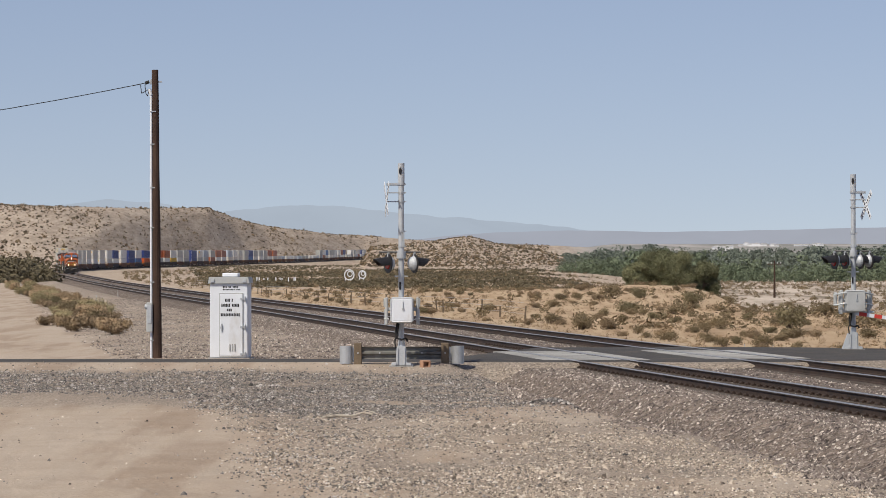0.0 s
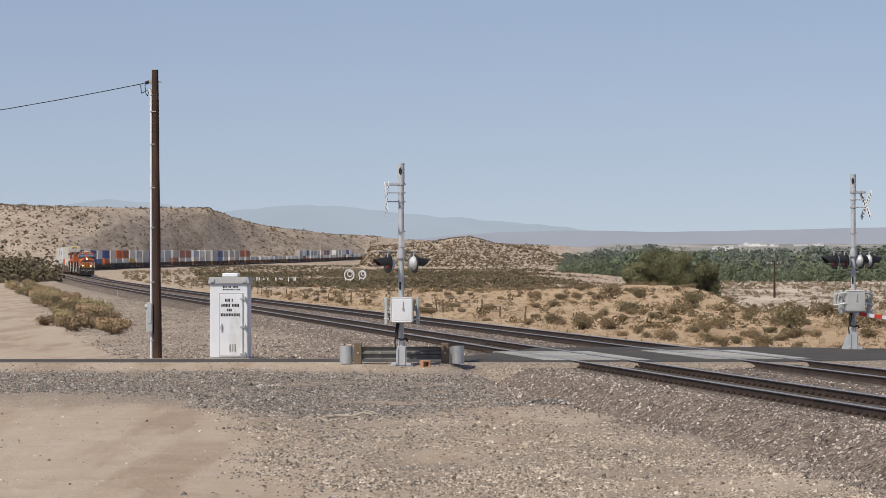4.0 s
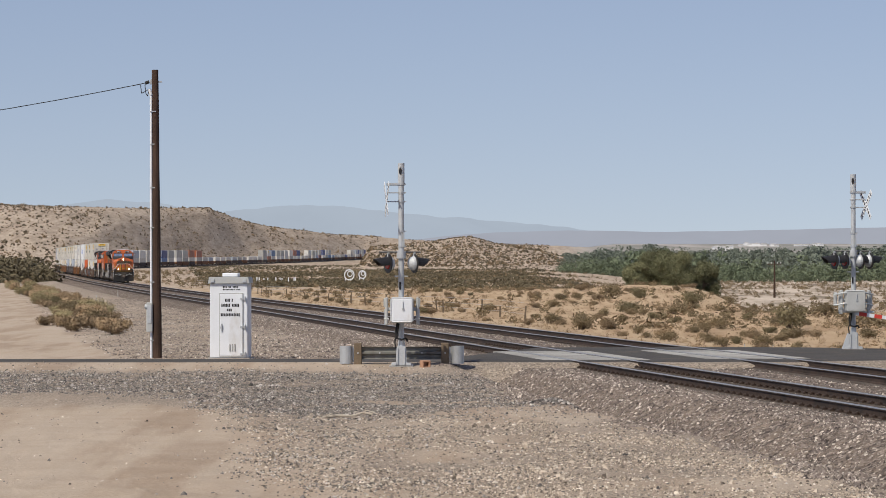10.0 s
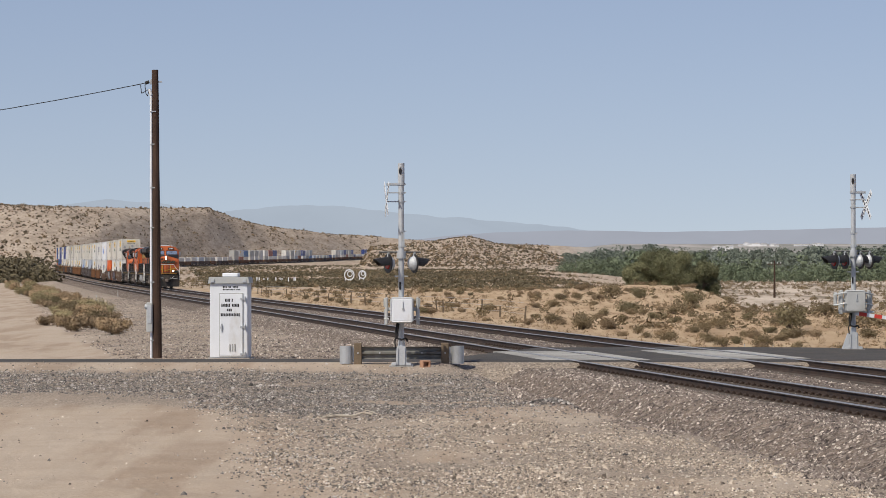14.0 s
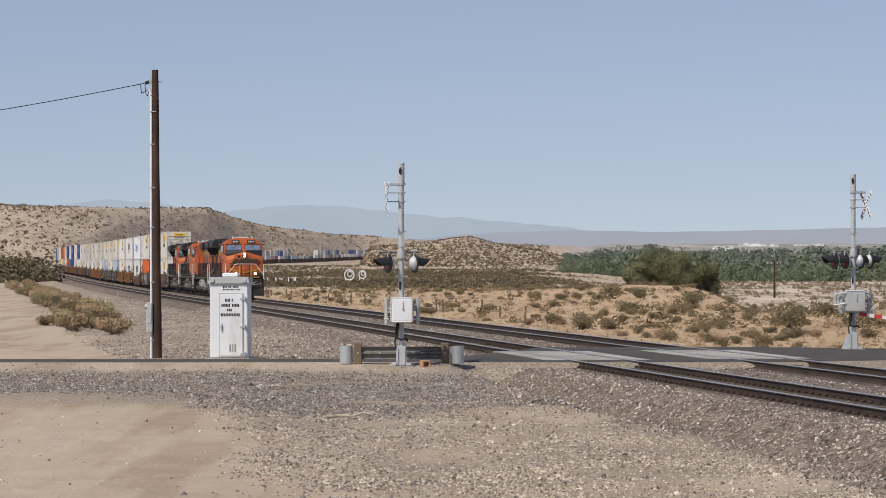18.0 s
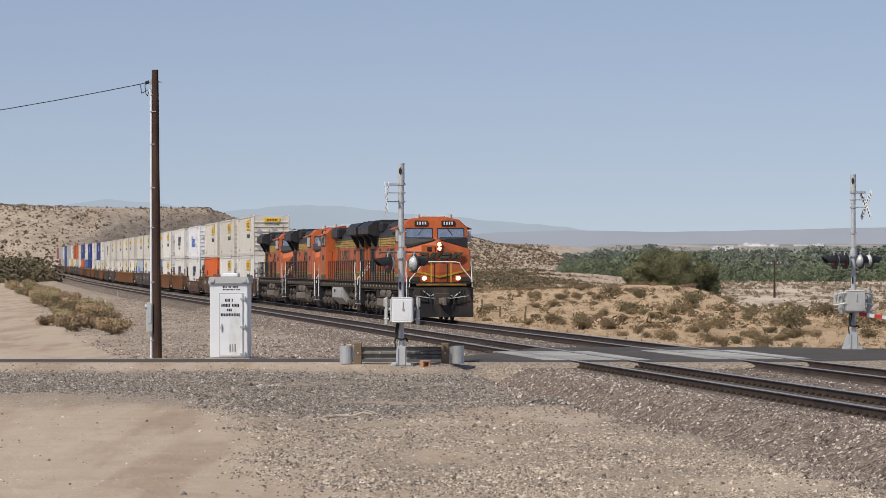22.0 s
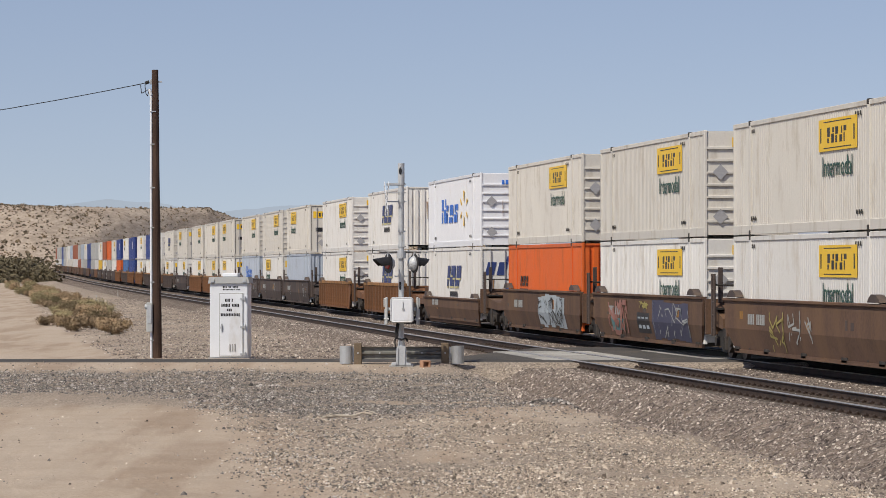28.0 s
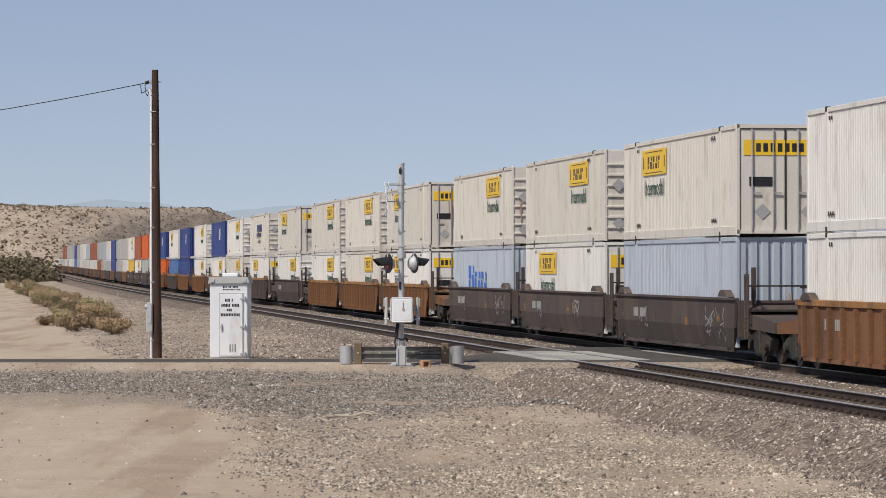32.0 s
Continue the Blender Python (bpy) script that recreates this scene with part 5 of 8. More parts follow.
    # front platform, handrails, pilot
    part("front_sill", quick((box, 10.55, 0, 1.64, 0.20, 2.3, 0.13, 0.02)), M_SILL, t, "worn yellow end sill")
    part("front_deck", quick((box, 10.2, 0, 1.70, 0.9, 2.6, 0.06)), M_DARKROOF, t)
    for sgn in (-1, 1):
        dl = part("ditch_light_case", quick((box, 10.50, sgn * 0.77, 1.92, 0.22, 0.28, 0.28, 0.03)), M_ORANGE, t)
        part("ditch_light", quick((rod, (10.60, sgn * 0.77, 1.92), (10.64, sgn * 0.77, 1.92), 0.095, 14)), glass, dl, "glowing ditch light" if lit else "unlit ditch light")
    for y in (-0.45, -0.30, 0.30, 0.45):
        part("gate_post", quick((box, 10.55, y, 2.15, 0.05, 0.06, 0.9)), M_YELLOW if abs(y) > 0.4 else M_BLACK, t)
    part("front_rail", quick((pipe, [(10.55, -0.62, 2.66), (10.55, 0.62, 2.66)], 0.022, 6)), M_RAILWHITE, t)
    for end in (1, -1):
        for sgn in (-1, 1):
            ex = 10.45 if end > 0 else -10.55
            part("corner_handrail", quick((pipe, [(ex + 0.08 * end, sgn * 0.62, 2.66), (ex + 0.08 * end, sgn * 0.85, 2.62), (ex + 0.02 * end, sgn * 0.95, 2.42), (ex, sgn * 1.42, 1.85), (ex, sgn * 1.46, 1.0), (ex + 0.05 * end, sgn * 1.25, 0.88)], 0.024, 6)), M_RAILWHITE, t, "white painted grab rail")
            part("corner_handrail", quick((pipe, [(ex - 0.75 * end, sgn * 1.48, 2.70), (ex - 0.75 * end, sgn * 1.50, 2.25), (ex - 0.55 * end, sgn * 1.50, 1.75), (ex - 0.5 * end, sgn * 1.50, 0.75)], 0.024, 6)), M_RAILWHITE, t, "white painted grab rail")
            part("step_well", quick((box, ex - 0.22 * end, sgn * 1.22, 1.02, 0.55, 0.5, 1.0, 0.03)), M_BLACK, t)
            for z in (0.55, 0.85, 1.15, 1.45):
                part("step_tread", quick((box, ex - 0.20 * end, sgn * 1.36, z, 0.58, 0.30, 0.03)), M_ALU if z < 0.6 else M_UNDER, t)
        e = 10.72 * end
        bm = bmesh.new()
        prism(bm, [(-1.45, 0.22), (1.45, 0.22), (1.45, 0.70), (1.2, 1.50), (-1.2, 1.50), (-1.45, 0.70)], "x", e - 0.12, e + 0.02)
        pl = part("pilot", bm, M_UNDER, t, "grimy black pilot plate")
        bm = bmesh.new()
        prism(bm, [(-1.42, 0.16), (1.42, 0.16), (1.42, 0.62), (-1.42, 0.80)], "x", min(e, e + 0.22 * end), max(e, e + 0.22 * end))
        part("plough", bm, M_PLOUGH, pl)
        part("draft_box", quick((box, e + 0.10 * end, 0, 0.95, 0.18, 0.75, 0.62, 0.04)), M_UNDER, pl)
        part("uncoupling_lever", quick((pipe, [(e + 0.16 * end, -1.2, 1.12), (e + 0.16 * end, -0.5, 1.02), (e + 0.2 * end, 0.5, 1.02), (e + 0.16 * end, 1.2, 1.12)], 0.018, 6)), M_ALU, pl)
        part("coupler", quick((box, e + 0.22 * end, 0, 0.88, 0.55, 0.32, 0.30, 0.05), (rod, (e + 0.42 * end, 0.08, 0.70), (e + 0.42 * end, 0.08, 1.06), 0.11, 10)), M_DUSTY, t)
        for y in (-0.98, -0.86, -0.74, 0.74, 0.86, 0.98):
            part("brake_hose", quick((pipe, [(e + 0.05 * end, y, 1.42), (e + 0.14 * end, y, 1.2), (e + 0.16 * end, y * 0.98, 0.86)], 0.022, 5)), M_RUBBER, t)
        for sgn in (-1, 1):
            part("brake_hose", quick((pipe, [(e + 0.05 * end, sgn * 0.5, 1.25), (e + 0.25 * end, sgn * 0.55, 0.90), (e + 0.28 * end, sgn * 0.45, 0.55)], 0.03, 6)), M_RUBBER, t)
        part("cable_loop", quick((pipe, [(e + 0.06 * end, -0.85, 1.35), (e + 0.10 * end, -0.55, 1.12), (e + 0.10 * end, -0.2, 1.22), (e + 0.10 * end, 0.2, 1.22), (e + 0.10 * end, 0.55, 1.08), (e + 0.06 * end, 0.85, 1.30)], 0.025, 6)), M_ALU, t)
    # side handrails
    stan = mesh_of(quick((box, 0, 0, 0.52, 0.12, 0.05, 1.06)), "stanchion", M_BLACK)
    for sgn in (-1, 1):
        for i in range(14):
            s = part("stanchion", stan, None, t)
            s.location = (-9.7 + 1.08 * i, sgn * 1.46, 1.72)
        part("side_rail", quick((pipe, [(-9.9, sgn * 1.46, 2.76), (2.6, sgn * 1.46, 2.76), (3.0, sgn * 1.40, 3.25), (5.0, sgn * 1.40, 3.30)], 0.022, 6)), M_BLACK, t)
    # cab roof
    part("air_conditioner", quick((box, 6.9, 0, 4.75, 1.5, 1.1, 0.14, 0.05)), M_ALU, t, "pale roof air conditioner")
    for sgn in (-1, 1):
        part("antenna_dome", quick((rod, (7.9, sgn * 0.75, 4.58), (7.9, sgn * 0.75, 4.85), 0.13, 12, 0.10)), M_GREYBOX, t)
    part("horn", quick((rod, (4.6, 0.3, 4.62), (5.1, 0.3, 4.68), 0.05, 8, 0.12), (rod, (4.6, 0.1, 4.62), (5.0, 0.1, 4.68), 0.04, 8, 0.10)), M_ALU, t)
    part("rear_hood_end", quick((box, -10.24, 0, 2.65, 0.08, 1.7, 1.6, 0.02)), M_ORANGE, t)
    part("rear_headlight", quick((box, -10.30, 0, 3.72, 0.10, 0.42, 0.22, 0.03)), M_DIM, t)
    return t


def build_locomotives():
    labels = ("orange and black diesel locomotive leading with lit headlights", "orange and black diesel locomotive facing backwards, grey tank",
              "orange and black diesel locomotive in the middle of the set", "orange and black diesel locomotive ahead of the container cars")
    for i, lab in enumerate(labels):
        t = locomotive(i == 0, i == 1, lab)
        rides(t, 11.15 - 0.55 + 22.3 * i, 0.0, i == 1)


build_locomotives()


# ---------------------------------------------------------------- containers and well cars
def paint(name, color, dirt, amount=0.28):
    return material(name, color, 0.55, 0, 0.05, 0.7, 16, 0.03, dirt=dirt, dirt_amount=amount, dirt_scale=1.6, per_object=0.07)


PAINT = {
    "cream": paint("cream_white_container_paint", (0.60, 0.575, 0.52), (0.38, 0.33, 0.26)),
    "white": paint("white_container_paint", (0.68, 0.67, 0.64), (0.43, 0.38, 0.31)),
    "bright": paint("bright_white_container_paint", (0.73, 0.745, 0.775), (0.56, 0.54, 0.51), 0.14),
    "blue": paint("dark_blue_container_paint", (0.030, 0.055, 0.21), (0.04, 0.05, 0.10)),
    "midblue": paint("mid_blue_container_paint", (0.07, 0.16, 0.36), (0.06, 0.08, 0.14)),
    "orange": paint("orange_container_paint", (0.60, 0.115, 0.02), (0.34, 0.09, 0.03)),
    "rust": paint("rust_brown_container_paint", (0.33, 0.10, 0.045), (0.16, 0.07, 0.04)),
    "greyblue": paint("grey_blue_container_paint", (0.40, 0.45, 0.52), (0.26, 0.27, 0.28)),
    "grey": paint("grey_container_paint", (0.42, 0.42, 0.40), (0.24, 0.21, 0.18)),
    "purple": paint("purple_container_paint", (0.10, 0.06, 0.20), (0.08, 0.06, 0.10)),
    "yellow": paint("yellow_container_paint", (0.62, 0.40, 0.05), (0.30, 0.18, 0.05)),
}
M_SIGN = material("yellow_sign_paint", (0.78, 0.50, 0.03), 0.5, 0, 0.05, 2, 20, 0.02)
M_PALEYELLOW = material("pale_yellow_mark_paint", (0.62, 0.55, 0.24), 0.5, 0, 0.1, 2, 20, 0.02)
M_RUSTSTAIN = material("rust_stain", (0.30, 0.17, 0.085), 0.85, 0, 0.35, 2, 14, 0.05, dirt=(0.50, 0.42, 0.33), dirt_amount=0.55, dirt_scale=2.5)
M_NAVY = material("navy_mark_paint", (0.03, 0.05, 0.17), 0.5, 0, 0.1, 2, 20, 0.02)
M_SKYBLUE = material("blue_mark_paint", (0.04, 0.17, 0.62), 0.5, 0, 0.1, 2, 20, 0.02)
M_GREENTXT = material("dark_green_lettering", (0.02, 0.07, 0.05), 0.5, 0, 0.1, 2, 20, 0.02)
M_PLACARD = material("grey_placard", (0.36, 0.36, 0.37), 0.5, 0.1, 0.1, 2, 20, 0.02)
M_LINK = material("dark_corner_steel", (0.05, 0.045, 0.04), 0.7, 0.3, 0.2, 3, 20, 0.1)

CL, CW, CH = 16.15, 2.59, 2.88
HL, HW = CL / 2, CW / 2
MESHES = {}


def shared(key, make, mats):
    if key not in MESHES:
        bm = bmesh.new()
        make(bm)
        MESHES[key] = mesh_of(bm, key.split("/")[0], mats)
    return MESHES[key]


def with_paint(key, make, color):
    """Meshes shared by all containers of one colour."""
    return shared(key + "/" + color, make, PAINT[color])


def word_mesh(word, size):
    key = "word/%s/%.2f" % (word, size)
    if key not in MESHES:
        cu = bpy.data.curves.new("lettering", 'FONT')
        cu.body = word
        cu.size = size
        cu.extrude = 0.004
        cu.resolution_u = 2
        ob = bpy.data.objects.new("lettering_source", cu)
        scene.collection.objects.link(ob)
        me = bpy.data.meshes.new_from_object(ob)
        bpy.data.objects.remove(ob)
        me.name = "lettering"
        MESHES[key] = me
    return MESHES[key]


def word(text, size, mat, parent, at, on_end=False):
    me = word_mesh(text, size).copy()
    me.materials.clear()
    me.materials.append(mat)
    ob = part("lettering", me, None, parent)
    ob.matrix_basis = Matrix.Translation(at) @ (Matrix.Rotation(radians(90), 4, 'Z') if on_end else Matrix.Identity(4)) @ Matrix.Rotation(radians(90), 4, 'X')
    return ob


def corrugated(bm, pitch=0.215, deep=0.014):
    """Both long walls of a box, folded into upright ribs."""
    x0, x1 = -HL + 0.12, HL - 0.12
    n = int((x1 - x0) / pitch)
    step = (x1 - x0) / n
    right, left = [], []
    for i in range(n):
        a = x0 + i * step
        for f, d in ((0.0, 0.0), (0.42, 0.0), (0.55, deep), (0.87, deep)):
            right.append((a + f * step, -HW + 0.02 + d))
            left.append((a + f * step, HW - 0.02 - d))
    right.append((x1, -HW + 0.02))
    left.append((x1, HW - 0.02))
    prism(bm, right + left[::-1], "z", 0.22, CH - 0.08)


def container(kind, color, end, group, fine=True, label=None):
    t = thing("shipping_container", label or "%s shipping container" % color, "container", group)
    c = color
    if not fine:
        part("body", with_paint("body_far", lambda bm: box(bm, 0, 0, CH / 2, CL, CW, CH, 0.05), c), None, t)
        part("end_frame", shared("end_frame_far", lambda bm: [box(bm, HL + 0.01, y, CH / 2, 0.04, 0.09, CH - 0.3) for y in (-1.1, 0, 1.1)], M_GREYBOX), None, t)
        if kind == "jbh":
            ob = part("sign", shared("sign_far", lambda bm: box(bm, 3.2, 0, 2.2, 3.4, CW + 0.02, 0.70), M_SIGN), None, t)
        elif kind != "plain":
            part("mark", shared("mark_far", lambda bm: box(bm, 0.5, 0, 1.7, 2.6, CW + 0.02, 0.5), M_NAVY), None, t)
        return t
    part("side_wall", with_paint("side_wall", corrugated, c), None, t)
    part("roof", with_paint("roof", lambda bm: box(bm, 0, 0, CH - 0.05, CL - 0.1, CW - 0.1, 0.06), c), None, t)
    for sgn in (-1, 1):
        ob = part("bottom_rail", with_paint("bottom_rail", lambda bm: (box(bm, 0, 0, 0.13, CL, 0.07, 0.24, 0.01)), c), None, t)
        ob.location = (0, sgn * (HW - 0.03), 0)
        ob = part("top_rail", with_paint("top_rail", lambda bm: box(bm, 0, 0, CH - 0.06, CL, 0.07, 0.12, 0.01), c), None, t)
        ob.location = (0, sgn * (HW - 0.03), 0)
        for x in (-6.05, 6.05):
            ob = part("lifting_post", with_paint("lifting_post", lambda bm: box(bm, 0, 0, CH / 2, 0.20, 0.06, CH - 0.02, 0.008), c), None, t)
            ob.location = (x, sgn * (HW - 0.016), 0)
            for z in (0.06, CH - 0.04):
                ob = part("corner_casting", shared("corner_casting", lambda bm: box(bm, 0, 0, 0, 0.18, 0.12, 0.12, 0.01), M_LINK), None, t)
                ob.location = (x, sgn * (HW - 0.035), z)
        for x in (-HL + 0.07, HL - 0.07):
            ob = part("corner_post", with_paint("corner_post", lambda bm: box(bm, 0, 0, CH / 2, 0.15, 0.09, CH, 0.012), c), None, t)
            ob.location = (x, sgn * (HW - 0.045), 0)
    # the end that faces forward
    if end == "nose":
        ew = part("end_wall", with_paint("end_wall", lambda bm: box(bm, HL - 0.06, 0, CH / 2, 0.06, CW - 0.15, CH - 0.1), c), None, t)
        for i in range(7):
            ob = part("end_rib", with_paint("end_rib", lambda bm: box(bm, 0, 0, 0, 0.07, CW - 0.18, 0.075, 0.01), c), None, ew)
            ob.location = (HL - 0.015, 0, 0.42 + 0.33 * i)
        for y, z in ((-0.85, 0.55), (-0.85, 1.75), (0.2, 1.9)):
            ob = part("placard", shared("placard", lambda bm: box(bm, 0, 0, 0, 0.01, 0.30, 0.30), M_PLACARD), None, ew)
            ob.matrix_basis = Matrix.Translation((HL + 0.026, y, z)) @ Matrix.Rotation(radians(45), 4, 'X')
        tone = ew
    elif end == "ribbed":
        def folds(bm):
            pts = []
            n = 8
            for i in range(n):
                a = -HW + 0.1 + i * (CW - 0.2) / n
                w = (CW - 0.2) / n
                pts += [(HL - 0.03, a), (HL - 0.03, a + 0.5 * w), (HL - 0.10, a + 0.62 * w), (HL - 0.10, a + 0.9 * w)]
            pts += [(HL - 0.03, HW - 0.1), (HL - 0.16, HW - 0.1), (HL - 0.16, -HW + 0.1)]
            prism(bm, pts, "z", 0.2, CH - 0.15)
        tone = part("end_wall", with_paint("ribbed_end_wall", folds, c), None, t)
    else:
        fr = part("door_frame", with_paint("door_frame", lambda bm: [box(bm, HL + 0.02, 0, CH - 0.05, 0.06, CW, 0.09), box(bm, HL + 0.02, 0, 0.10, 0.06, CW, 0.10), box(bm, HL + 0.02, -HW + 0.04, CH / 2, 0.06, 0.07, CH), box(bm, HL + 0.02, HW - 0.04, CH / 2, 0.06, 0.07, CH)], c), None, t)
        part("door_seal", shared("door_seal", lambda bm: [box(bm, HL + 0.012, yy, CH / 2, 0.05, 0.03, CH - 0.3) for yy in (-1.215, 0.0, 1.215)], M_LINK), None, t, "black rubber door seal")
        if kind == "bolt":
            def sweep_mark(bm):
                for k in range(5):
                    a0 = -1.12 + 0.46 * k
                    slab(bm, [(HL + 0.034, a0, 1.78), (HL + 0.034, a0 + 0.34, 1.78), (HL + 0.034, a0 + 0.46, 2.28), (HL + 0.034, a0 + 0.12, 2.28)], (-0.02, 0, 0))
            part("door_mark", shared("bolt_door_mark", sweep_mark, M_NAVY), None, t, "navy slanted company mark shapes")
            part("blue_placard", shared("blue_placard", lambda bm: box(bm, HL + 0.022, -0.16, 1.12, 0.012, 0.28, 0.36), M_SKYBLUE), None, t)
        for sgn in (-1, 1):
            d = part("door", with_paint("door", lambda bm: box(bm, HL - 0.02, 0, CH / 2, 0.06, 1.18, CH - 0.26, 0.01), c), None, t)
            d.location = (0, sgn * 0.61, 0)
            for y in (-0.28, 0.28):
                ob = part("lock_rod", shared("lock_rod", lambda bm: [rod(bm, (HL + 0.06, 0, 0.12), (HL + 0.06, 0, CH - 0.12), 0.022, 6), box(bm, HL + 0.06, 0.1, 1.1, 0.03, 0.24, 0.04)], M_PLACARD), None, d)
                ob.location = (0, y, 0)
            ob = part("placard", shared("placard", lambda bm: box(bm, 0, 0, 0, 0.01, 0.30, 0.30), M_PLACARD), None, d)
            ob.matrix_basis = Matrix.Translation((HL + 0.022, 0, 0.62)) @ Matrix.Rotation(radians(45), 4, 'X')
        tone = fr
    stain_rng = random.Random(sum(map(ord, label or "")) + len(scene.objects))
    for k in range(stain_rng.choice((1, 2, 3))):
        a0, top, long = stain_rng.uniform(-1.0, 1.0), stain_rng.uniform(0.7, 2.3), stain_rng.uniform(0.35, 0.9)
        w0 = stain_rng.uniform(0.012, 0.04)
        bm = bmesh.new()
        slab(bm, [(HL + 0.030, a0 - w0, top), (HL + 0.030, a0 + w0, top), (HL + 0.030, a0 + 0.4 * w0, top - long), (HL + 0.030, a0 - 0.2 * w0, top - long * 0.8)], (-0.03, 0, 0))
        part("rust_streak", bm, M_RUSTSTAIN, t)
    y = -HW - 0.004
    if kind == "jbh":
        sg = part("side_sign", shared("side_sign", lambda bm: box(bm, 3.2, y, 2.23, 3.6, 0.012, 0.74), M_SIGN), None, t, "yellow company sign with dark shapes")

        def dark(bm):
            busy_bars(bm, 2.25, 4.2, y - 0.009, 2.04, 2.40, 5, 0.0, 3, 1.0, 0.34)
            for z in (1.93, 2.53):
                box(bm, 3.2, y - 0.007, z, 2.6, 0.006, 0.022)
            for x in (1.62, 4.78):
                box(bm, x, y - 0.007, 2.23, 0.10, 0.006, 0.34)
        part("sign_mark", shared("sign_mark", dark, M_BLACK), None, sg)
        back = -6.4 if end == "doors" else 0.0
        sg.location.x = back
        word("Intermodal", 0.66, M_GREENTXT, t, (1.72 + back, y - 0.004, 1.28))
        if end == "doors":
            es = part("end_sign", shared("door_sign", lambda bm: box(bm, HL + 0.022, -0.1, 2.28, 0.012, 2.0, 0.40), M_SIGN), None, t)
            part("end_mark", shared("door_mark", lambda bm: [box(bm, HL + 0.031, -0.72 + 0.19 * k, 2.28, 0.006, 0.12, 0.22) for k in range(7)], M_BLACK), None, es)
            part("notice", shared("door_notice", lambda bm: box(bm, HL + 0.022, -0.65, 1.40, 0.012, 0.62, 0.24), M_BLACK), None, t)
        else:
            es = part("end_sign", shared("end_sign", lambda bm: box(bm, HL + 0.026, 0.05, 2.56, 0.012, 1.15, 0.26), M_SIGN), None, t)
            part("end_mark", shared("end_mark", lambda bm: [box(bm, HL + 0.035, -0.30 + 0.115 * k, 2.56, 0.006, 0.07, 0.13) for k in range(7)], M_BLACK), None, es)
            word("Intermodal", 0.24, M_BLACK, t, (HL + 0.03, -0.5, 2.22), True)
    elif kind == "bolt":
        def mark(bm):
            busy_bars(bm, -1.9, 2.3, y - 0.004, 1.30, 2.15, 5, 0.30, 8, 1.0, 0.10)
        part("side_mark", shared("bolt_mark", mark, M_NAVY), None, t, "navy slanted company mark shapes")
        part("mark_edge", shared("bolt_edge", lambda bm: busy_bars(bm, -1.98, 2.22, y, 1.22, 2.06, 5, 0.30, 8, 1.0, 0.10, 0.004), M_PALEYELLOW), None, t, "pale yellow edge of the mark")
        part("small_print", shared("bolt_print", lambda bm: [box(bm, -0.9 + 0.34 * k, y, 0.98, 0.2, 0.005, 0.22) for k in range(7)], M_BLACK), None, t)
        part("end_mark", shared("bolt_end", lambda bm: [slab(bm, [(HL + 0.03, -0.3 + 0.25 * k, 2.30), (HL + 0.03, -0.12 + 0.25 * k, 2.30), (HL + 0.03, -0.04 + 0.25 * k, 2.52), (HL + 0.03, -0.22 + 0.25 * k, 2.52)], (-0.02, 0, 0)) for k in range(5)], M_NAVY), None, t)
        word("24,000 lbs", 0.20, M_BLACK, t, (HL + 0.035, 0.0, 0.55), True)
        word("53ft", 0.42, M_BLACK, t, (HL + 0.035, 0.0, 0.85), True)
    elif kind == "spark":
        part("side_mark", shared("spark_mark", lambda bm: busy_bars(bm, -3.6, 1.7, y, 1.02, 2.02, 7, 0.0, 12, 0.74, 0.22), M_SKYBLUE), None, t, "blue company mark shapes")

        def star(bm):
            for k in range(6):
                a = math.pi / 2 + k * math.pi / 3
                c0, s0 = math.cos(a), math.sin(a)
                p = Vector((3.3 + 0.45 * c0 * 1.6, y, 1.55 + 0.30 * s0))
                q = Vector((3.3 + 0.75 * c0 * 1.6, y, 1.55 + 0.72 * s0))
                w = Vector((-s0 * 0.13, 0, c0 * 0.07))
                slab(bm, [p - w * 0.4, p + w * 0.4, q + w, q - w], (0, -0.005, 0))
        part("star_mark", shared("spark_star", star, M_SIGN), None, t, "yellow six-ray star mark")
        part("end_mark", shared("spark_end", lambda bm: [box(bm, HL + 0.03, -0.4 + 0.16 * k, 2.50, 0.01, 0.1, 0.17) for k in range(7)], M_SKYBLUE), None, t)
    elif kind == "line":
        part("side_mark", shared("line_mark", lambda bm: busy_bars(bm, -3.6, 1.6, y, 1.30, 2.15, 6, 0.0, 21, 0.72, 0.3), M_SKYBLUE), None, t, "blue company mark shapes")
    elif kind == "small":
        part("side_mark", shared("small_mark", lambda bm: [busy_bars(bm, -5.2, -3.4, y, 1.42, 1.78, 4, 0.1, 4), box(bm, -4.3, y, 1.26, 1.8, 0.006, 0.12)], M_LINK), None, t)
    elif kind == "stripe":
        part("side_mark", shared("stripe_mark", lambda bm: logo_bars(bm, 1.5, 3.0, y, 1.4, 2.3, 2, 0.5), PAINT["white"]), None, t)
    if kind in ("jbh", "bolt", "spark"):
        part("small_print", shared("corner_print", lambda bm: [box(bm, x + 0.22 * k, y, z, 0.12, 0.004, 0.10) for x, z, m in ((4.9, 2.62, 3), (5.0, 0.42, 3), (-5.9, 0.42, 3), (-5.8, 2.62, 2)) for k in range(m)], M_LINK), None, t)
    return t


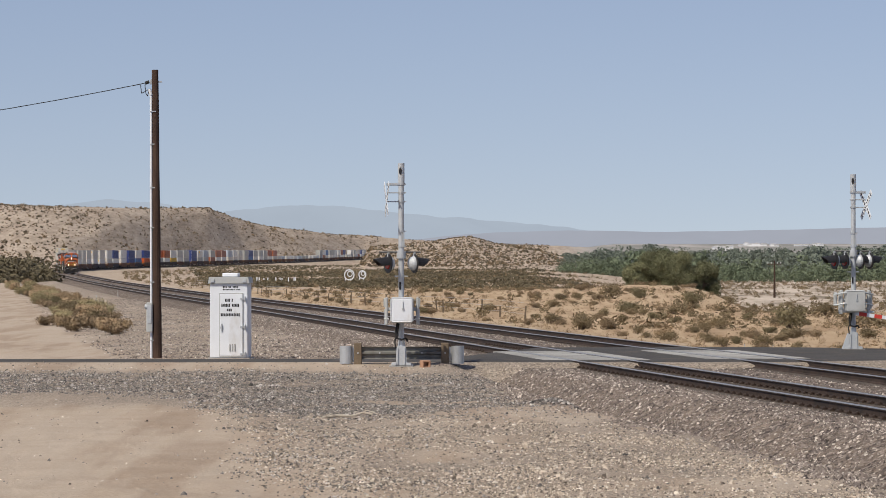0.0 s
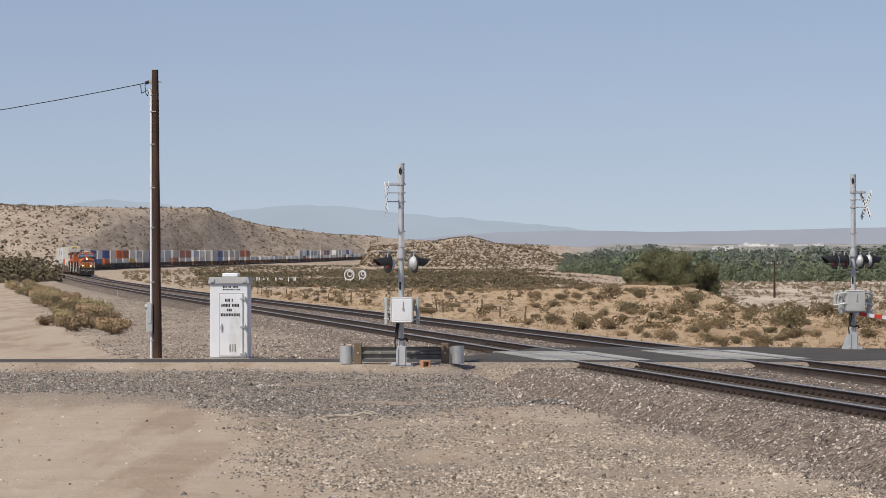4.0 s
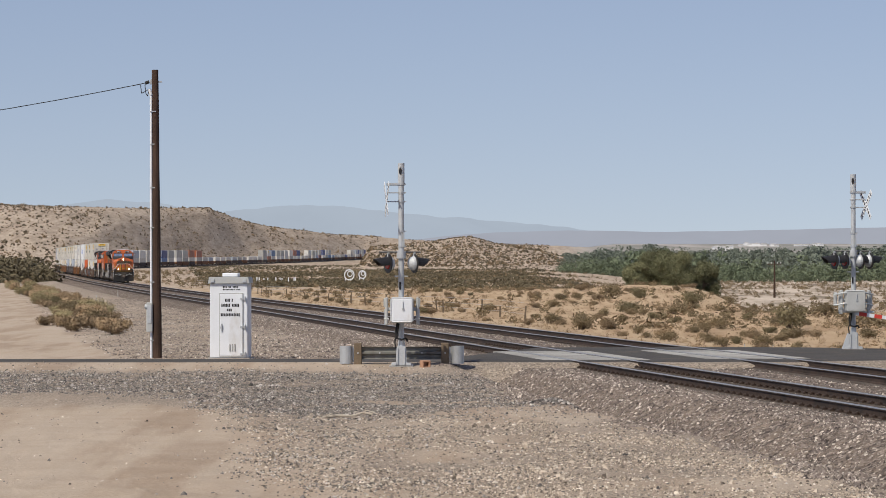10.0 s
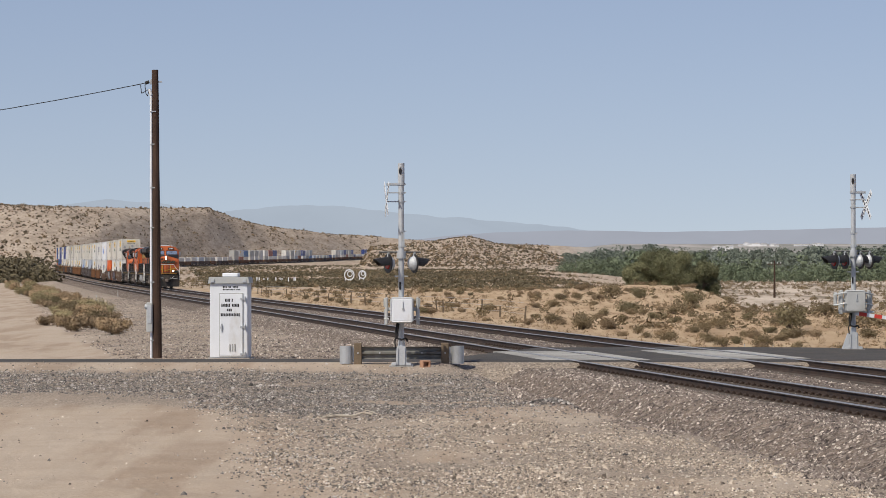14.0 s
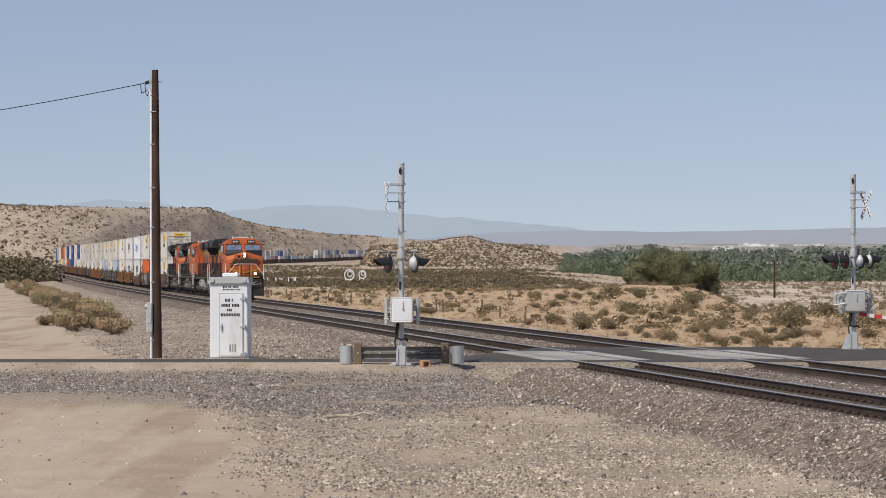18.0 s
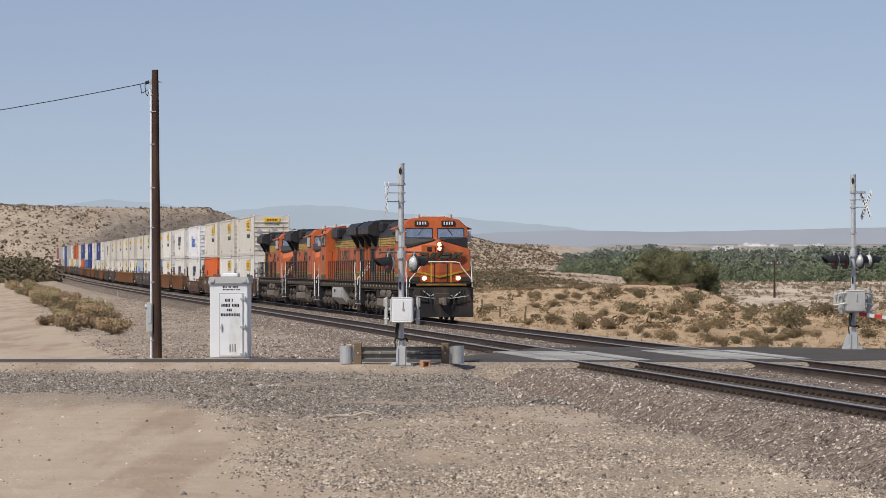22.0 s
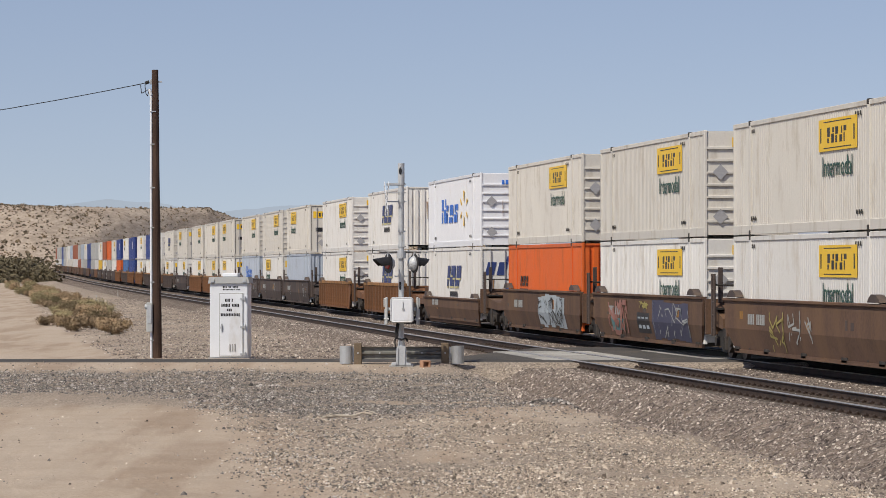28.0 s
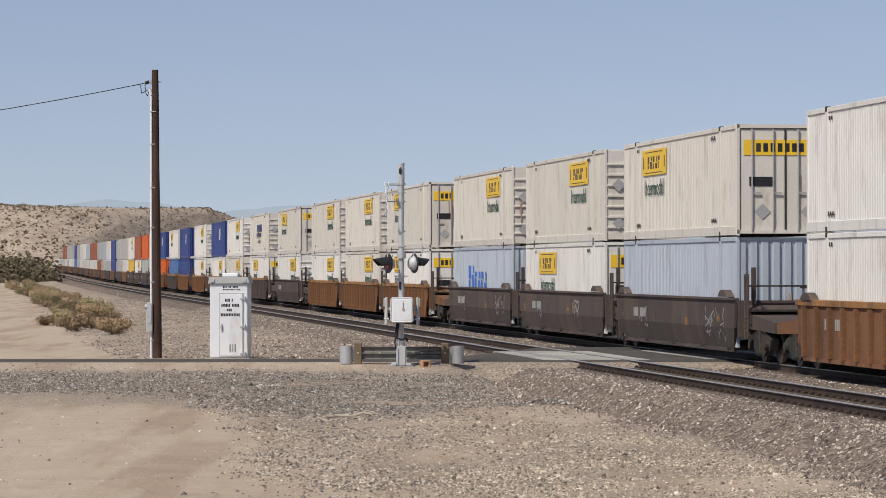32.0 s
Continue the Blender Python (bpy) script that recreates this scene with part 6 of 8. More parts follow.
# well cars
CARPAINT = {
    "brown": material("brown_car_paint", (0.108, 0.062, 0.040), 0.8, 0, 0.3, 0.8, 12, 0.1, dirt=(0.175, 0.100, 0.050), dirt_amount=0.36, dirt_scale=0.7, per_object=0.12),
    "dark": material("dark_brown_car_paint", (0.072, 0.055, 0.050), 0.8, 0, 0.3, 0.8, 12, 0.1, dirt=(0.13, 0.092, 0.065), dirt_amount=0.32, dirt_scale=0.7, per_object=0.12),
    "rust": material("rusty_car_paint", (0.190, 0.088, 0.040), 0.8, 0, 0.35, 0.9, 14, 0.2, dirt=(0.060, 0.036, 0.024), dirt_amount=0.40, dirt_scale=0.8, per_object=0.12),
    "tan": material("tan_chord_paint", (0.32, 0.160, 0.055), 0.75, 0, 0.3, 1.2, 14, 0.1, dirt=(0.09, 0.055, 0.035), dirt_amount=0.42, per_object=0.1),
}
M_GRAF = [material("graffiti_" + n, c, 0.6, 0, 0.1, 3, 20, 0.02) for n, c in (("pale", (0.33, 0.34, 0.33)), ("teal", (0.09, 0.21, 0.22)), ("yellow", (0.32, 0.27, 0.08)), ("red", (0.30, 0.135, 0.105)), ("navy", (0.055, 0.055, 0.095)), ("ice", (0.36, 0.41, 0.44)), ("black", (0.03, 0.028, 0.028)))]


def scribble(bm, x0, x1, z0, z1, y, rng, strokes, wide):
    for k in range(strokes):
        x = x0 + (x1 - x0) * (k + rng.random() * 0.6) / strokes
        p = (x, rng.uniform(z0, z1))
        for j in range(4):
            q = (min(x1, max(x0, p[0] + rng.uniform(-0.7, 0.9))), rng.uniform(z0, z1))
            d = Vector((q[0] - p[0], 0, q[1] - p[1]))
            if d.length < 0.1:
                continue
            n = Vector((-d.z, 0, d.x)).normalized() * wide * 0.62
            yy = y - 0.0008 * (k * 4 + j)
            quad_strip(bm, [Vector((p[0], yy, p[1])) - n, Vector((q[0], yy, q[1])) - n, Vector((q[0], yy, q[1])) + n, Vector((p[0], yy, p[1])) + n])
            p = q


def car_meshes():
    bm = bmesh.new()
    rod(bm, (0, -0.06, 0.46), (0, 0.06, 0.46), 0.46, 20)
    rod(bm, (0, -0.10, 0.46), (0, 0.10, 0.46), 0.14, 10)
    MESHES["car_wheel"] = mesh_of(bm, "wheel", M_WHEEL)
    bm = bmesh.new()
    for y in (-1.0, 1.0):
        prism(bm, [(-1.25, 0.62), (-1.1, 0.34), (-0.7, 0.34), (-0.35, 0.18), (0.35, 0.18), (0.7, 0.34), (1.1, 0.34), (1.25, 0.62), (0.6, 0.80), (-0.6, 0.80)], "y", y - 0.10, y + 0.10)
        for ax in (-0.89, 0.89):
            rod(bm, (ax, y * 1.08, 0.46), (ax, y * 1.2, 0.46), 0.13, 10)
        for dx in (-0.12, 0.12):
            rod(bm, (dx, y * 1.08, 0.25), (dx, y * 1.08, 0.60), 0.09, 8)
    box(bm, 0, 0, 0.68, 0.42, 2.3, 0.26)
    MESHES["car_truck"] = mesh_of(bm, "truck", M_UNDER)


car_meshes()


def well_car(style, color, front_truck, rear_truck, half_front, half_rear, fine, marks=0, label=""):
    """One unit of a well car: sides, chords, ends, trucks. half_*: length from its middle to the joints."""
    t = thing("well_car", label, "railway car", "well cars of the train")
    sill = CARPAINT[color]
    low_side = style == "low"
    ribbed = style == "ribbed"
    ztop = 1.12 if low_side else 1.58
    zfold = 0.74 if low_side else 0.86
    zlow = 0.10 if low_side else 0.24
    for sgn in (-1, 1):
        y = sgn * 1.41

        def wall(bm, y=y, sgn=sgn):
            if ribbed:
                prism(bm, [(-8.4, 1.55), (8.4, 1.55), (8.4, 1.0), (7.9, 0.30), (-7.9, 0.30), (-8.4, 1.0)], "y", y - 0.03, y + 0.03)
                return
            rows = []
            for x, z, out in ((8.55, ztop, 0.03), (8.45, zfold, 0.03), (7.7, zlow, 0.03 - (zfold - zlow) * 0.25)):
                rows.append([bm.verts.new((sx * x, y + sgn * (out - dy), z)) for sx, dy in ((-1, 0), (1, 0), (1, 0.06), (-1, 0.06))])
            for r0, r1 in zip(rows, rows[1:]):
                for k in range(4):
                    bm.faces.new((r0[k], r0[(k + 1) % 4], r1[(k + 1) % 4], r1[k]))
            bm.faces.new(rows[0])
            bm.faces.new(rows[-1][::-1])
            bmesh.ops.recalc_face_normals(bm, faces=bm.faces)
        side = part("side_sill", shared("side_sill/%s/%s/%d" % (style, color, sgn), wall, sill), None, t)
        chord_color = CARPAINT["tan"] if ribbed else sill
        part("top_chord", shared("top_chord/%s/%s/%d" % (style, color, sgn), lambda bm: box(bm, 0, y, ztop + 0.02, 16.9 if ribbed else 17.1, 0.17, 0.15 if ribbed else 0.07, 0.012), chord_color), None, t)
        if fine:
            part("bottom_chord", shared("bottom_chord/%s/%s/%d" % (style, color, sgn), lambda bm: box(bm, 0, y if ribbed else y - sgn * 0.13, 0.28, 15.4, 0.14, 0.09), sill), None, t)
            if style == "ribbed" and sgn < 0:
                for i in range(13):
                    ob = part("rib", shared("rib/" + color, lambda bm: box(bm, 0, -1.495, 0.92, 0.11, 0.12, 1.18, 0.008), sill), None, side)
                    ob.location = (-7.5 + 1.25 * i, 0, 0)
            for x in (-7.3, 7.3):
                bm_key = "guide/%d" % sgn

                def guide(bm, y=y):
                    prism(bm, [(-0.55, 1.66), (0.55, 1.66), (0.45, 1.74), (0.16, 1.84), (-0.2, 1.84), (-0.42, 1.76)], "y", y - 0.11, y + 0.09)
                ob = part("container_guide", shared(bm_key, guide, CARPAINT["dark"]), None, t)
                ob.location = (x, 0, ztop - 1.58)
    for x in ((-7.4, -4, 0, 4, 7.4) if fine else (0,)):
        ob = part("floor_beam", shared("floor_beam", lambda bm: box(bm, 0, 0, 0.33, 0.5, 2.7, 0.12), M_UNDER), None, t)
        ob.location = (x, 0, 0)
    for sgn, half in ((1, half_front), (-1, half_rear)):
        key = "end/%s/%.2f" % (color, half)

        def end(bm, half=half):
            box(bm, 8.62, 0, 1.10, 0.12, 2.75, 0.95)
            prism(bm, [(8.6, 1.50), (8.6, 0.85), (half - 0.1, 0.78), (half - 0.1, 1.05), (9.2, 1.22)], "y", -1.15, 1.15)
        ob = part("end_platform", shared(key, end, sill), None, t)
        if sgn < 0:
            ob.rotation_euler = (0, 0, math.pi)
        if fine:
            ladder = part("end_ladder", shared("end_ladder", lambda bm: [rod(bm, (9.05, -1.28, 0.6), (9.05, -1.28, 2.25), 0.035, 6), rod(bm, (9.35, -1.28, 0.6), (9.35, -1.28, 2.25), 0.035, 6)] + [rod(bm, (9.05, -1.28, z), (9.35, -1.28, z), 0.02, 5) for z in (0.8, 1.15, 1.5, 1.85, 2.2)], CARPAINT["dark"]), None, t, "grimy steel ladder")
            post = part("end_post", shared("end_post", lambda bm: box(bm, 8.78, -1.0, 1.95, 0.10, 0.12, 0.95, 0.01), CARPAINT["dark"]), None, t)
            rail = part("end_walkway", shared("end_walkway", lambda bm: [box(bm, 9.1, 0, 1.32, 0.55, 2.4, 0.05), rod(bm, (8.95, -1.25, 1.95), (8.95, 1.25, 1.95), 0.022, 6)], M_UNDER), None, t)
            if sgn < 0:
                for ob in (ladder, post, rail):
                    ob.rotation_euler = (0, 0, math.pi)
            if half > 10.5:
                bw = part("brake_wheel", shared("brake_wheel", lambda bm: [pipe(bm, [(9.45, 0.55 + 0.28 * math.cos(a), 1.9 + 0.28 * math.sin(a)) for a in np.linspace(0, 2 * math.pi, 13)], 0.02, 5), rod(bm, (9.45, 0.27, 1.9), (9.45, 0.83, 1.9), 0.015, 5), rod(bm, (9.45, 0.55, 1.2), (9.45, 0.55, 2.18), 0.015, 5)], M_LINK), None, t)
                if sgn < 0:
                    bw.rotation_euler = (0, 0, math.pi)
                cp = part("coupler", shared("car_coupler", lambda bm: box(bm, 0, 0, 0.88, 0.7, 0.3, 0.3, 0.04), M_UNDER), None, t)
                cp.location = (sgn * (half - 0.05), 0, 0)
    for here, x in ((front_truck, half_front if half_front < 10 else 10.0), (rear_truck, -(half_rear if half_rear < 10 else 10.0))):
        if here:
            wheelset_truck(t, x, (-0.89, 0.89), MESHES["car_wheel"], MESHES["car_truck"], "truck")
    rng = random.Random(marks * 7 + 3)

    def lean_in(bm):
        """Paint follows the skirt below the fold."""
        if not ribbed:
            for v in bm.verts:
                v.co.y += max(0.0, zfold - v.co.z) * 0.25
        return bm

    def stencil(x0, z, count, wide, high, name, mat, yy=-1.4465):
        for k in range(count):
            part(name, lean_in(quick((box, x0 + wide * 1.5 * k, yy, z, wide, 0.006, high))), mat, t)
    if fine:
        stencil(-5.6, 1.12 if not low_side else 0.95, 4, 0.13, 0.26, "stencil_mark", M_GRAF[0])
        stencil(-4.6, 1.12 if not low_side else 0.95, 5, 0.13, 0.26, "stencil_mark", M_GRAF[0])
        for k in range(5):
            x0, z0 = rng.uniform(-7.6, 7.2), rng.uniform(zfold + 0.05, ztop - 0.35)
            part("paint_patch", lean_in(quick((box, x0, -1.4425, z0, rng.uniform(0.15, 0.45), 0.006, rng.uniform(0.12, 0.34)))), rng.choice((CARPAINT["tan"], CARPAINT["brown"], CARPAINT["dark"], M_SILL)), t)
    if marks:
        fills = {2: [(4, 1.3, 6.6, 0.3, 1.5), (6, -1.1, 0.9, 0.5, 1.1), (1, -5.4, -3.2, 0.45, 1.0)], 3: [(5, -0.2, 5.4, 0.35, 1.52)], 1: [], 4: [], 5: []}[marks]
        for c, x0, x1, z0, z1 in fills:
            bm = bmesh.new()
            n = max(1, int((x1 - x0) / 0.8)) if c != 6 else 1
            for k in range(n):
                a, b = x0 + (x1 - x0) * k / n, x0 + (x1 - x0) * (k + 1) / n
                d0, d1 = (rng.uniform(0, 0.14), rng.uniform(0, 0.14)) if n > 1 else (0, 0)
                for u, v in ((z0 + d0, max(z0 + d0, zfold)), (max(z0 + d0, zfold), z1 - d1)):
                    if v > u:
                        yy = -1.4435 - 0.0004 * k
                        quad_strip(bm, [Vector((a, yy, u)), Vector((b, yy, u)), Vector((b, yy, v)), Vector((a, yy, v))])
            part("graffiti", lean_in(bm), M_GRAF[c], t, "spray painted graffiti")
        if marks == 2:
            for k in range(3):
                part("stencil_mark", lean_in(quick((box, -0.7 + 0.6 * k, -1.449, 0.8, 0.38, 0.006, 0.34))), M_GRAF[5], t)
        picks = {1: [(2, -3.2, -1.7, 0.35, 1.4, 5, 0.05), (0, -1.2, 1.2, 0.6, 1.4, 6, 0.05)], 2: [(3, -5.8, -2.7, 0.4, 1.4, 9, 0.13), (0, 1.5, 6.6, 0.4, 1.45, 8, 0.035), (2, -0.8, 0.8, 1.22, 1.45, 4, 0.03)],
                 3: [(6, 0.0, 5.2, 0.4, 1.45, 14, 0.035)], 4: [(0, -5, -3.6, 0.6, 1.3, 4, 0.025), (0, 4.8, 7.2, 0.5, 1.4, 6, 0.025)], 5: [(0, 3.2, 4.2, 0.7, 1.4, 4, 0.03), (0, -4.5, -3.6, 0.6, 1.3, 4, 0.025)]}[marks]
        for c, x0, x1, z0, z1, n, w in picks:
            bm = bmesh.new()
            scribble(bm, x0, x1, z0, z1, -1.4475 - 0.0008 * c, rng, n, w)
            part("graffiti", lean_in(bm), M_GRAF[c], t, "spray painted graffiti")
    return t


# one row a unit: distance of the boxes' rear behind the leading coupler, car style, colour, marks, kind of joints before and after
# then upper and lower box: kind, colour, end
J, C = 9.76, 11.98       # half lengths to a joint and to a coupler
UNITS = [
    (110.5, "smooth", "brown", 1, C, 9.9, ("jbh", "cream", "nose"), ("jbh", "white", "nose")),
    (130.4, "smooth", "brown", 2, 9.9, J, ("jbh", "cream", "nose"), ("jbh", "white", "nose")),
    (150.0, "smooth", "brown", 3, J, C, ("jbh", "cream", "nose"), ("small", "orange", "ribbed")),
    (173.6, "low", "brown", 0, C, C, ("spark", "bright", "nose"), ("bolt", "white", "doors")),
    (197.8, "ribbed", "rust", 0, C, C, ("bolt", "white", "ribbed"), ("bolt", "white", "ribbed")),
    (221.8, "ribbed", "rust", 0, C, C, ("jbh", "white", "nose"), ("jbh", "white", "nose")),
    (245.8, "smooth", "dark", 4, C, J, ("jbh", "cream", "doors"), ("plain", "greyblue", "ribbed")),
    (265.3, "smooth", "dark", 5, J, J, ("jbh", "cream", "nose"), ("jbh", "white", "doors")),
    (284.8, "smooth", "dark", 4, J, C, ("jbh", "cream", "nose"), ("line", "greyblue", "ribbed")),
    (309.1, "ribbed", "rust", 0, C, J, ("jbh", "cream", "doors"), ("jbh", "white", "doors")),
    (328.6, "ribbed", "rust", 0, J, J, ("jbh", "cream", "nose"), ("jbh", "cream", "nose")),
    (348.2, "ribbed", "rust", 0, J, C, ("jbh", "cream", "nose"), ("jbh", "white", "nose")),
    (372.1, "smooth", "dark", 0, C, C, ("jbh", "cream", "doors"), ("jbh", "white", "nose")),
    (396.1, "ribbed", "dark", 0, C, C, ("bolt", "cream", "nose"), ("jbh", "white", "doors")),
    (420.1, "ribbed", "rust", 0, C, J, ("jbh", "white", "nose"), ("jbh", "cream", "nose")),
    (439.6, "ribbed", "dark", 0, J, C, ("stripe", "blue", "ribbed"), ("jbh", "white", "nose")),
    (463.6, "ribbed", "rust", 0, C, C, ("jbh", "white", "nose"), ("jbh", "white", "nose")),
    (487.5, "ribbed", "rust", 0, C, J, ("stripe", "blue", "ribbed"), ("plain", "blue", "ribbed")),
    (507.1, "ribbed", "dark", 0, J, C, ("jbh", "white", "doors"), ("plain", "midblue", "ribbed")),
    (531.0, "ribbed", "rust", 0, C, J, ("stripe", "blue", "ribbed"), ("plain", "orange", "ribbed")),
    (550.5, "smooth", "dark", 0, J, J, ("jbh", "cream", "nose"), ("plain", "white", "nose")),
    (570.1, "smooth", "dark", 0, J, J, ("plain", "orange", "ribbed"), ("plain", "grey", "ribbed")),
    (589.6, "smooth", "dark", 0, J, J, ("plain", "rust", "ribbed"), ("jbh", "white", "nose")),
    (609.1, "smooth", "dark", 0, J, C, ("jbh", "white", "nose"), ("plain", "yellow", "ribbed")),
]
END_WORDS = {"nose": "a ribbed front end", "doors": "closed rear doors", "ribbed": "a corrugated front end"}
COLOR_WORDS = {"cream": "cream-white", "white": "white", "bright": "bright white", "blue": "dark blue", "midblue": "mid blue", "orange": "orange", "rust": "rust-brown",
               "greyblue": "pale grey-blue", "grey": "grey", "purple": "purple", "yellow": "yellow"}
KIND_WORDS = {"jbh": "yellow side sign", "bolt": "navy side mark", "spark": "blue mark and yellow star", "line": "blue side mark", "small": "small dark mark", "stripe": "pale slanted mark", "plain": "plain sides"}


def build_train():
    units = list(UNITS)
    rng = random.Random(17)
    tones = ["white", "grey", "cream", "blue", "white", "midblue", "greyblue", "grey", "grey", "white", "rust", "cream", "grey", "white"]
    r = units[-1][0]
    n = 0
    # the long rear of the train, in packs of three
    order = {0: ("grey", "white"), 1: ("grey", "grey"), 2: ("blue", "blue"), 3: ("white", "grey"), 4: ("greyblue", "grey"), 5: ("grey", "rust"), 6: ("rust", "white"), 7: ("rust", "white")}
    while r < 2250:
        r += (19.5, 19.5, 24.1)[n % 3] if n else 19.5
        up, low = order.get(n, (rng.choice(tones), rng.choice(tones)))
        if 1000 < r < 1240 or 1420 < r < 1465 or 1600 < r < 1750 or 1900 < r < 2010:
            up = None
        k = "jbh" if up == "white" and rng.random() < 0.4 else "plain"
        units.append((r, "smooth" if n % 2 else "ribbed", rng.choice(("dark", "rust", "brown")), 0, J, J, (k, up, "nose") if up else None, ("plain", low, "ribbed")))
        n += 1
    for i, (rear, style, color, marks, hf, hr, up, low) in enumerate(units):
        fine = i < 24
        where = rear - HL
        look_of = {"smooth": "smooth sided", "low": "low sided", "ribbed": "ribbed"}[style]
        tone = {"brown": "brown", "dark": "dark brown", "rust": "rusty orange-brown"}[color]
        lab = "%s %s well car%s" % (tone, look_of, " covered with graffiti" if marks in (1, 2, 3) else (" with faint chalk marks" if marks else " carrying stacked containers"))
        car = well_car(style, color, hf > 10 or i == 0, True, hf, hr, fine, marks, lab)
        rides(car, where)
        for level, b in ((1, up), (0, low)):
            if b is None:
                continue
            k, c, e = b
            lab = "%s container with %s, %s" % (COLOR_WORDS[c], KIND_WORDS[k], "stacked above" if level else "low in a car")
            ob = container(k, c, e, "containers on the train", fine, lab)
            rides(ob, where, 0.34 + (CH + 0.03) * level)


build_train()


# ---------------------------------------------------------------- sleepers and loose stone
def build_sleepers():
    sl = bmesh.new()
    prism(sl, [(-1.3, -0.19), (1.3, -0.19), (1.3, -0.02), (0.95, 0.0), (-0.95, 0.0), (-1.3, -0.02)], "x", -0.13, 0.13)
    me = mesh_of(sl, "sleeper", M_TIE)
    clip = mesh_of(quick((box, 0, 0, 0.02, 0.10, 0.10, 0.05, 0.01), (rod, (-0.06, 0, 0.05), (0.06, 0, 0.05), 0.018, 6)), "rail_clip", M_RAIL)
    tracks = [o for o in scene.objects if o.name.startswith("railway_track") and o.parent is None]
    tracks.sort(key=lambda o: o.name)
    for side, t in zip((0.0, TRACK_GAP), tracks):
        for i in range(100):
            s = 101.0 - 0.61 * i
            if 50.5 < s < 67.5:
                continue
            p, a = on_track(s, side, -0.172)
            ob = part("sleeper", me, None, t)
            ob.matrix_basis = Matrix.Translation(p) @ Matrix.Rotation(a, 4, 'Z')
            for g in (-0.865, 0.865, -0.645, 0.645):
                if i % 1 == 0 and side > 1:
                    p2, a2 = on_track(s, side + g, -0.172)
                    c = part("rail_clip", clip, None, t)
                    c.matrix_basis = Matrix.Translation(p2) @ Matrix.Rotation(a2, 4, 'Z')


build_sleepers()


def stone_material(name, tones):
    m = bpy.data.materials.new(name)
    m.use_nodes = True
    n, l = m.node_tree.nodes, m.node_tree.links
    b = n["Principled BSDF"]
    b.inputs["Roughness"].default_value = 0.9
    b.inputs["Specular IOR Level"].default_value = 0.25
    g = n.new("ShaderNodeNewGeometry")
    r = n.new("ShaderNodeValToRGB")
    e = r.color_ramp.elements
    while len(e) < len(tones):
        e.new(0.5)
    for i, (el, c) in enumerate(zip(e, tones)):
        el.position = i / (len(tones) - 1)
        el.color = (*c, 1)
    l.new(g.outputs["Random Per Island"], r.inputs[0])
    t = n.new("ShaderNodeTexNoise")
    t.inputs["Scale"].default_value = 30
    mr = n.new("ShaderNodeMapRange")
    mr.inputs["To Min"].default_value = 0.75
    mr.inputs["To Max"].default_value = 1.25
    l.new(t.outputs["Fac"], mr.inputs["Value"])
    s = n.new("ShaderNodeVectorMath")
    s.operation = 'SCALE'
    l.new(r.outputs[0], s.inputs[0])
    l.new(mr.outputs[0], s.inputs["Scale"])
    l.new(s.outputs[0], b.inputs["Base Color"])
    return m


M_STONE_BALLAST = stone_material("crushed_ballast", [(0.065, 0.054, 0.048), (0.145, 0.12, 0.105), (0.215, 0.18, 0.155), (0.28, 0.235, 0.20), (0.17, 0.135, 0.118), (0.38, 0.33, 0.285), (0.68, 0.61, 0.53)])
M_STONE_GRAVEL = stone_material("tan_gravel", [(0.09, 0.074, 0.06), (0.22, 0.182, 0.148), (0.35, 0.288, 0.226), (0.46, 0.385, 0.305), (0.56, 0.475, 0.38), (0.27, 0.218, 0.172), (0.80, 0.73, 0.62)])
M_STONE_GREY = stone_material("grey_gravel", [(0.045, 0.042, 0.04), (0.10, 0.092, 0.086), (0.165, 0.152, 0.14), (0.22, 0.20, 0.18), (0.125, 0.11, 0.10), (0.36, 0.33, 0.30), (0.60, 0.56, 0.51)])


def bed_height(lat, tz):
    return tz + np.interp(lat, [-3.6, -2.2, TRACK_GAP + 2.2, TRACK_GAP + 3.8], [-1.0, -0.195, -0.195, -1.0])


def stones(name, x, y, z, size, mat, label, rng):
    """Broken stones as squat eight-sided lumps, one mesh."""
    n = len(x)
    unit = np.array([[1, 0, -0.3], [0, 1, -0.3], [-1, 0, -0.3], [0, -1, -0.3], [0.35, 0.3, 0.85], [-0.4, -0.2, 0.75]], float)
    tri = np.array([[0, 1, 4], [1, 2, 4], [2, 5, 4], [2, 3, 5], [3, 0, 5], [0, 4, 5]])
    sc = size[:, None] * rng.uniform(0.55, 1.25, (n, 3)) * np.array([1, 1, 0.75])
    v = unit[None] * sc[:, None, :] + rng.normal(0, 0.16, (n, 6, 3)) * size[:, None, None]
    a = rng.uniform(0, 2 * math.pi, n)
    c, s = np.cos(a)[:, None], np.sin(a)[:, None]
    vx = v[..., 0] * c - v[..., 1] * s + x[:, None]
    vy = v[..., 0] * s + v[..., 1] * c + y[:, None]
    vz = v[..., 2] + (z + 0.2 * size)[:, None]
    verts = np.stack([vx, vy, vz], -1).reshape(-1, 3)
    faces = (tri[None] + 6 * np.arange(n)[:, None, None]).reshape(-1, 3)
    ob = new(name, raw_mesh(name, verts, faces, mat))
    return tagged(ob, label, "stones", kind="stuff")


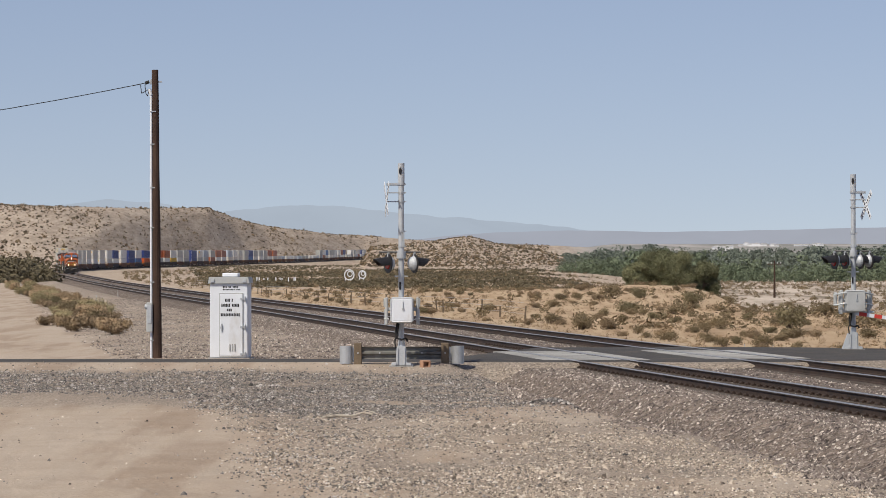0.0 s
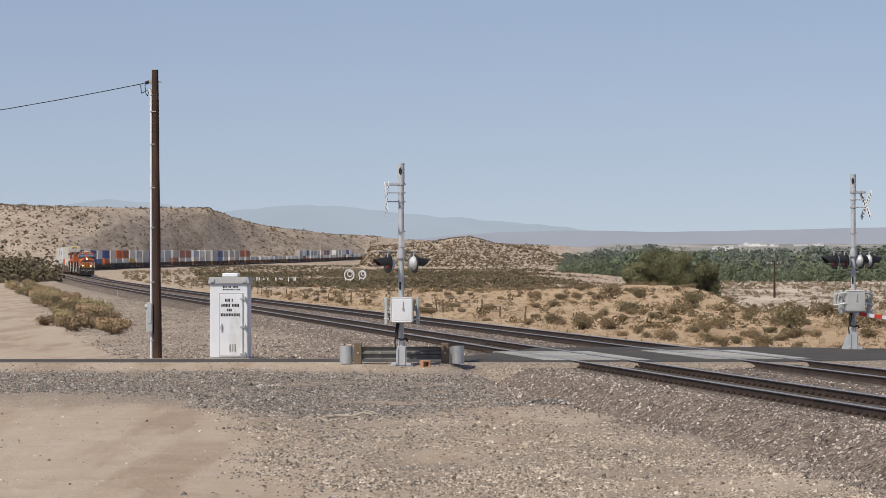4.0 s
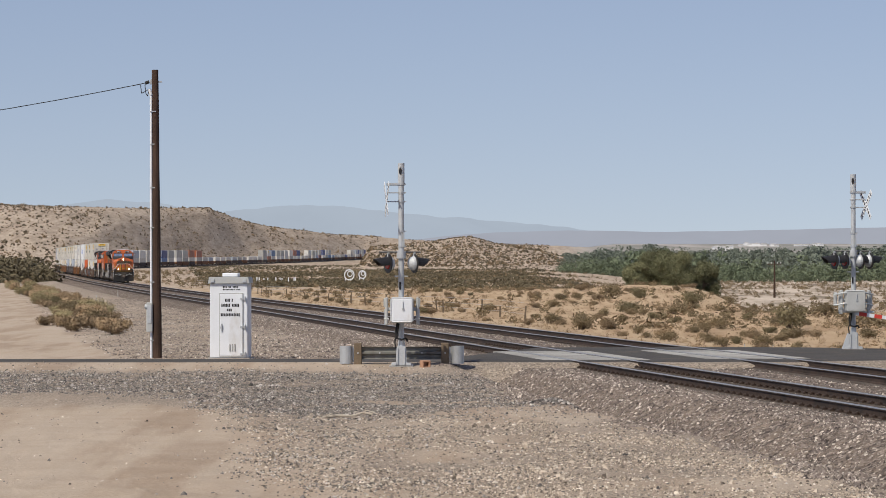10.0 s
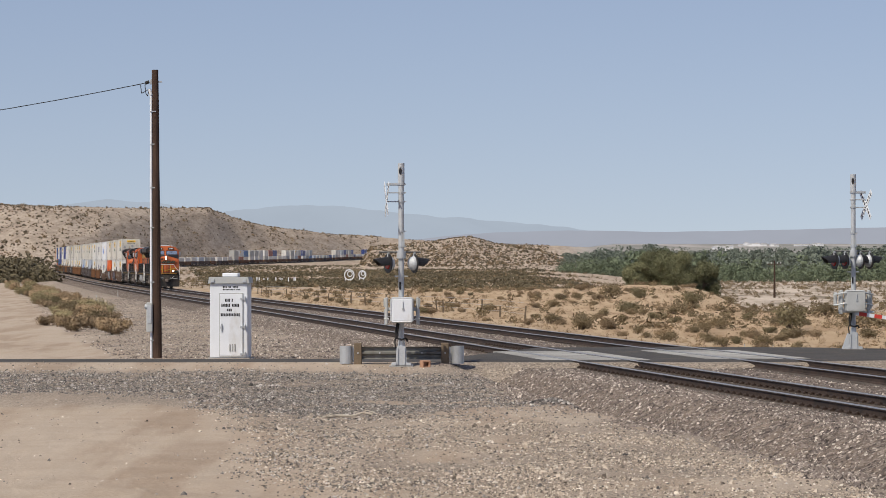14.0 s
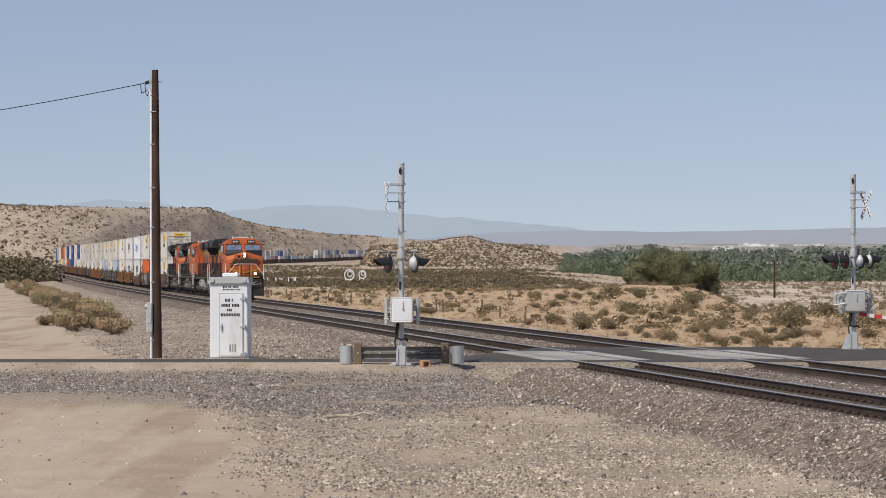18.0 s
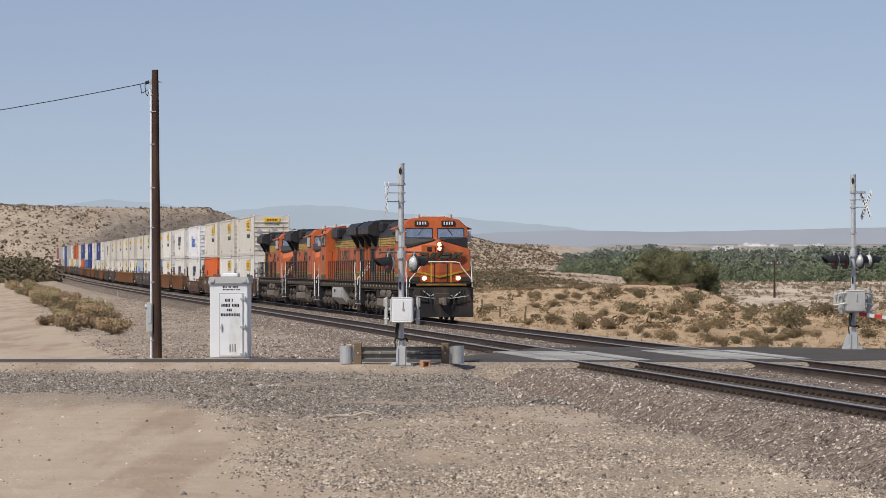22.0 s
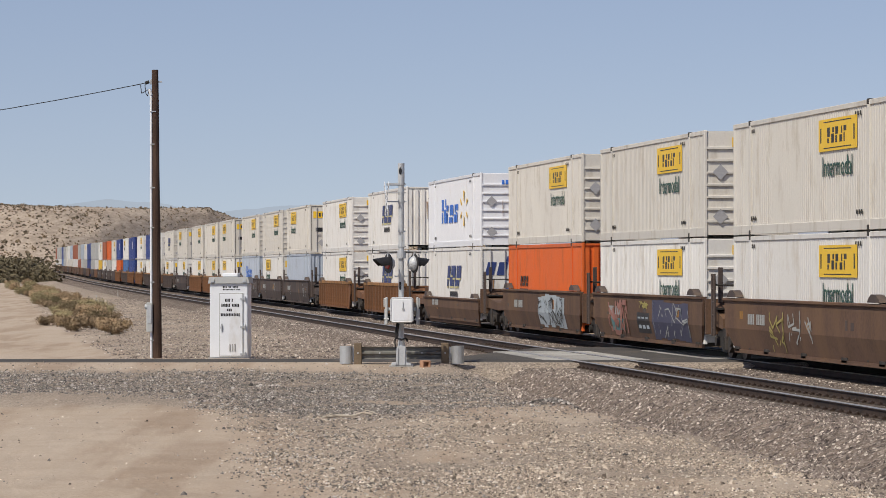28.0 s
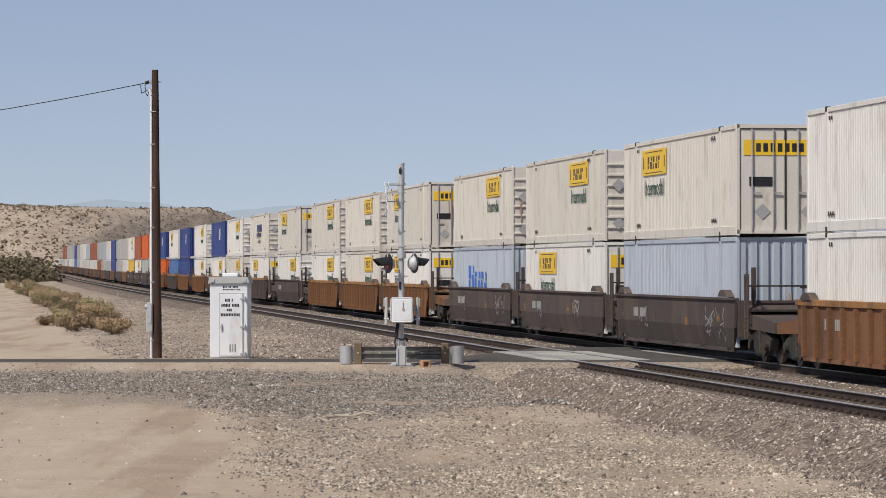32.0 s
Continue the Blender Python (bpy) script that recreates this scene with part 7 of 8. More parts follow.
def build_stones():
    rng = np.random.RandomState(3)
    # ballast beside and between the rails, thinning out with distance
    n = 120000
    s = 119 - 190 * rng.uniform(0, 1, n) ** 1.5
    lat = np.where(rng.uniform(0, 1, n) < 0.55, rng.uniform(5.4, TRACK_GAP + 3.7, n), rng.uniform(-3.4, 5.4, n))
    keep = ~((s > 50.5) & (s < 67.5) & (lat > -1.5) & (lat < 6.0))
    for c in (0.0, TRACK_GAP):
        keep &= np.abs(np.abs(lat - c) - 0.7535) > 0.11
    s, lat = s[keep], lat[keep]
    a = np.interp(s, LS, LA)
    x = np.interp(s, LS, LX) + lat * np.sin(a)
    y = np.interp(s, LS, LY) - lat * np.cos(a)
    z = bed_height(lat, np.interp(s, LS, LZ))
    stones("ballast_stones", x, y, z - 0.01, rng.uniform(0.018, 0.044, len(x)), M_STONE_BALLAST, "loose crushed ballast stones along the tracks", rng)
    # patchy gravel before the crossing
    n = 290000
    d = 42 + 52 * rng.uniform(0, 1, n) ** 1.15
    x = (rng.uniform(-0.135, 0.135, n)) * d
    lat, tz = beside(x, d)
    no = fractal(x / 1.3, d / 2.6, 61)
    no2 = fractal(x / 4.0, d / 7.0, 71)
    sandy = smooth(-2.9, -4.4, x + (d - 63) * 0.10 + 0.8 * no2) * smooth(81, 77, d + 3 * no2)
    keep = (lat > 6.2) & (rng.uniform(0, 1, n) > 0.992 * sandy) & (rng.uniform(0, 1, n) > 0.85 * bare_sand(x, d)) & (rng.uniform(0, 1, n) < np.clip(0.55 + 0.75 * no + 0.5 * no2 + 0.6 * smooth(70, 75, d + 3 * no2 + 1.0 * np.clip(x + 6, 0, 9)) * smooth(5, 1, x), 0.08, 1)) & (road_mask(x, d, 0.4) < 0.3) & (rng.uniform(0, 1, n) > 0.9 * smooth(86.5, 89.5, d + 1.5 * no2 + 0.35 * np.clip(x + 5, 0, 10)) * smooth(6, 3, x))
    x, d, lat = x[keep], d[keep], lat[keep]
    belt = smooth(72, 77.5, d + 3 * fractal(x / 3, d / 5, 41) + 1.0 * np.clip(x + 6, 0, 9)) * smooth(90.5, 87.5, d + 1.5 * no2[keep] + 0.35 * np.clip(x + 5, 0, 10)) * smooth(6, 1, x)
    size = rng.uniform(0.009, 0.026, len(x)) * (1 + 1.0 * (rng.uniform(0, 1, len(x)) > 0.97))
    z = ground_height(x, d)
    grey = rng.uniform(0, 1, len(x)) < 0.9 * belt + 0.32 * smooth(1.5, -2.5, x) + 0.06
    near = lat < 9.0 + 1.2 * fractal(x / 2.2, d / 4, 47)
    stones("grey_gravel", x[grey & ~near], d[grey & ~near], z[grey & ~near], size[grey & ~near] * 1.1, M_STONE_GREY, "grey loose gravel belt before the road", rng)
    stones("tan_gravel", x[~grey & ~near], d[~grey & ~near], z[~grey & ~near], size[~grey & ~near], M_STONE_GRAVEL, "tan gravel and small stones on sand", rng)
    stones("spilled_ballast", x[near], d[near], z[near], size[near] * 1.35, M_STONE_BALLAST, "spilled dark ballast at the foot of the bed", rng)
    # gravel bank behind the road
    n = 46000
    d = 99 + 190 * rng.uniform(0, 1, n) ** 1.8
    lat = rng.uniform(6.5, 17, n)
    tx = np.interp(d, LY[::-1], LX[::-1])
    x = tx - lat / 0.99
    keep = (road_mask(x, d, 0.5) < 0.2) & (x > -0.14 * d) & (rng.uniform(0, 1, n) < np.clip(1.15 - (lat - 6.5) / 11 + 0.5 * fractal(x / 2, d / 5, 81), 0.05, 1))
    x, d = x[keep], d[keep]
    stones("bank_gravel", x, d, ground_height(x, d), rng.uniform(0.018, 0.045, len(x)), M_STONE_BALLAST, "broken stone on the bank beside the line", rng)
    # scattered larger stones
    n = 80
    d = rng.uniform(44, 68, n)
    x = (0.055 + 0.035 * rng.normal(0, 1, n)) * d
    stones("larger_stones", x, d, ground_height(x, d), rng.uniform(0.035, 0.075, n), M_STONE_GRAVEL, "pale fist-sized stones on gravel", rng)


build_stones()


def gravel_pile():
    rng = np.random.RandomState(77)
    n = 260
    x = 2.45 + 0.38 * rng.normal(0, 1, n)
    y = 74.6 + 0.55 * rng.normal(0, 1, n)
    top = 0.11 * np.exp(-((x - 2.45) / 0.5) ** 2 - ((y - 74.6) / 0.7) ** 2)
    stones("gravel_pile", x, y, ground_height(x, y) + top, rng.uniform(0.025, 0.05, n), M_STONE_GREY, "small pile of dark grey crushed stone", rng)


gravel_pile()


def dead_branch():
    t = thing("dead_branch", "pale dry dead branch lying on gravel", "branch")
    x, y = -1.78, 68.2
    t.matrix_basis = pose(x, y, height_at(x, y) + 0.015, 0, 0, 12)
    bark = material("bleached_dead_wood", (0.50, 0.44, 0.36), 0.9, 0, 0.2, 6, 50, 0.2)
    part("limb", quick((pipe, [(-0.55, 0, 0.02), (-0.25, 0.05, 0.05), (0.02, -0.02, 0.04), (0.25, 0.02, 0.10), (0.42, 0.0, 0.07)], 0.022, 6)), bark, t)
    for a, b, c in (((-0.3, 0.04, 0.05), (-0.42, -0.1, 0.09), (-0.5, -0.16, 0.04)), ((0.05, 0, 0.05), (0.12, 0.12, 0.12), (0.3, 0.2, 0.06)), ((0.2, 0, 0.09), (0.3, -0.1, 0.15), (0.5, -0.12, 0.08))):
        part("twig", quick((pipe, [a, b, c], 0.012, 5)), bark, t)


dead_branch()


# ---------------------------------------------------------------- plants
def leaf_material(name, color, var):
    m = bpy.data.materials.new(name)
    m.use_nodes = True
    n, l = m.node_tree.nodes, m.node_tree.links
    b = n["Principled BSDF"]
    b.inputs["Roughness"].default_value = 0.8
    b.inputs["Specular IOR Level"].default_value = 0.2
    g = n.new("ShaderNodeNewGeometry")
    o = n.new("ShaderNodeObjectInfo")
    r = n.new("ShaderNodeMapRange")
    r.inputs["To Min"].default_value = 1 - var
    r.inputs["To Max"].default_value = 1 + var
    l.new(g.outputs["Random Per Island"], r.inputs["Value"])
    r2 = n.new("ShaderNodeMapRange")
    r2.inputs["To Min"].default_value = 0.75
    r2.inputs["To Max"].default_value = 1.25
    l.new(o.outputs["Random"], r2.inputs["Value"])
    mu = n.new("ShaderNodeMath")
    mu.operation = 'MULTIPLY'
    l.new(r.outputs[0], mu.inputs[0])
    l.new(r2.outputs[0], mu.inputs[1])
    s = n.new("ShaderNodeVectorMath")
    s.operation = 'SCALE'
    s.inputs[0].default_value = color
    l.new(mu.outputs[0], s.inputs["Scale"])
    l.new(s.outputs[0], b.inputs["Base Color"])
    return m


M_LEAF_OLIVE = leaf_material("olive_creosote_leaves", (0.205, 0.158, 0.092), 0.28)
M_LEAF_TAN = leaf_material("dry_tan_brush", (0.27, 0.198, 0.122), 0.28)
M_LEAF_GREEN = leaf_material("dull_green_leaves", (0.180, 0.150, 0.085), 0.28)
M_LEAF_PALE = leaf_material("pale_sage_leaves", (0.36, 0.305, 0.172), 0.25)
M_LEAF_STRAW = leaf_material("straw_brush", (0.37, 0.27, 0.165), 0.25)
M_LEAF_DARK = leaf_material("dark_dusty_scrub", (0.110, 0.093, 0.058), 0.28)
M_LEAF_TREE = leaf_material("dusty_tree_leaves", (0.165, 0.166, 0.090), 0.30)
# paler and greyer than near leaves: distance haze put into the colour
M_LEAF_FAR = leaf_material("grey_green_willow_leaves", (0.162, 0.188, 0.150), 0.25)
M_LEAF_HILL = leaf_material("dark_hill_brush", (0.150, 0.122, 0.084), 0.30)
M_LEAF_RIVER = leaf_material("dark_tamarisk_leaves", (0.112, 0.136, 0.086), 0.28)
M_TWIG = material("grey_brown_twigs", (0.13, 0.095, 0.065), 0.9, 0, 0.25, 5, 40, 0.1)


def leaf_cards(centres, sizes, rng, stretch=1.6, out=None):
    """Small bent leaves as two triangles each, turned at random or, with out, facing away from their clump."""
    n = len(centres)
    u = rng.normal(0, 1, (n, 3))
    if out is not None:
        face = out + 0.55 * rng.normal(0, 1, (n, 3))
        u = np.cross(face, u)
    u /= np.linalg.norm(u, axis=1)[:, None]
    w = rng.normal(0, 1, (n, 3)) if out is None else face
    v = np.cross(u, w)
    v /= np.maximum(np.linalg.norm(v, axis=1)[:, None], 1e-6)
    bend = np.cross(u, v)
    a = sizes[:, None]
    q = np.stack([centres - u * a * stretch * 0.5, centres + v * a * 0.5 + bend * a * 0.15, centres + u * a * stretch * 0.5, centres - v * a * 0.5 + bend * a * 0.15], 1)
    verts = q.reshape(-1, 3)
    i = 4 * np.arange(n)
    faces = np.stack([np.stack([i, i + 1, i + 2], 1), np.stack([i, i + 2, i + 3], 1)], 1).reshape(-1, 3)
    return verts, faces


def bush_points(n, w, h, rng, lobes=7, clump=0.31):
    """Leaf places on the outside of several uneven clumps that rise from one root."""
    ang = rng.uniform(0, 2 * math.pi, lobes)
    rad = rng.uniform(0.1, 0.62 + 0.9 * (0.31 - clump), lobes) * w / 2
    cz = h * (rng.uniform(0.38, 0.72, lobes) if clump > 0.3 else rng.uniform(0.15, 0.86, lobes) * (1 - 0.35 * (rad / (w / 2)) ** 2))
    cs = np.stack([rad * np.cos(ang), rad * np.sin(ang), cz], 1)
    size = clump * rng.uniform(0.7, 1.3, lobes) * min(w, 1.5 * h)
    k = rng.randint(0, lobes, n)
    d = rng.normal(0, 1, (n, 3))
    d /= np.linalg.norm(d, axis=1)[:, None]
    p = cs[k] + d * (size[k] * rng.uniform(0.15, 1.08, n) ** 0.7)[:, None] * np.array([1, 1, 0.85])
    p[:, 2] = np.clip(p[:, 2], 0.03, None)
    return p, cs, d


def bush(seed, w, h, n, leaf, mat, label, lobes=11):
    rng = np.random.RandomState(seed)
    t = thing("desert_bush", label, "bush", "desert bushes")
    p, cs, d = bush_points(n, w, h, rng, lobes)
    v, f = leaf_cards(p, rng.uniform(0.6, 1.4, n) * leaf, rng, 1.6, d + np.array([0, 0, 0.4]))
    part("foliage", raw_mesh("foliage", v, f, mat), None, t)
    bm = bmesh.new()
    for i in range(16):
        c = Vector(cs[i % len(cs)]) + Vector(rng.normal(0, 0.16, 3) * w * 0.5)
        c.z = max(c.z, 0.15)
        mid = Vector((c.x * 0.35, c.y * 0.35, c.z * 0.5))
        rod(bm, (0, 0, -0.05), mid, 0.016, 4, 0.012)
        rod(bm, mid, c * 1.12, 0.012, 4, 0.005)
    part("woody_stem", bm, M_TWIG, t)
    return t


def land_hit(side, drop):
    """Where a sight line from the eye, with that sideways and downward slope, meets the land."""
    d = np.arange(40.0, 1500.0, 0.5)
    below = ground_height(side * d, d) > EYE_Z - drop * d
    return float(d[np.argmax(below)]) if below.any() else 400.0


def build_bushes():
    kinds = []
    for i, (w, h, mat, lab) in enumerate(((1.8, 0.85, M_LEAF_OLIVE, "olive-green creosote bush growing in sand"), (1.7, 0.7, M_LEAF_TAN, "dry tan desert bush growing in sand"),
                                          (2.3, 0.95, M_LEAF_OLIVE, "wide olive creosote bush growing in sand"), (1.5, 0.5, M_LEAF_TAN, "low straw-coloured brush on sand"),
                                          (1.8, 0.8, M_LEAF_GREEN, "dull green desert bush growing in sand"), (2.2, 0.65, M_LEAF_TAN, "spreading dry brush on sand"),
                                          (2.1, 0.9, M_LEAF_PALE, "rounded pale sage bush beside the dirt road"), (2.4, 0.8, M_LEAF_STRAW, "rounded straw-coloured bush beside the dirt road"))):
        b = bush(100 + i, w, h, 3600 if i > 5 else 1500, 0.062 if i > 5 else 0.056, mat, lab, 7 if i > 5 else 11)
        d0 = 165 + 22 * i
        x0 = float(np.interp(d0, LY[::-1], LX[::-1])) - 15.5
        b.location = (x0, d0, height_at(x0, d0) - 0.03)
        kinds.append(b)
    rng = random.Random(23)

    def put(x, y, k, size):
        m = pose(x, y, height_at(x, y) - 0.04, 0, 0, rng.uniform(0, 360)) @ Matrix.Diagonal((size, size, size * rng.uniform(0.85, 1.15), 1))
        ob = copy_thing(kinds[k], m)
        ob.matrix_basis = m
    # slopes towards the largest bushes: sideways, down (both in thousandths) and height
    big = [(52.5, 13.2, 1.0), (65, 13.5, .75), (70.7, 10.5, 1.3), (80.7, 10.0, .7), (97.5, 11.3, .9), (86.5, 13.9, .8), (78.7, 17.7, .8), (98, 17.7, 1.3), (47, 17.7, .8), (39, 6.7, 1.0),
           (47.7, 8.9, 1.3), (43.5, 9.4, 1.0), (55.2, 8.6, 1.0), (108, 13.6, 1.1), (99, 20.3, .8), (120, 20.3, .7), (25.4, 8.9, 1.2), (32.9, 9.4, .9), (30.6, 16, .9), (39.4, 17.7, .9), (63, 20.4, .8), (13, 12.4, .7)]
    for a, b, h in big:
        d = land_hit(a / 1000, b / 1000)
        put(a / 1000 * d, d, rng.choice((0, 2, 4, 0, 1)), h * rng.uniform(0.78, 0.98))
    # the hedge of brush between the dirt road and the line
    for i in range(34):
        d = 148 * (520 / 148) ** (i / 33) + rng.uniform(-2, 2)
        tx = float(np.interp(d, LY[::-1], LX[::-1]))
        near = 1.0 * (d < 175)
        for j in range(2 if i % 2 else 1):
            put(tx - (14.4 + near + 2.3 * j + rng.uniform(-0.6, 0.6)), d + 3 * j, rng.choice((6, 7, 6, 7, 1)), rng.uniform(0.6, 0.95) * (1 + d / 1500))
    # scattered over the nearer desert
    n = 0
    while n < 270:
        d = 113 + 300 * rng.random() ** 1.4
        x = rng.uniform(-0.06, 0.13) * d
        lat, tz = beside(np.array([x]), np.array([d]))
        if lat[0] > -5.5 or road_mask(np.array([x]), np.array([d]), 1.0)[0] > 0.1:
            continue
        if value_noise(np.array([x / 9]), np.array([d / 16]), 9)[0] < rng.uniform(-0.9, 0.5):
            continue
        put(x, d, rng.randrange(6), rng.uniform(0.28, 0.62))
        n += 1


build_bushes()


def brush_stuff(name, x, y, size, cards, leaf, mat, label, seed):
    rng = np.random.RandomState(seed)
    n = len(x)
    z = ground_height(x, y)
    k = np.repeat(np.arange(n), cards)
    d = rng.normal(0, 1, (n * cards, 3))
    d /= np.linalg.norm(d, axis=1)[:, None]
    p = d * (size[k] * rng.uniform(0.4, 1.0, n * cards))[:, None] * np.array([0.62, 0.62, 0.42])
    p[:, 2] = np.abs(p[:, 2]) * 1.5
    p += np.stack([x[k], y[k], z[k]], 1)
    v, f = leaf_cards(p, size[k] * leaf * rng.uniform(0.6, 1.4, n * cards), rng, 1.6, d * np.array([1, 1, 0]) + np.array([0, 0, 0.7]))
    ob = new(name, raw_mesh(name, v, f, mat))
    return tagged(ob, label, "brush", kind="stuff")


def build_far_brush():
    rng = np.random.RandomState(8)
    # middle desert across the line
    d = 160 + 900 * rng.uniform(0, 1, 9000) ** 1.3
    x = rng.uniform(-0.09, 0.135, 9000) * d
    lat, tz = beside(x, d)
    thick = fractal(x / 14, d / 40, 19) + 0.35 * smooth(350, 600, d)
    keep = (lat < -6) & (thick > rng.uniform(-0.55, 0.95, 9000))
    keep &= ~((x / d > 0.045) & (d > 380) & (rng.uniform(0, 1, 9000) > 0.7))
    x, d = x[keep], d[keep]
    half = rng.uniform(0, 1, len(x)) < 0.5
    brush_stuff("desert_brush", x[half], d[half], rng.uniform(0.3, 0.8, half.sum()) * (1 + d[half] / 1200), 46, 0.13, M_LEAF_OLIVE, "olive desert brush spread over the plain", 1)
    brush_stuff("dry_brush", x[~half], d[~half], rng.uniform(0.25, 0.65, (~half).sum()) * (1 + d[~half] / 1200), 40, 0.13, M_LEAF_TAN, "dry tan brush spread over the plain", 2)
    # dry grass tufts between the bushes
    d = 112 + 260 * rng.uniform(0, 1, 9000) ** 1.3
    x = rng.uniform(-0.05, 0.13, 9000) * d
    lat, tz = beside(x, d)
    keep = (lat < -4.2) & (fractal(x / 7, d / 14, 37) > rng.uniform(-0.75, 0.55, 9000)) & (road_mask(x, d, 1.0) < 0.1)
    brush_stuff("dry_grass", x[keep], d[keep], rng.uniform(0.10, 0.30, keep.sum()), 16, 0.16, M_LEAF_STRAW, "dry straw-coloured grass tufts on sand", 7)
    # dark belt of scrub below the far line
    d = np.concatenate([rng.uniform(430, 860, 5200), rng.uniform(860, 1500, 5200)])
    x = rng.uniform(-0.075, 0.035, 10400) * d + 4
    lat, tz = beside(x, d)
    keep = (lat < -11) & (fractal(x / 25, d / 60, 77) > np.where(d < 860, -0.25, -0.05) - 0.4 * smooth(1100, 1400, d))
    x, d = x[keep], d[keep]
    brush_stuff("scrub_belt", x, d, rng.uniform(0.45, 1.05, len(x)), 15, 0.25, M_LEAF_DARK, "dark green scrub belt on the plain", 3)
    # hills: brush in clumps and strings, thicker towards the foot
    d = np.concatenate([rng.uniform(1050, 1750, 26000), rng.uniform(1750, 3000, 22000)])
    x = np.concatenate([rng.uniform(-0.13, 0.045, 26000), rng.uniform(-0.10, 0.03, 22000)]) * d
    z = ground_height(x, d)
    lat, tz = beside(x, d)
    rise = z - tz
    n = len(x)
    keep = (rise > 0.4) & (rng.uniform(0, 1, n) < np.clip(0.42 + 0.85 * fractal(x / 38, d / 60, 27) + 0.45 * smooth(7, 2, rise), 0.10, 1)) & (np.abs(lat) > 9)
    x, d = x[keep], d[keep]
    n = len(x)
    size = rng.uniform(0.35, 1.05, n) * (1 + 0.7 * (rng.uniform(0, 1, n) > 0.90)) * (1 + 0.25 * (d > 1750))
    pale = rng.uniform(0, 1, n) < 0.5
    brush_stuff("hill_brush", x[~pale], d[~pale], size[~pale], 9, 0.45, M_LEAF_HILL, "dark brush dotted over the hills", 4)
    brush_stuff("pale_hill_brush", x[pale], d[pale], size[pale], 9, 0.45, M_LEAF_TAN, "dull tan brush dotted over the hills", 14)
    # thicket beside the bend
    d = rng.uniform(560, 1000, 900)
    x = rng.uniform(-0.15, -0.104, 900) * d
    lat, tz = beside(x, d)
    keep = (lat > 10) & (lat < 60) & (x / d < -0.1045 - 0.00002 * (d - 560))
    x, d = x[keep], d[keep]
    brush_stuff("dark_thicket", x, d, rng.uniform(2.0, 7.2, len(x)) * np.clip((-0.1005 - x / d) / 0.012, 0.35, 1.0), 170, 0.072, M_LEAF_DARK, "dark dense thicket beside the bend", 5)
    # low brush along the ballast on the left plain
    d = rng.uniform(210, 700, 260)
    tx = np.interp(d, LY[::-1], LX[::-1])
    x = tx - rng.uniform(24, 70, 260)
    keep = x > -0.135 * d
    brush_stuff("plain_brush", x[keep], d[keep], rng.uniform(0.4, 0.9, keep.sum()), 40, 0.14, M_LEAF_TAN, "dry brush on the sandy plain", 6)


build_far_brush()


def tree(seed, x, y, w, h, n, leaf, mat, label, group):
    rng = np.random.RandomState(seed)
    t = thing("tree", label, "tree", group)
    t.location = (x, y, height_at(x, y))
    lobes = 30
    p, cs, d = bush_points(n, w, h, rng, lobes, 0.18)
    v, f = leaf_cards(p, rng.uniform(0.6, 1.4, n) * leaf, rng, 1.6, d)
    part("crown", raw_mesh("crown", v, f, mat), None, t)
    bm = bmesh.new()
    rod(bm, (0, 0, -0.2), (0.1, 0, h * 0.3), 0.28, 8, 0.2)
    for c in cs:
        c = Vector(c)
        mid = Vector((c.x * 0.4, c.y * 0.4, h * 0.32 + 0.2 * c.z))
        rod(bm, (0.05, 0, h * 0.15), mid, 0.14, 6, 0.09)
        rod(bm, mid, c, 0.09, 5, 0.03)
    part("trunk", bm, M_TWIG, t)
    return t


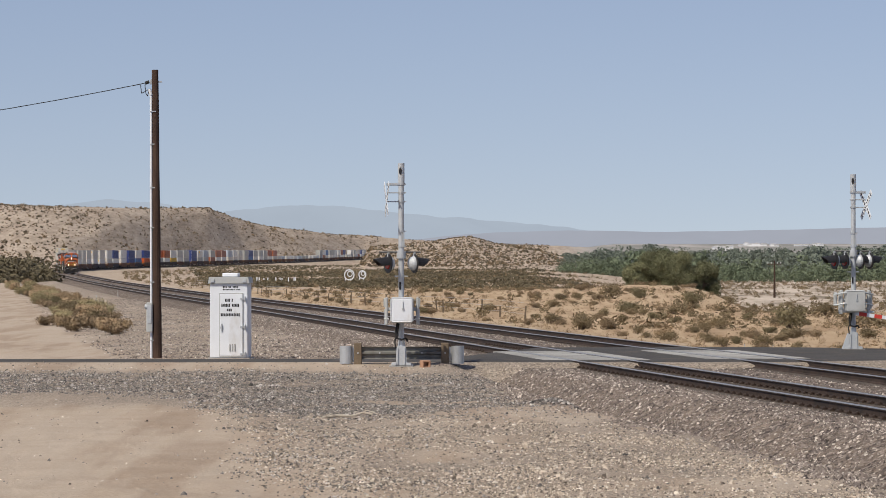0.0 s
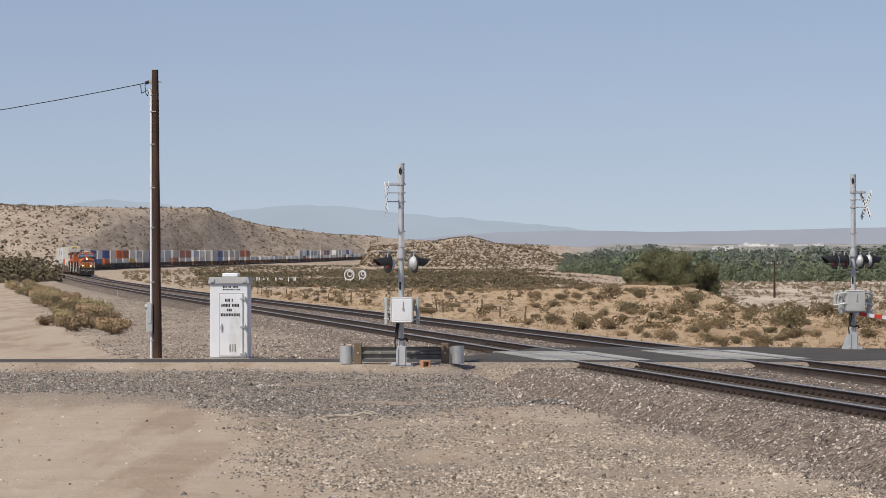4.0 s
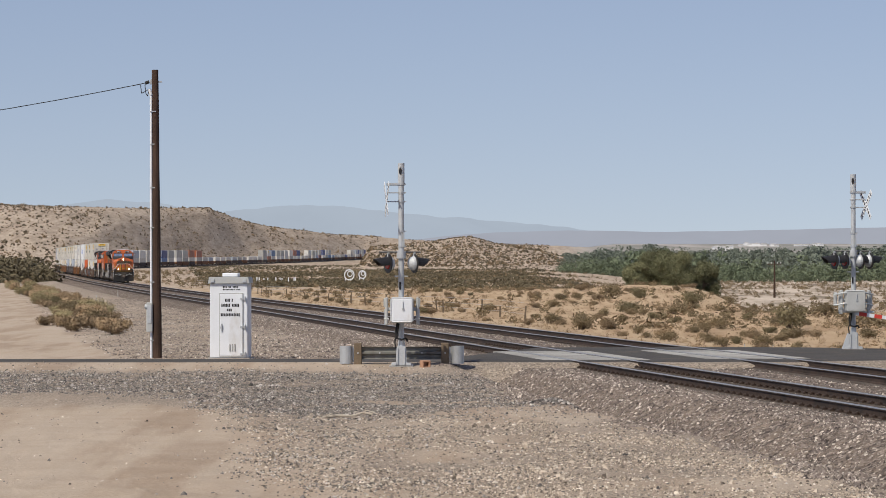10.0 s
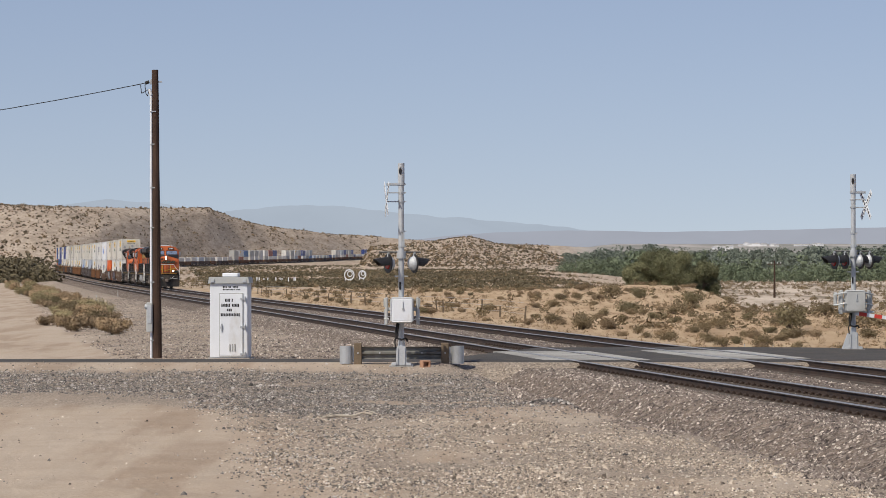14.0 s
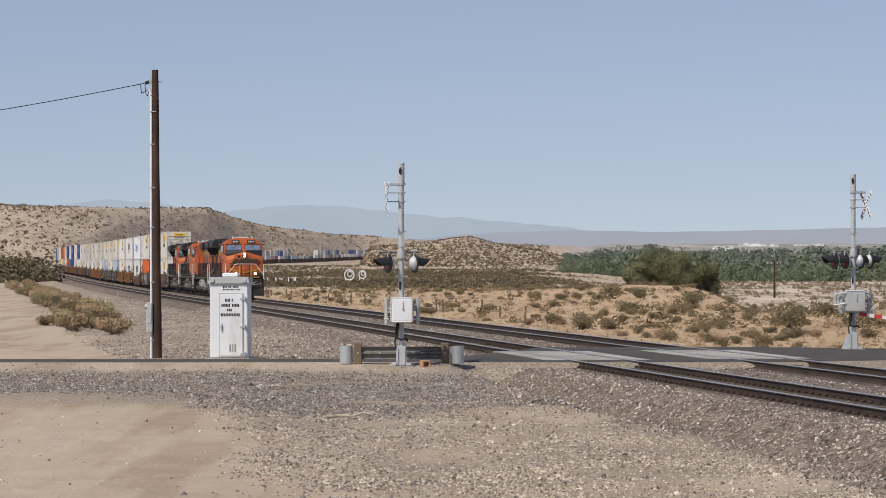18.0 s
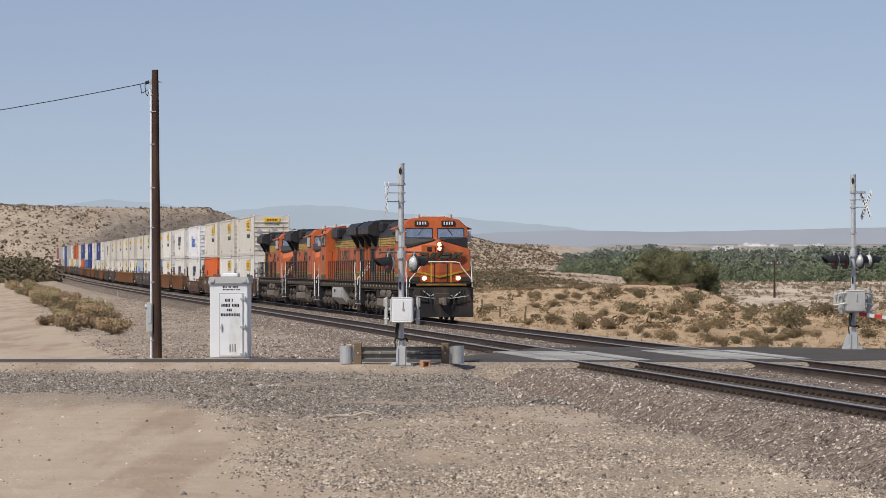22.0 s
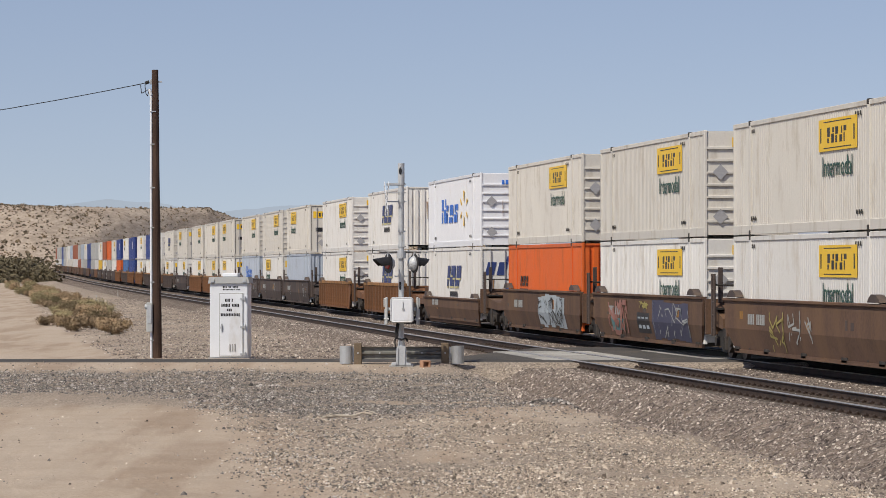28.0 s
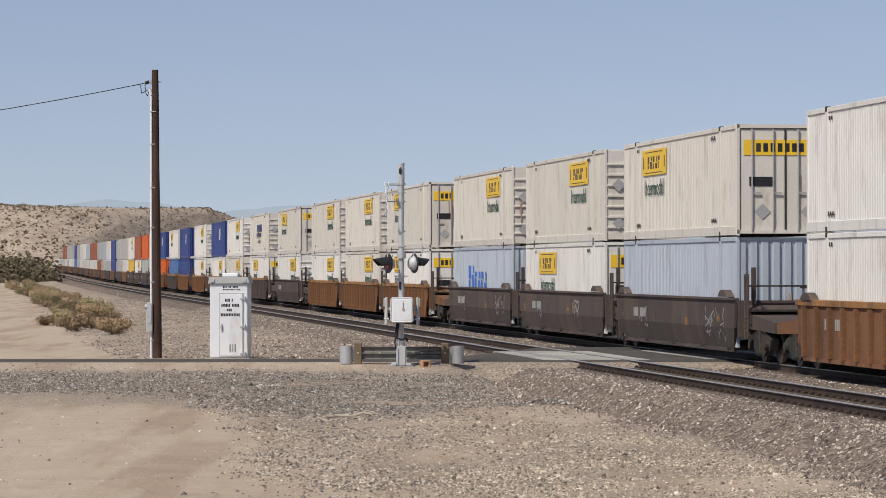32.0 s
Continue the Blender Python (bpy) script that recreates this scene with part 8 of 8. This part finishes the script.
def build_trees():
    for i, (a, w, h) in enumerate(((0.0555, 5.2, 5.2), (0.0605, 7.0, 7.2), (0.0665, 7.4, 7.0), (0.0728, 5.6, 5.6))):
        y = 500 + (i % 2) * 5
        tree(300 + i, a * y, y, w, h, 32000, 0.125, M_LEAF_TREE, "dense rounded dusty green desert tree", "desert trees")
    # belt of trees along the river
    rng = np.random.RandomState(31)
    n = 1250
    d = 1020 + 1400 * rng.uniform(0, 1, n) ** 1.35
    x = rng.uniform(0.0335, 0.15, n) * d
    size = rng.uniform(1.6, 5.4, n) * (1 - 0.3 * (d < 1080)) * np.clip(0.55 + 0.6 * (x / d - 0.03) / 0.02, 0.5, 1) * (1 + 0.75 * fractal(x / 32, d / 90, 91))
    z = ground_height(x, d)
    # crowns of many leafy clumps, nearer row darker, woods behind it coloured with haze
    per, cards = 9, 32
    m = per * n
    t = np.repeat(np.arange(n), per)
    r = size[t] * rng.uniform(0.18, 0.44, m)
    c = np.stack([x[t] + rng.normal(0, 0.5, m) * size[t], d[t] + rng.normal(0, 0.4, m) * size[t], z[t] + size[t] * rng.uniform(0.05, 1.2, m)], 1)
    k = np.repeat(np.arange(m), cards)
    dd = rng.normal(0, 1, (len(k), 3))
    dd /= np.linalg.norm(dd, axis=1)[:, None]
    p = c[k] + dd * (r[k] * rng.uniform(0.75, 1.12, len(k)))[:, None] * np.array([1, 1, 0.9])
    v, f = leaf_cards(p, r[k] * 0.40 * rng.uniform(0.5, 1.5, len(k)), rng, 1.3, dd)
    v = v.reshape(-1, 4, 3)
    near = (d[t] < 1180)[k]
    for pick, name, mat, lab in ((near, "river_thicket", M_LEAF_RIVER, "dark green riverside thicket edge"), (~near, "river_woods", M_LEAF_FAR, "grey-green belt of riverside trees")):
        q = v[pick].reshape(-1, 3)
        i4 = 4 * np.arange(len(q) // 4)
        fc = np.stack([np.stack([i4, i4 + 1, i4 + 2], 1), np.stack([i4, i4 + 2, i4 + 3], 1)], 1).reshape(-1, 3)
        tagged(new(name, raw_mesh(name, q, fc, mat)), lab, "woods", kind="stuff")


build_trees()


# ---------------------------------------------------------------- distance
def build_town():
    rng = random.Random(12)
    wall = material("pale_far_walls", (0.80, 0.80, 0.80), 0.8, 0, 0.05)
    roof = material("pale_far_roofs", (0.62, 0.60, 0.58), 0.8, 0, 0.08)
    for i in range(44):
        spot, wide, y0, y1 = rng.choice(((0.0785, 0.003, 3150, 3400), (0.0790, 0.002, 3200, 3500), (0.0905, 0.005, 3700, 4100), (0.0870, 0.003, 3900, 4250), (0.1050, 0.005, 3800, 4250)))
        side = rng.uniform(spot - wide, spot + wide) if i < 40 else rng.uniform(0.0275, 0.031)
        y = rng.uniform(y0, y1) if i < 40 else rng.uniform(2300, 2380)
        x = side * y
        w, d, h = rng.uniform(2.5, 9.0), rng.uniform(5, 9), rng.uniform(1.2, 3.2)
        t = thing("far_building", "small white flat distant building in the valley", "building", "town in the valley")
        t.location = (x, y, height_at(x, y) - 0.2)
        part("wall", quick((box, 0, 0, h / 2, w, d, h)), wall, t)
        bm = bmesh.new()
        prism(bm, [(-w / 2 - 0.4, h), (w / 2 + 0.4, h), (w / 2 - 1, h + 0.5), (-w / 2 + 1, h + 0.5)], "y", -d / 2 - 0.4, d / 2 + 0.4)
        part("roof", bm, roof, t)


build_town()


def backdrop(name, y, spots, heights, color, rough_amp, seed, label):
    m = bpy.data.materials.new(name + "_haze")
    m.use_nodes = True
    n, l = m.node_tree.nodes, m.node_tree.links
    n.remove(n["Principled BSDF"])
    # the ridge glows evenly: haze and daylight are put into the emission colour
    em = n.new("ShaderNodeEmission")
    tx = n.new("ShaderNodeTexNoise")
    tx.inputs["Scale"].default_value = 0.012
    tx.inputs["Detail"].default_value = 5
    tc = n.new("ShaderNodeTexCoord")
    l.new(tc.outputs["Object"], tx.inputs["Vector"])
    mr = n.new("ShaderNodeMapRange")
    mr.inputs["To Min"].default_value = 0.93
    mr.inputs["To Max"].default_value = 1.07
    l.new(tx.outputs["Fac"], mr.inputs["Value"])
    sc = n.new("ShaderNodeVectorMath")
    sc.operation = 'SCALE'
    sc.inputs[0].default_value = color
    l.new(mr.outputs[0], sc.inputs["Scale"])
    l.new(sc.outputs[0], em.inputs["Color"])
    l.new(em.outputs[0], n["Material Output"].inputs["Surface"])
    side = np.linspace(-0.35, 0.35, 700)
    top = np.interp(side, spots, heights) + rough_amp * fractal(side * 160, side * 0 + seed, seed, 5)
    rows = 6
    v, f = [], []
    for j in range(rows + 1):
        u = j / rows
        for s, h in zip(side, top):
            v.append((s * y, y + 250 * u + 30 * math.sin(s * 90 + j), -25 + (h + 25) * u))
    w = len(side)
    for j in range(rows):
        for i in range(w - 1):
            a = j * w + i
            f.append((a, a + 1, a + w + 1, a + w))
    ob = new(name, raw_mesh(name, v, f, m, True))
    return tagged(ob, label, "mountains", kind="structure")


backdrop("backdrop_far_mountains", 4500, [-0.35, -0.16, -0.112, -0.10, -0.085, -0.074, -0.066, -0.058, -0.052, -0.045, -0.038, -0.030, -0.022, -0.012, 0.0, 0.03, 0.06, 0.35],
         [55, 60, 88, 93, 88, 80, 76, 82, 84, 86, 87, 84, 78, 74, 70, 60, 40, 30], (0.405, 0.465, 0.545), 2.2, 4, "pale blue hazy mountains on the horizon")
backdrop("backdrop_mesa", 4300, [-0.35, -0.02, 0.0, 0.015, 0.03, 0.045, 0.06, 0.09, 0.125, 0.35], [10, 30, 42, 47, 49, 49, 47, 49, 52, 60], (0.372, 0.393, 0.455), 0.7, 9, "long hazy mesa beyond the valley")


motions()
